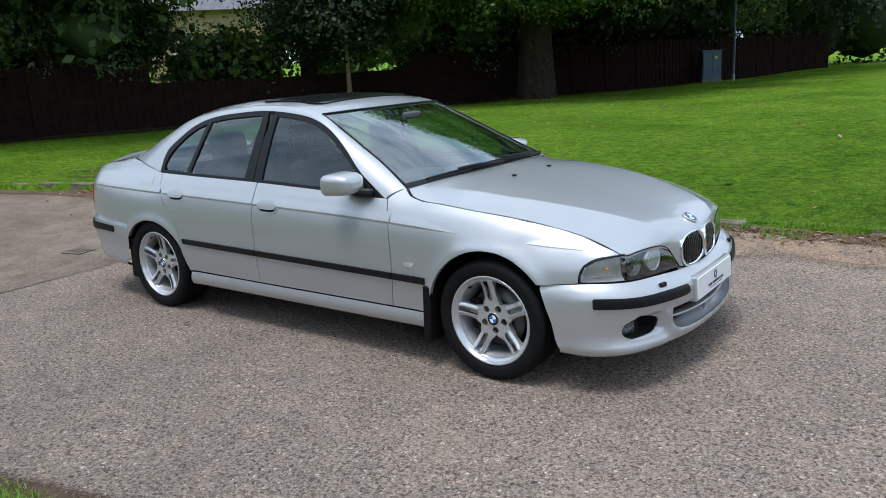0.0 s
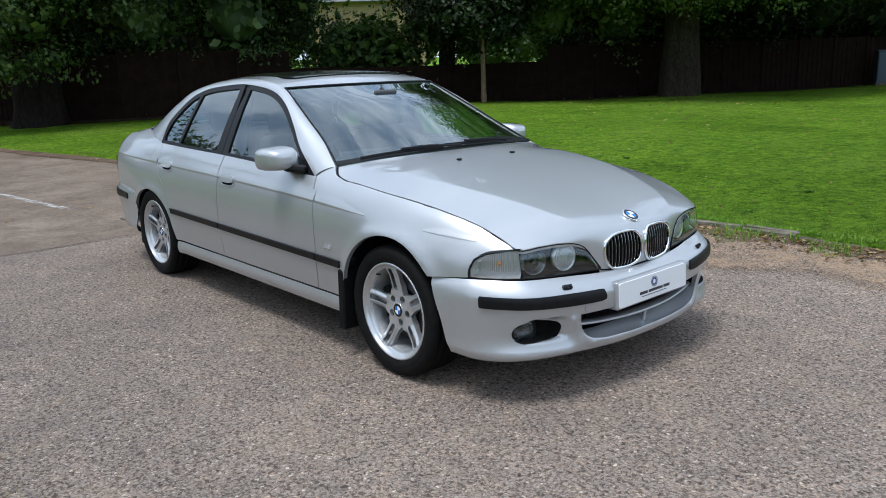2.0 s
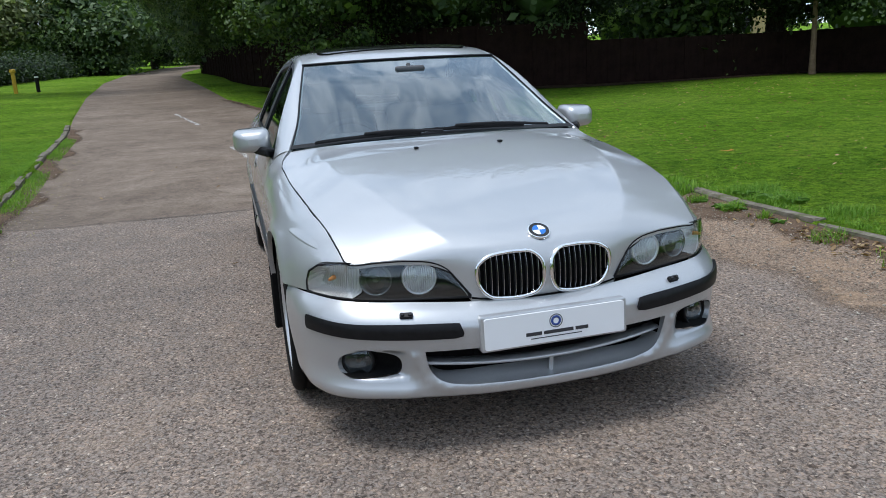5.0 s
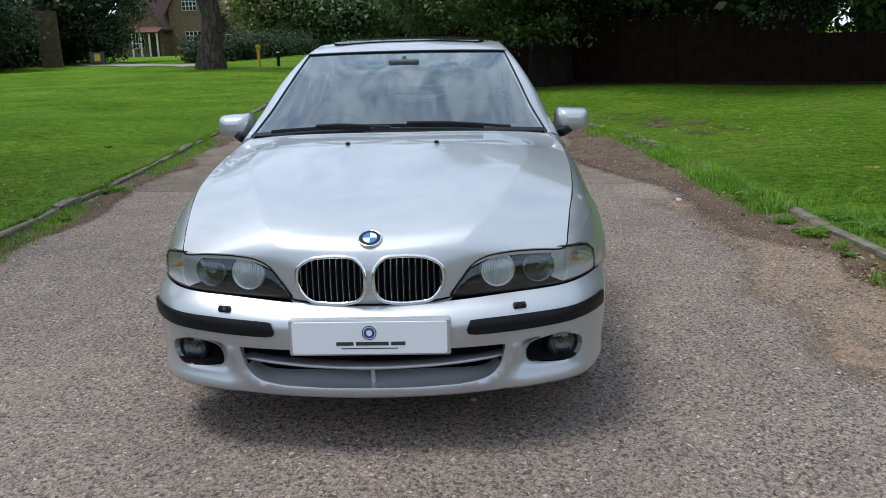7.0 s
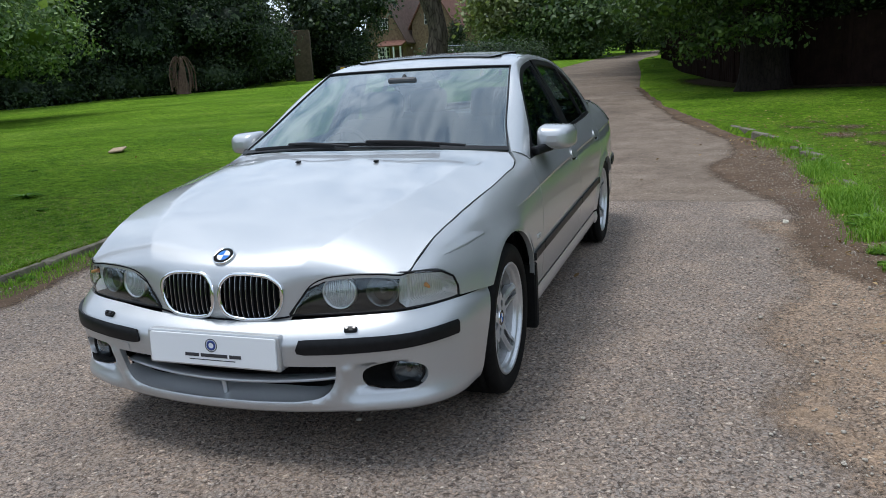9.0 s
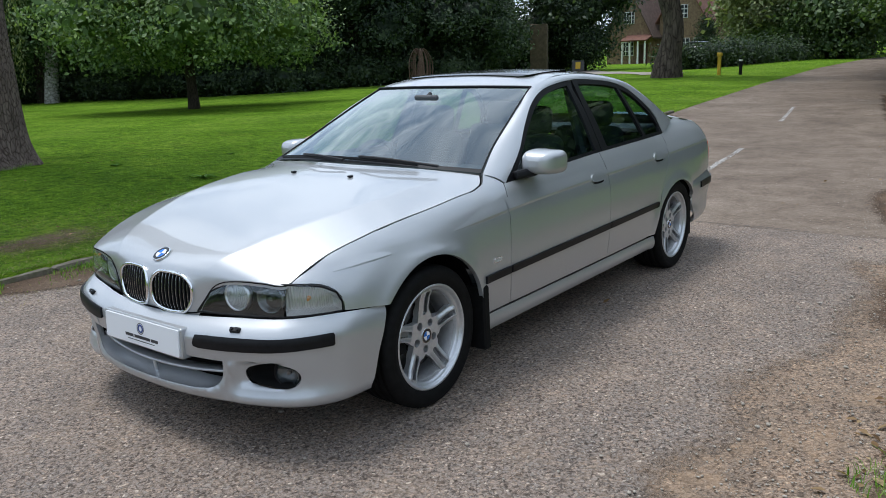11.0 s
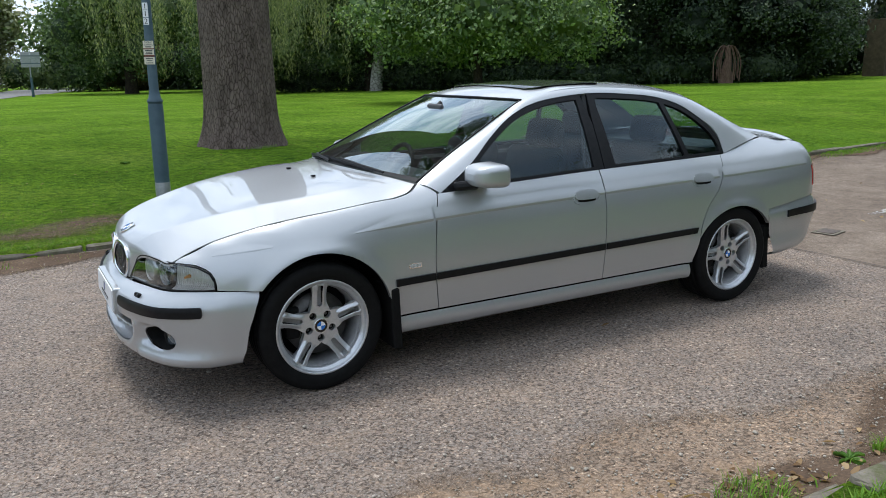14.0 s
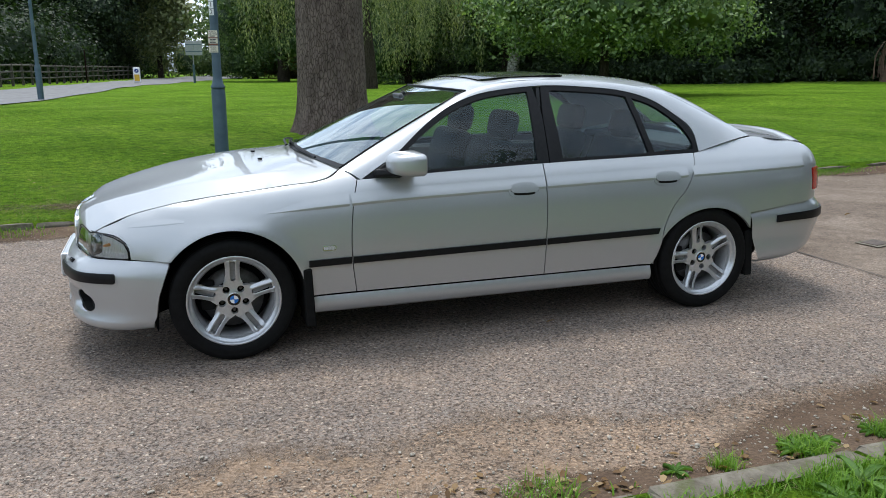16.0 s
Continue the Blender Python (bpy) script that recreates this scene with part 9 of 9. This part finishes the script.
def sow():
    rs = np.random.RandomState(9)
    # mown turf near both kerbs, thinning with the distance
    for k, (line, side, x0, x1, deep, n) in enumerate(((ROAD_R, -1, -13, 7, 5.0, 120000), (ROAD_L, 1, -9, 6.5, 6.0, 130000))):
        x = rs.uniform(x0, x1, n)
        o = (0.09 if k == 0 else 0.105) + deep * rs.uniform(0, 1, n) ** 1.7
        y = line(x) + side * o
        h = (0.014 if k == 0 else 0.012) + (0.024 if k == 0 else 0.018) * rs.rand(n) * (0.6 + 0.8 * patchy(x, y, 1.6)) + (0.01 if k == 0 else 0.025) * np.exp(-((o - 0.12) / 0.10) ** 2) * rs.rand(n)
        bare = WORN(x, y)
        keep = rs.rand(n) > 1.5 * bare
        x, y, h = x[keep], y[keep], h[keep]
        v, t = blades(x, y, land(x, y), h, 11 + k, 0.075, 1.1, True)
        tagged(new("turf", mesh_np("turf", v, t, M_GRASS)), "short mown grass along the kerb", "grass", kind="stuff")
    # rank grass in the gutter and against the kerbs
    for k, (line, side, x0, x1, n, thick) in enumerate(((ROAD_R, 1, -13, 6.5, 26000, 0.20), (ROAD_L, -1, -5.5, 6.0, 6500, 0.13))):
        x = rs.uniform(x0, x1, n)
        o = 0.015 + thick * rs.rand(n) ** 1.5
        y = line(x) + side * o
        keep = rs.rand(n) < np.clip((patchy(x, y * 0 + 3 * k, 1.3) - (0.30 if k == 0 else 0.42)) * 2.2, 0.02, 1)
        x, y, o = x[keep], y[keep], o[keep]
        h = (0.025 + (0.04 if k == 0 else 0.05) * rs.rand(len(x))) * (1.1 - 1.6 * o)
        v, t = blades(x, y, road_z(x, y), h, 21 + k, 0.055, 0.7)
        tagged(new("gutter_grass", mesh_np("gutter_grass", v, t, M_GRASS)), "rank grass growing along the foot of the kerb", "grass", kind="stuff")
    # overgrown stretch of the broken kerb
    n = 20000
    x = rs.uniform(-7.6, -1.2, n)
    y = ROAD_L(x) + rs.normal(-0.07, 0.08, n)
    keep = rs.rand(n) < np.exp(-((x + 3.0) / 2.2) ** 2) + 0.12
    x, y = x[keep], y[keep]
    h = 0.03 + 0.09 * rs.rand(len(x)) * patchy(x, y, 2.0)
    v, t = blades(x, y, np.maximum(land(x, y), road_z(x, y)), h, 31, 0.05, 0.6)
    tagged(new("rank_grass", mesh_np("rank_grass", v, t, M_GRASS)), "long grass hiding a broken kerb", "grass", kind="stuff")
    # tufts
    tx, ty, th = [], [], []
    more = 2
    for cx, cy, r, n in ((-0.52, 2.69, 0.09, 260), (-0.15, 2.70, 0.05, 90), (-0.95, 2.66, 0.08, 160), (0.55, 2.66, 0.14, 140), (1.2, 2.68, 0.2, 160), (2.0, 2.70, 0.2, 160), (-0.45, 3.06, 0.2, 600), (-0.85, 3.12, 0.22, 420), (0.2, 3.12, 0.18, 300), (-1.8, 2.72, 0.14, 420), (-2.3, 2.70, 0.16, 420), (1.12, -4.56, 0.12, 240), (-1.2, -8.75, 0.35, 300), (1.7, -2.86, 0.12, 160), (-3.0, -3.2, 0.14, 200)):
        n = n * more
        a, q = rs.uniform(0, 6.283, n), r * rs.rand(n) ** 0.6
        tx.append(cx + q * np.cos(a)), ty.append(cy + q * np.sin(a)), th.append(0.03 + 0.055 * rs.rand(n))
    x, y, h = np.concatenate(tx), np.concatenate(ty), np.concatenate(th)
    v, t = blades(x, y, np.maximum(land(x, y), road_z(x, y)), h, 35, 0.026, 0.9)
    tagged(new("grass_tufts", mesh_np("grass_tufts", v, t, M_GRASS)), "taller tufts of grass by the kerbs", "grass", kind="stuff")
    # dry clippings
    for k, (line, side, n, x0, x1) in enumerate(((ROAD_R, -1, 12000, -5, 6.5), (ROAD_L, 1, 2200, -9, 5), (ROAD_R, 1, 2500, -9, 6))):
        x = rs.uniform(x0, x1, n)
        y = line(x) + side * (0.03 + (1.9 if k == 0 else 0.5) * rs.rand(n) ** 1.4)
        z = np.maximum(land(x, y), road_z(x, y)) + 0.012
        v, t = blades(x, y, z, 0.010 + 0.012 * rs.rand(n), 41 + k, 0.07, 3.0)
        tagged(new("dry_grass", mesh_np("dry_grass", v, t, M_DRYGRASS)), "dry yellow grass clippings", "grass", kind="stuff")


def scatter_leaves():
    rs = np.random.RandomState(15)
    sets = []
    n = 520
    x = rs.uniform(-9, 5.5, n)
    sets.append(np.stack([x, ROAD_L(x) - 0.02 - np.abs(rs.normal(0, 0.16, n))], -1))
    n = 900
    x = rs.uniform(0.2, 7.5, n)
    sets.append(np.stack([x, ROAD_L(x) - 0.02 - np.abs(rs.normal(0, 0.13, n))], -1))
    n = 900
    sets.append(np.stack([rs.uniform(-14, 4, n), rs.uniform(3.2, 16, n)], -1))
    n = 420
    sets.append(np.array([-9.5, 18.2]) + rs.normal(0, 1, (n, 2)) * [3.2, 2.0])
    n = 620
    x = rs.normal(-8, 3.0, n)
    sets.append(np.stack([x, ROAD_L(x) + 1.0 + rs.normal(0, 0.9, n)], -1))
    n = 25
    sets.append(np.stack([rs.uniform(-8, 0, n), rs.uniform(-2.5, 2, n)], -1))
    n = 70
    sets.append(np.stack([rs.uniform(-9, 4, n), rs.uniform(-8, -3.4, n)], -1))
    p = np.concatenate(sets)
    m = len(p)
    out = np.maximum(p[:, 1] - ROAD_L(p[:, 0]), ROAD_R(p[:, 0]) - p[:, 1])
    z = np.where(out > 0, land(p[:, 0], p[:, 1]) + 0.03, road_z(p[:, 0], p[:, 1]) + 0.012)
    a = rs.uniform(0, 6.283, m)
    s = rs.uniform(0.007, 0.026, m)[:, None] * (1 + 0.6 * (p[:, 1:2] > 8))
    t = np.stack([np.cos(a), np.sin(a), rs.normal(0, 0.25, m)], -1)
    b = np.stack([-np.sin(a), np.cos(a), rs.normal(0, 0.25, m)], -1)
    c = np.concatenate([p, z[:, None]], 1)
    k = rs.uniform(0.1, 0.5, m)[:, None] * s * [0, 0, 1]
    V = np.stack([c - t * s, c - t * s * 0.3 + b * s * 0.6 + k, c + t * s * 0.5 + b * s * 0.45 + k, c + t * s * 1.1 + k * 0.5, c + t * s * 0.5 - b * s * 0.45 + k, c - t * s * 0.3 - b * s * 0.6 + k], 1).reshape(-1, 3)
    i = np.arange(m)[:, None] * 6
    T = np.concatenate([i + [0, 3, 2], i + [0, 2, 1], i + [0, 4, 3], i + [0, 5, 4]])
    tagged(new("fallen_leaves", mesh_np("fallen_leaves", V, T, M_DEADLEAF)), "scattered brown fallen leaves", "leaves", kind="stuff")


def scatter_stones():
    rs = np.random.RandomState(25)
    bm = bmesh.new()
    bmesh.ops.create_icosphere(bm, subdivisions=1, radius=1.0)
    bm.verts.ensure_lookup_table()
    bv = np.array([v.co[:] for v in bm.verts])
    bf = np.array([[v.index for v in f.verts] for f in bm.faces])
    bm.free()
    n = 9000
    x = rs.uniform(-7, 5.5, n)
    o = np.abs(rs.normal(0, 0.55, n)) + 0.05
    y = ROAD_L(x) - o
    k = 700
    x = np.concatenate([x, rs.uniform(-3, 5, k)])
    y = np.concatenate([y, rs.uniform(-2.6, 2.4, k)])
    k = 900
    xr = rs.uniform(-8, 5, k)
    x = np.concatenate([x, xr])
    y = np.concatenate([y, ROAD_R(xr) + np.abs(rs.normal(0, 0.3, k)) + 0.05])
    m = len(x)
    s = 0.0024 + 0.0046 * rs.rand(m) ** 3 + 0.006 * (rs.rand(m) < 0.015)
    z = road_z(x, y) + s * 0.35 + 0.006
    V = (np.stack([x, y, z], -1)[:, None] + bv[None] * (s[:, None] * rs.uniform(0.6, 1.4, (m, 3)) * [1, 1, 0.65])[:, None] * rs.uniform(0.8, 1.2, (m, len(bv), 1))).reshape(-1, 3)
    F = (bf[None] + (np.arange(m) * len(bv))[:, None, None]).reshape(-1, 3)
    tagged(new("loose_stones", mesh_np("loose_stones", V, F, M_PEBBLE)), "loose pale stones and grit on the road", "stones", kind="stuff")


M_WEED = leafy("weed_leaves", (0.075, 0.16, 0.030), (0.115, 0.225, 0.045), (0.17, 0.29, 0.075), 0.6)


def weed(x, y, r, seed, z=None):
    """A rosette of broad bent leaves."""
    rs = np.random.RandomState(seed)
    V, T, k = [], [], 0
    for i in range(26):
        a = rs.uniform(0, 6.283)
        L = r * rs.uniform(0.6, 1.15)
        up = rs.uniform(0.35, 1.0)
        q = np.linspace(0, 1, 6)
        c = np.stack([np.cos(a) * L * q, np.sin(a) * L * q, L * up * (q - 0.75 * q * q)], -1)
        w = L * 0.11 * np.sin(np.clip(q * 0.95 + 0.05, 0, 1) * math.pi) ** 0.7 * (1 + 0.25 * rs.uniform(-1, 1, 6))
        s = np.array([-math.sin(a), math.cos(a), 0])
        g = np.stack([c - s * w[:, None] + [0, 0, 0.012], c, c + s * w[:, None] + [0, 0, 0.012]], 1)
        idx = np.arange(18).reshape(6, 3) + k
        V.append(g.reshape(-1, 3))
        T.append(np.stack([idx[:-1, :-1], idx[1:, :-1], idx[1:, 1:], idx[:-1, 1:]], -1).reshape(-1, 4))
        k += 18
    z = float(max(land(x, y), road_z(x, y))) if z is None else z
    t = tagged(new("weed", mesh_np("weed", np.concatenate(V), np.concatenate(T), M_WEED, True)), "low rosette of broad green weed leaves", "weed", "weeds by the kerbs")
    t.matrix_basis = pose(x, y, z)


def plant_weeds():
    rs = np.random.RandomState(35)
    spots = [(-2.1, -5.5, 0.22), (1.76, -2.83, 0.13), (-1.89, 2.72, 0.17), (-1.75, 2.66, 0.13), (-0.48, 2.70, 0.13), (-0.62, 2.66, 0.10), (0.04, 2.67, 0.08), (-0.46, 3.0, 0.16), (-0.3, 3.08, 0.14), (-0.75, 2.98, 0.14), (-0.9, 2.66, 0.09), (-3.76, 2.6, 0.11), (-1.61, -3.04, 0.10), (-2.99, -3.2, 0.12), (-2.8, -3.24, 0.10), (0.4, -2.9, 0.09)]
    spots += [(rs.uniform(-9, 2), rs.uniform(-9, -3.6), rs.uniform(0.07, 0.13)) for _ in range(5)] + [(rs.uniform(-8, 4), rs.uniform(3.1, 9), rs.uniform(0.06, 0.09)) for _ in range(3)]
    for i, (x, y, r) in enumerate(spots):
        if (x + 1.2) ** 2 + (y + 9.6) ** 2 > 1.5:
            weed(x, y, r * 0.72, 600 + i)


def scatter_litter():
    card = speckled("torn_card", (0.30, 0.21, 0.13), (0.42, 0.31, 0.2), 12.0, 0.9)
    b = part("cardboard", box(bmesh.new(), (0.42, 0.22, 0.03), (0, 0, 0.02), 0.008), card)
    b.matrix_basis = pose(-6.12, -7.74, float(land(-6.12, -7.74)) + 0.02, 4, 3, 30)
    tagged(b, "flat piece of brown board lying on the lawn", "board")
    white = mat("pale_scrap", (0.50, 0.46, 0.38), 0.8)
    # One scrap is a white packet, the other a whitish dried leaf.
    for x, y, z, s in ((2.78, -2.87, None, 0.035), (-2.1, 2.2, None, 0.03)):
        bm = bmesh.new()
        bmesh.ops.create_icosphere(bm, subdivisions=2, radius=s)
        for v in bm.verts:
            v.co = Vector((v.co.x * 1.3, v.co.y * 0.7, v.co.z * 0.5)) * (1 + 0.5 * noise.noise(v.co * 45))
        o = part("litter", bm, white)
        o.matrix_basis = pose(x, y, float(road_z(x, y)) + s * 0.4)
        tagged(o, "crumpled pale scrap by the kerb", "litter")
    bm = bmesh.new()
    for i in range(7):
        a = radians(-90 + 30 * i)
        c = [(0, 0, 0), (0.05 * math.cos(a - 0.18), 0.05 * math.sin(a - 0.18), 0.02), (0.085 * math.cos(a), 0.085 * math.sin(a), 0.012), (0.05 * math.cos(a + 0.18), 0.05 * math.sin(a + 0.18), 0.02)]
        bm.faces.new([bm.verts.new(p) for p in c])
    o = part("maple_leaf", bm, mat("orange_leaf", (0.55, 0.20, 0.03), 0.6))
    o.matrix_basis = pose(-2.6, 4.1, float(land(-2.6, 4.1)) + 0.05)
    tagged(o, "large orange fallen leaf on the lawn", "leaf")


def worn_lawn():
    """Trodden bare ground showing through the turf on both verges."""
    for x0, x1, y0, y1, low in ((-14.5, -3.0, 1.0, 7.0, 0.10), (-3.5, 6.8, -5.2, -2.4, 0.06)):
        gx, gy = np.meshgrid(np.linspace(x0, x1, 110), np.linspace(y0, y1, 60), indexing="ij")
        off = np.maximum(gy - ROAD_L(gx), ROAD_R(gx) - gy)
        d = WORN(gx, gy)
        edge = np.minimum(np.minimum(gx - x0, x1 - gx), np.minimum(y1 - gy, gy - y0))
        d = np.where(edge < 0.1, -1.0, d)
        idx = np.arange(gx.size).reshape(gx.shape)
        f = np.stack([idx[:-1, :-1], idx[1:, :-1], idx[1:, 1:], idx[:-1, 1:]], -1).reshape(-1, 4)
        f = f[np.min(off.ravel()[f], axis=1) > 0.04]
        me = mesh_np("worn_ground", np.stack([gx, gy, land(gx, gy) + 0.012], -1).reshape(-1, 3), f, TRODDEN, True)
        me.attributes.new("depth", "FLOAT", "POINT").data.foreach_set("value", (d - low).astype(np.float32).ravel())
        tagged(new("worn_ground", me), "trodden bare earth showing through the lawn", "dirt", kind="stuff")
    # a fragment of paving and remains of the kerb
    for i, (x, y, l) in enumerate(((-5.0, 2.80, 0.5), (-5.65, 2.74, 0.45), (-6.2, 2.68, 0.4), (-7.7, 2.42, 0.4), (-8.15, 2.30, 0.5), (-8.9, 2.14, 0.4), (-9.5, 1.98, 0.35))):
        s = new("kerb_remnant", stone_mesh(l, 70 + i))
        s.matrix_basis = pose(x, y, float(land(x, y)) + 0.020, 0, 0, 14 + 6 * (i % 3))
        tagged(s, "sunken fragment of old concrete kerb", "kerb", kind="structure")


TRODDEN = faded(M_EARTH, "trodden_earth")


def shaded_litter():
    """Bare, leaf-strewn ground along the fence, darkened in colour to add the trees' shade."""
    line = bend(FENCE_LINE, 160)[56:140]
    tan = np.gradient(line, axis=0)
    tan /= np.linalg.norm(tan, axis=1)[:, None]
    n = np.stack([tan[:, 1], -tan[:, 0]], -1)
    q = np.linspace(-0.3, 4.2, 26)
    P = line[:, None] + n[:, None] * q[None, :, None]
    z = land(P[..., 0], P[..., 1]) + 0.02
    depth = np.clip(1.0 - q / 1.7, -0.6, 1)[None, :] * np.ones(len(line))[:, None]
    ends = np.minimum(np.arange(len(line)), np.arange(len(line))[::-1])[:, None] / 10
    litter = faded(speckled("shaded_mould_base", (0.018, 0.013, 0.008), (0.060, 0.040, 0.022), 22.0, 0.95, spec=0.1, relief=0.01), "shaded_leaf_mould")
    me = grid_mesh("shaded_litter", np.concatenate([P, z[..., None]], -1), litter)
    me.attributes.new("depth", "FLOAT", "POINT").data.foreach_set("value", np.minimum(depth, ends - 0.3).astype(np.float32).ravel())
    tagged(new("shaded_litter", me), "leaf litter by the fence, darkened for tree shade", "leaf litter", kind="stuff")


shaded_litter()
plant_belts()
sow()
scatter_leaves()
scatter_stones()
plant_weeds()
scatter_litter()
worn_lawn()
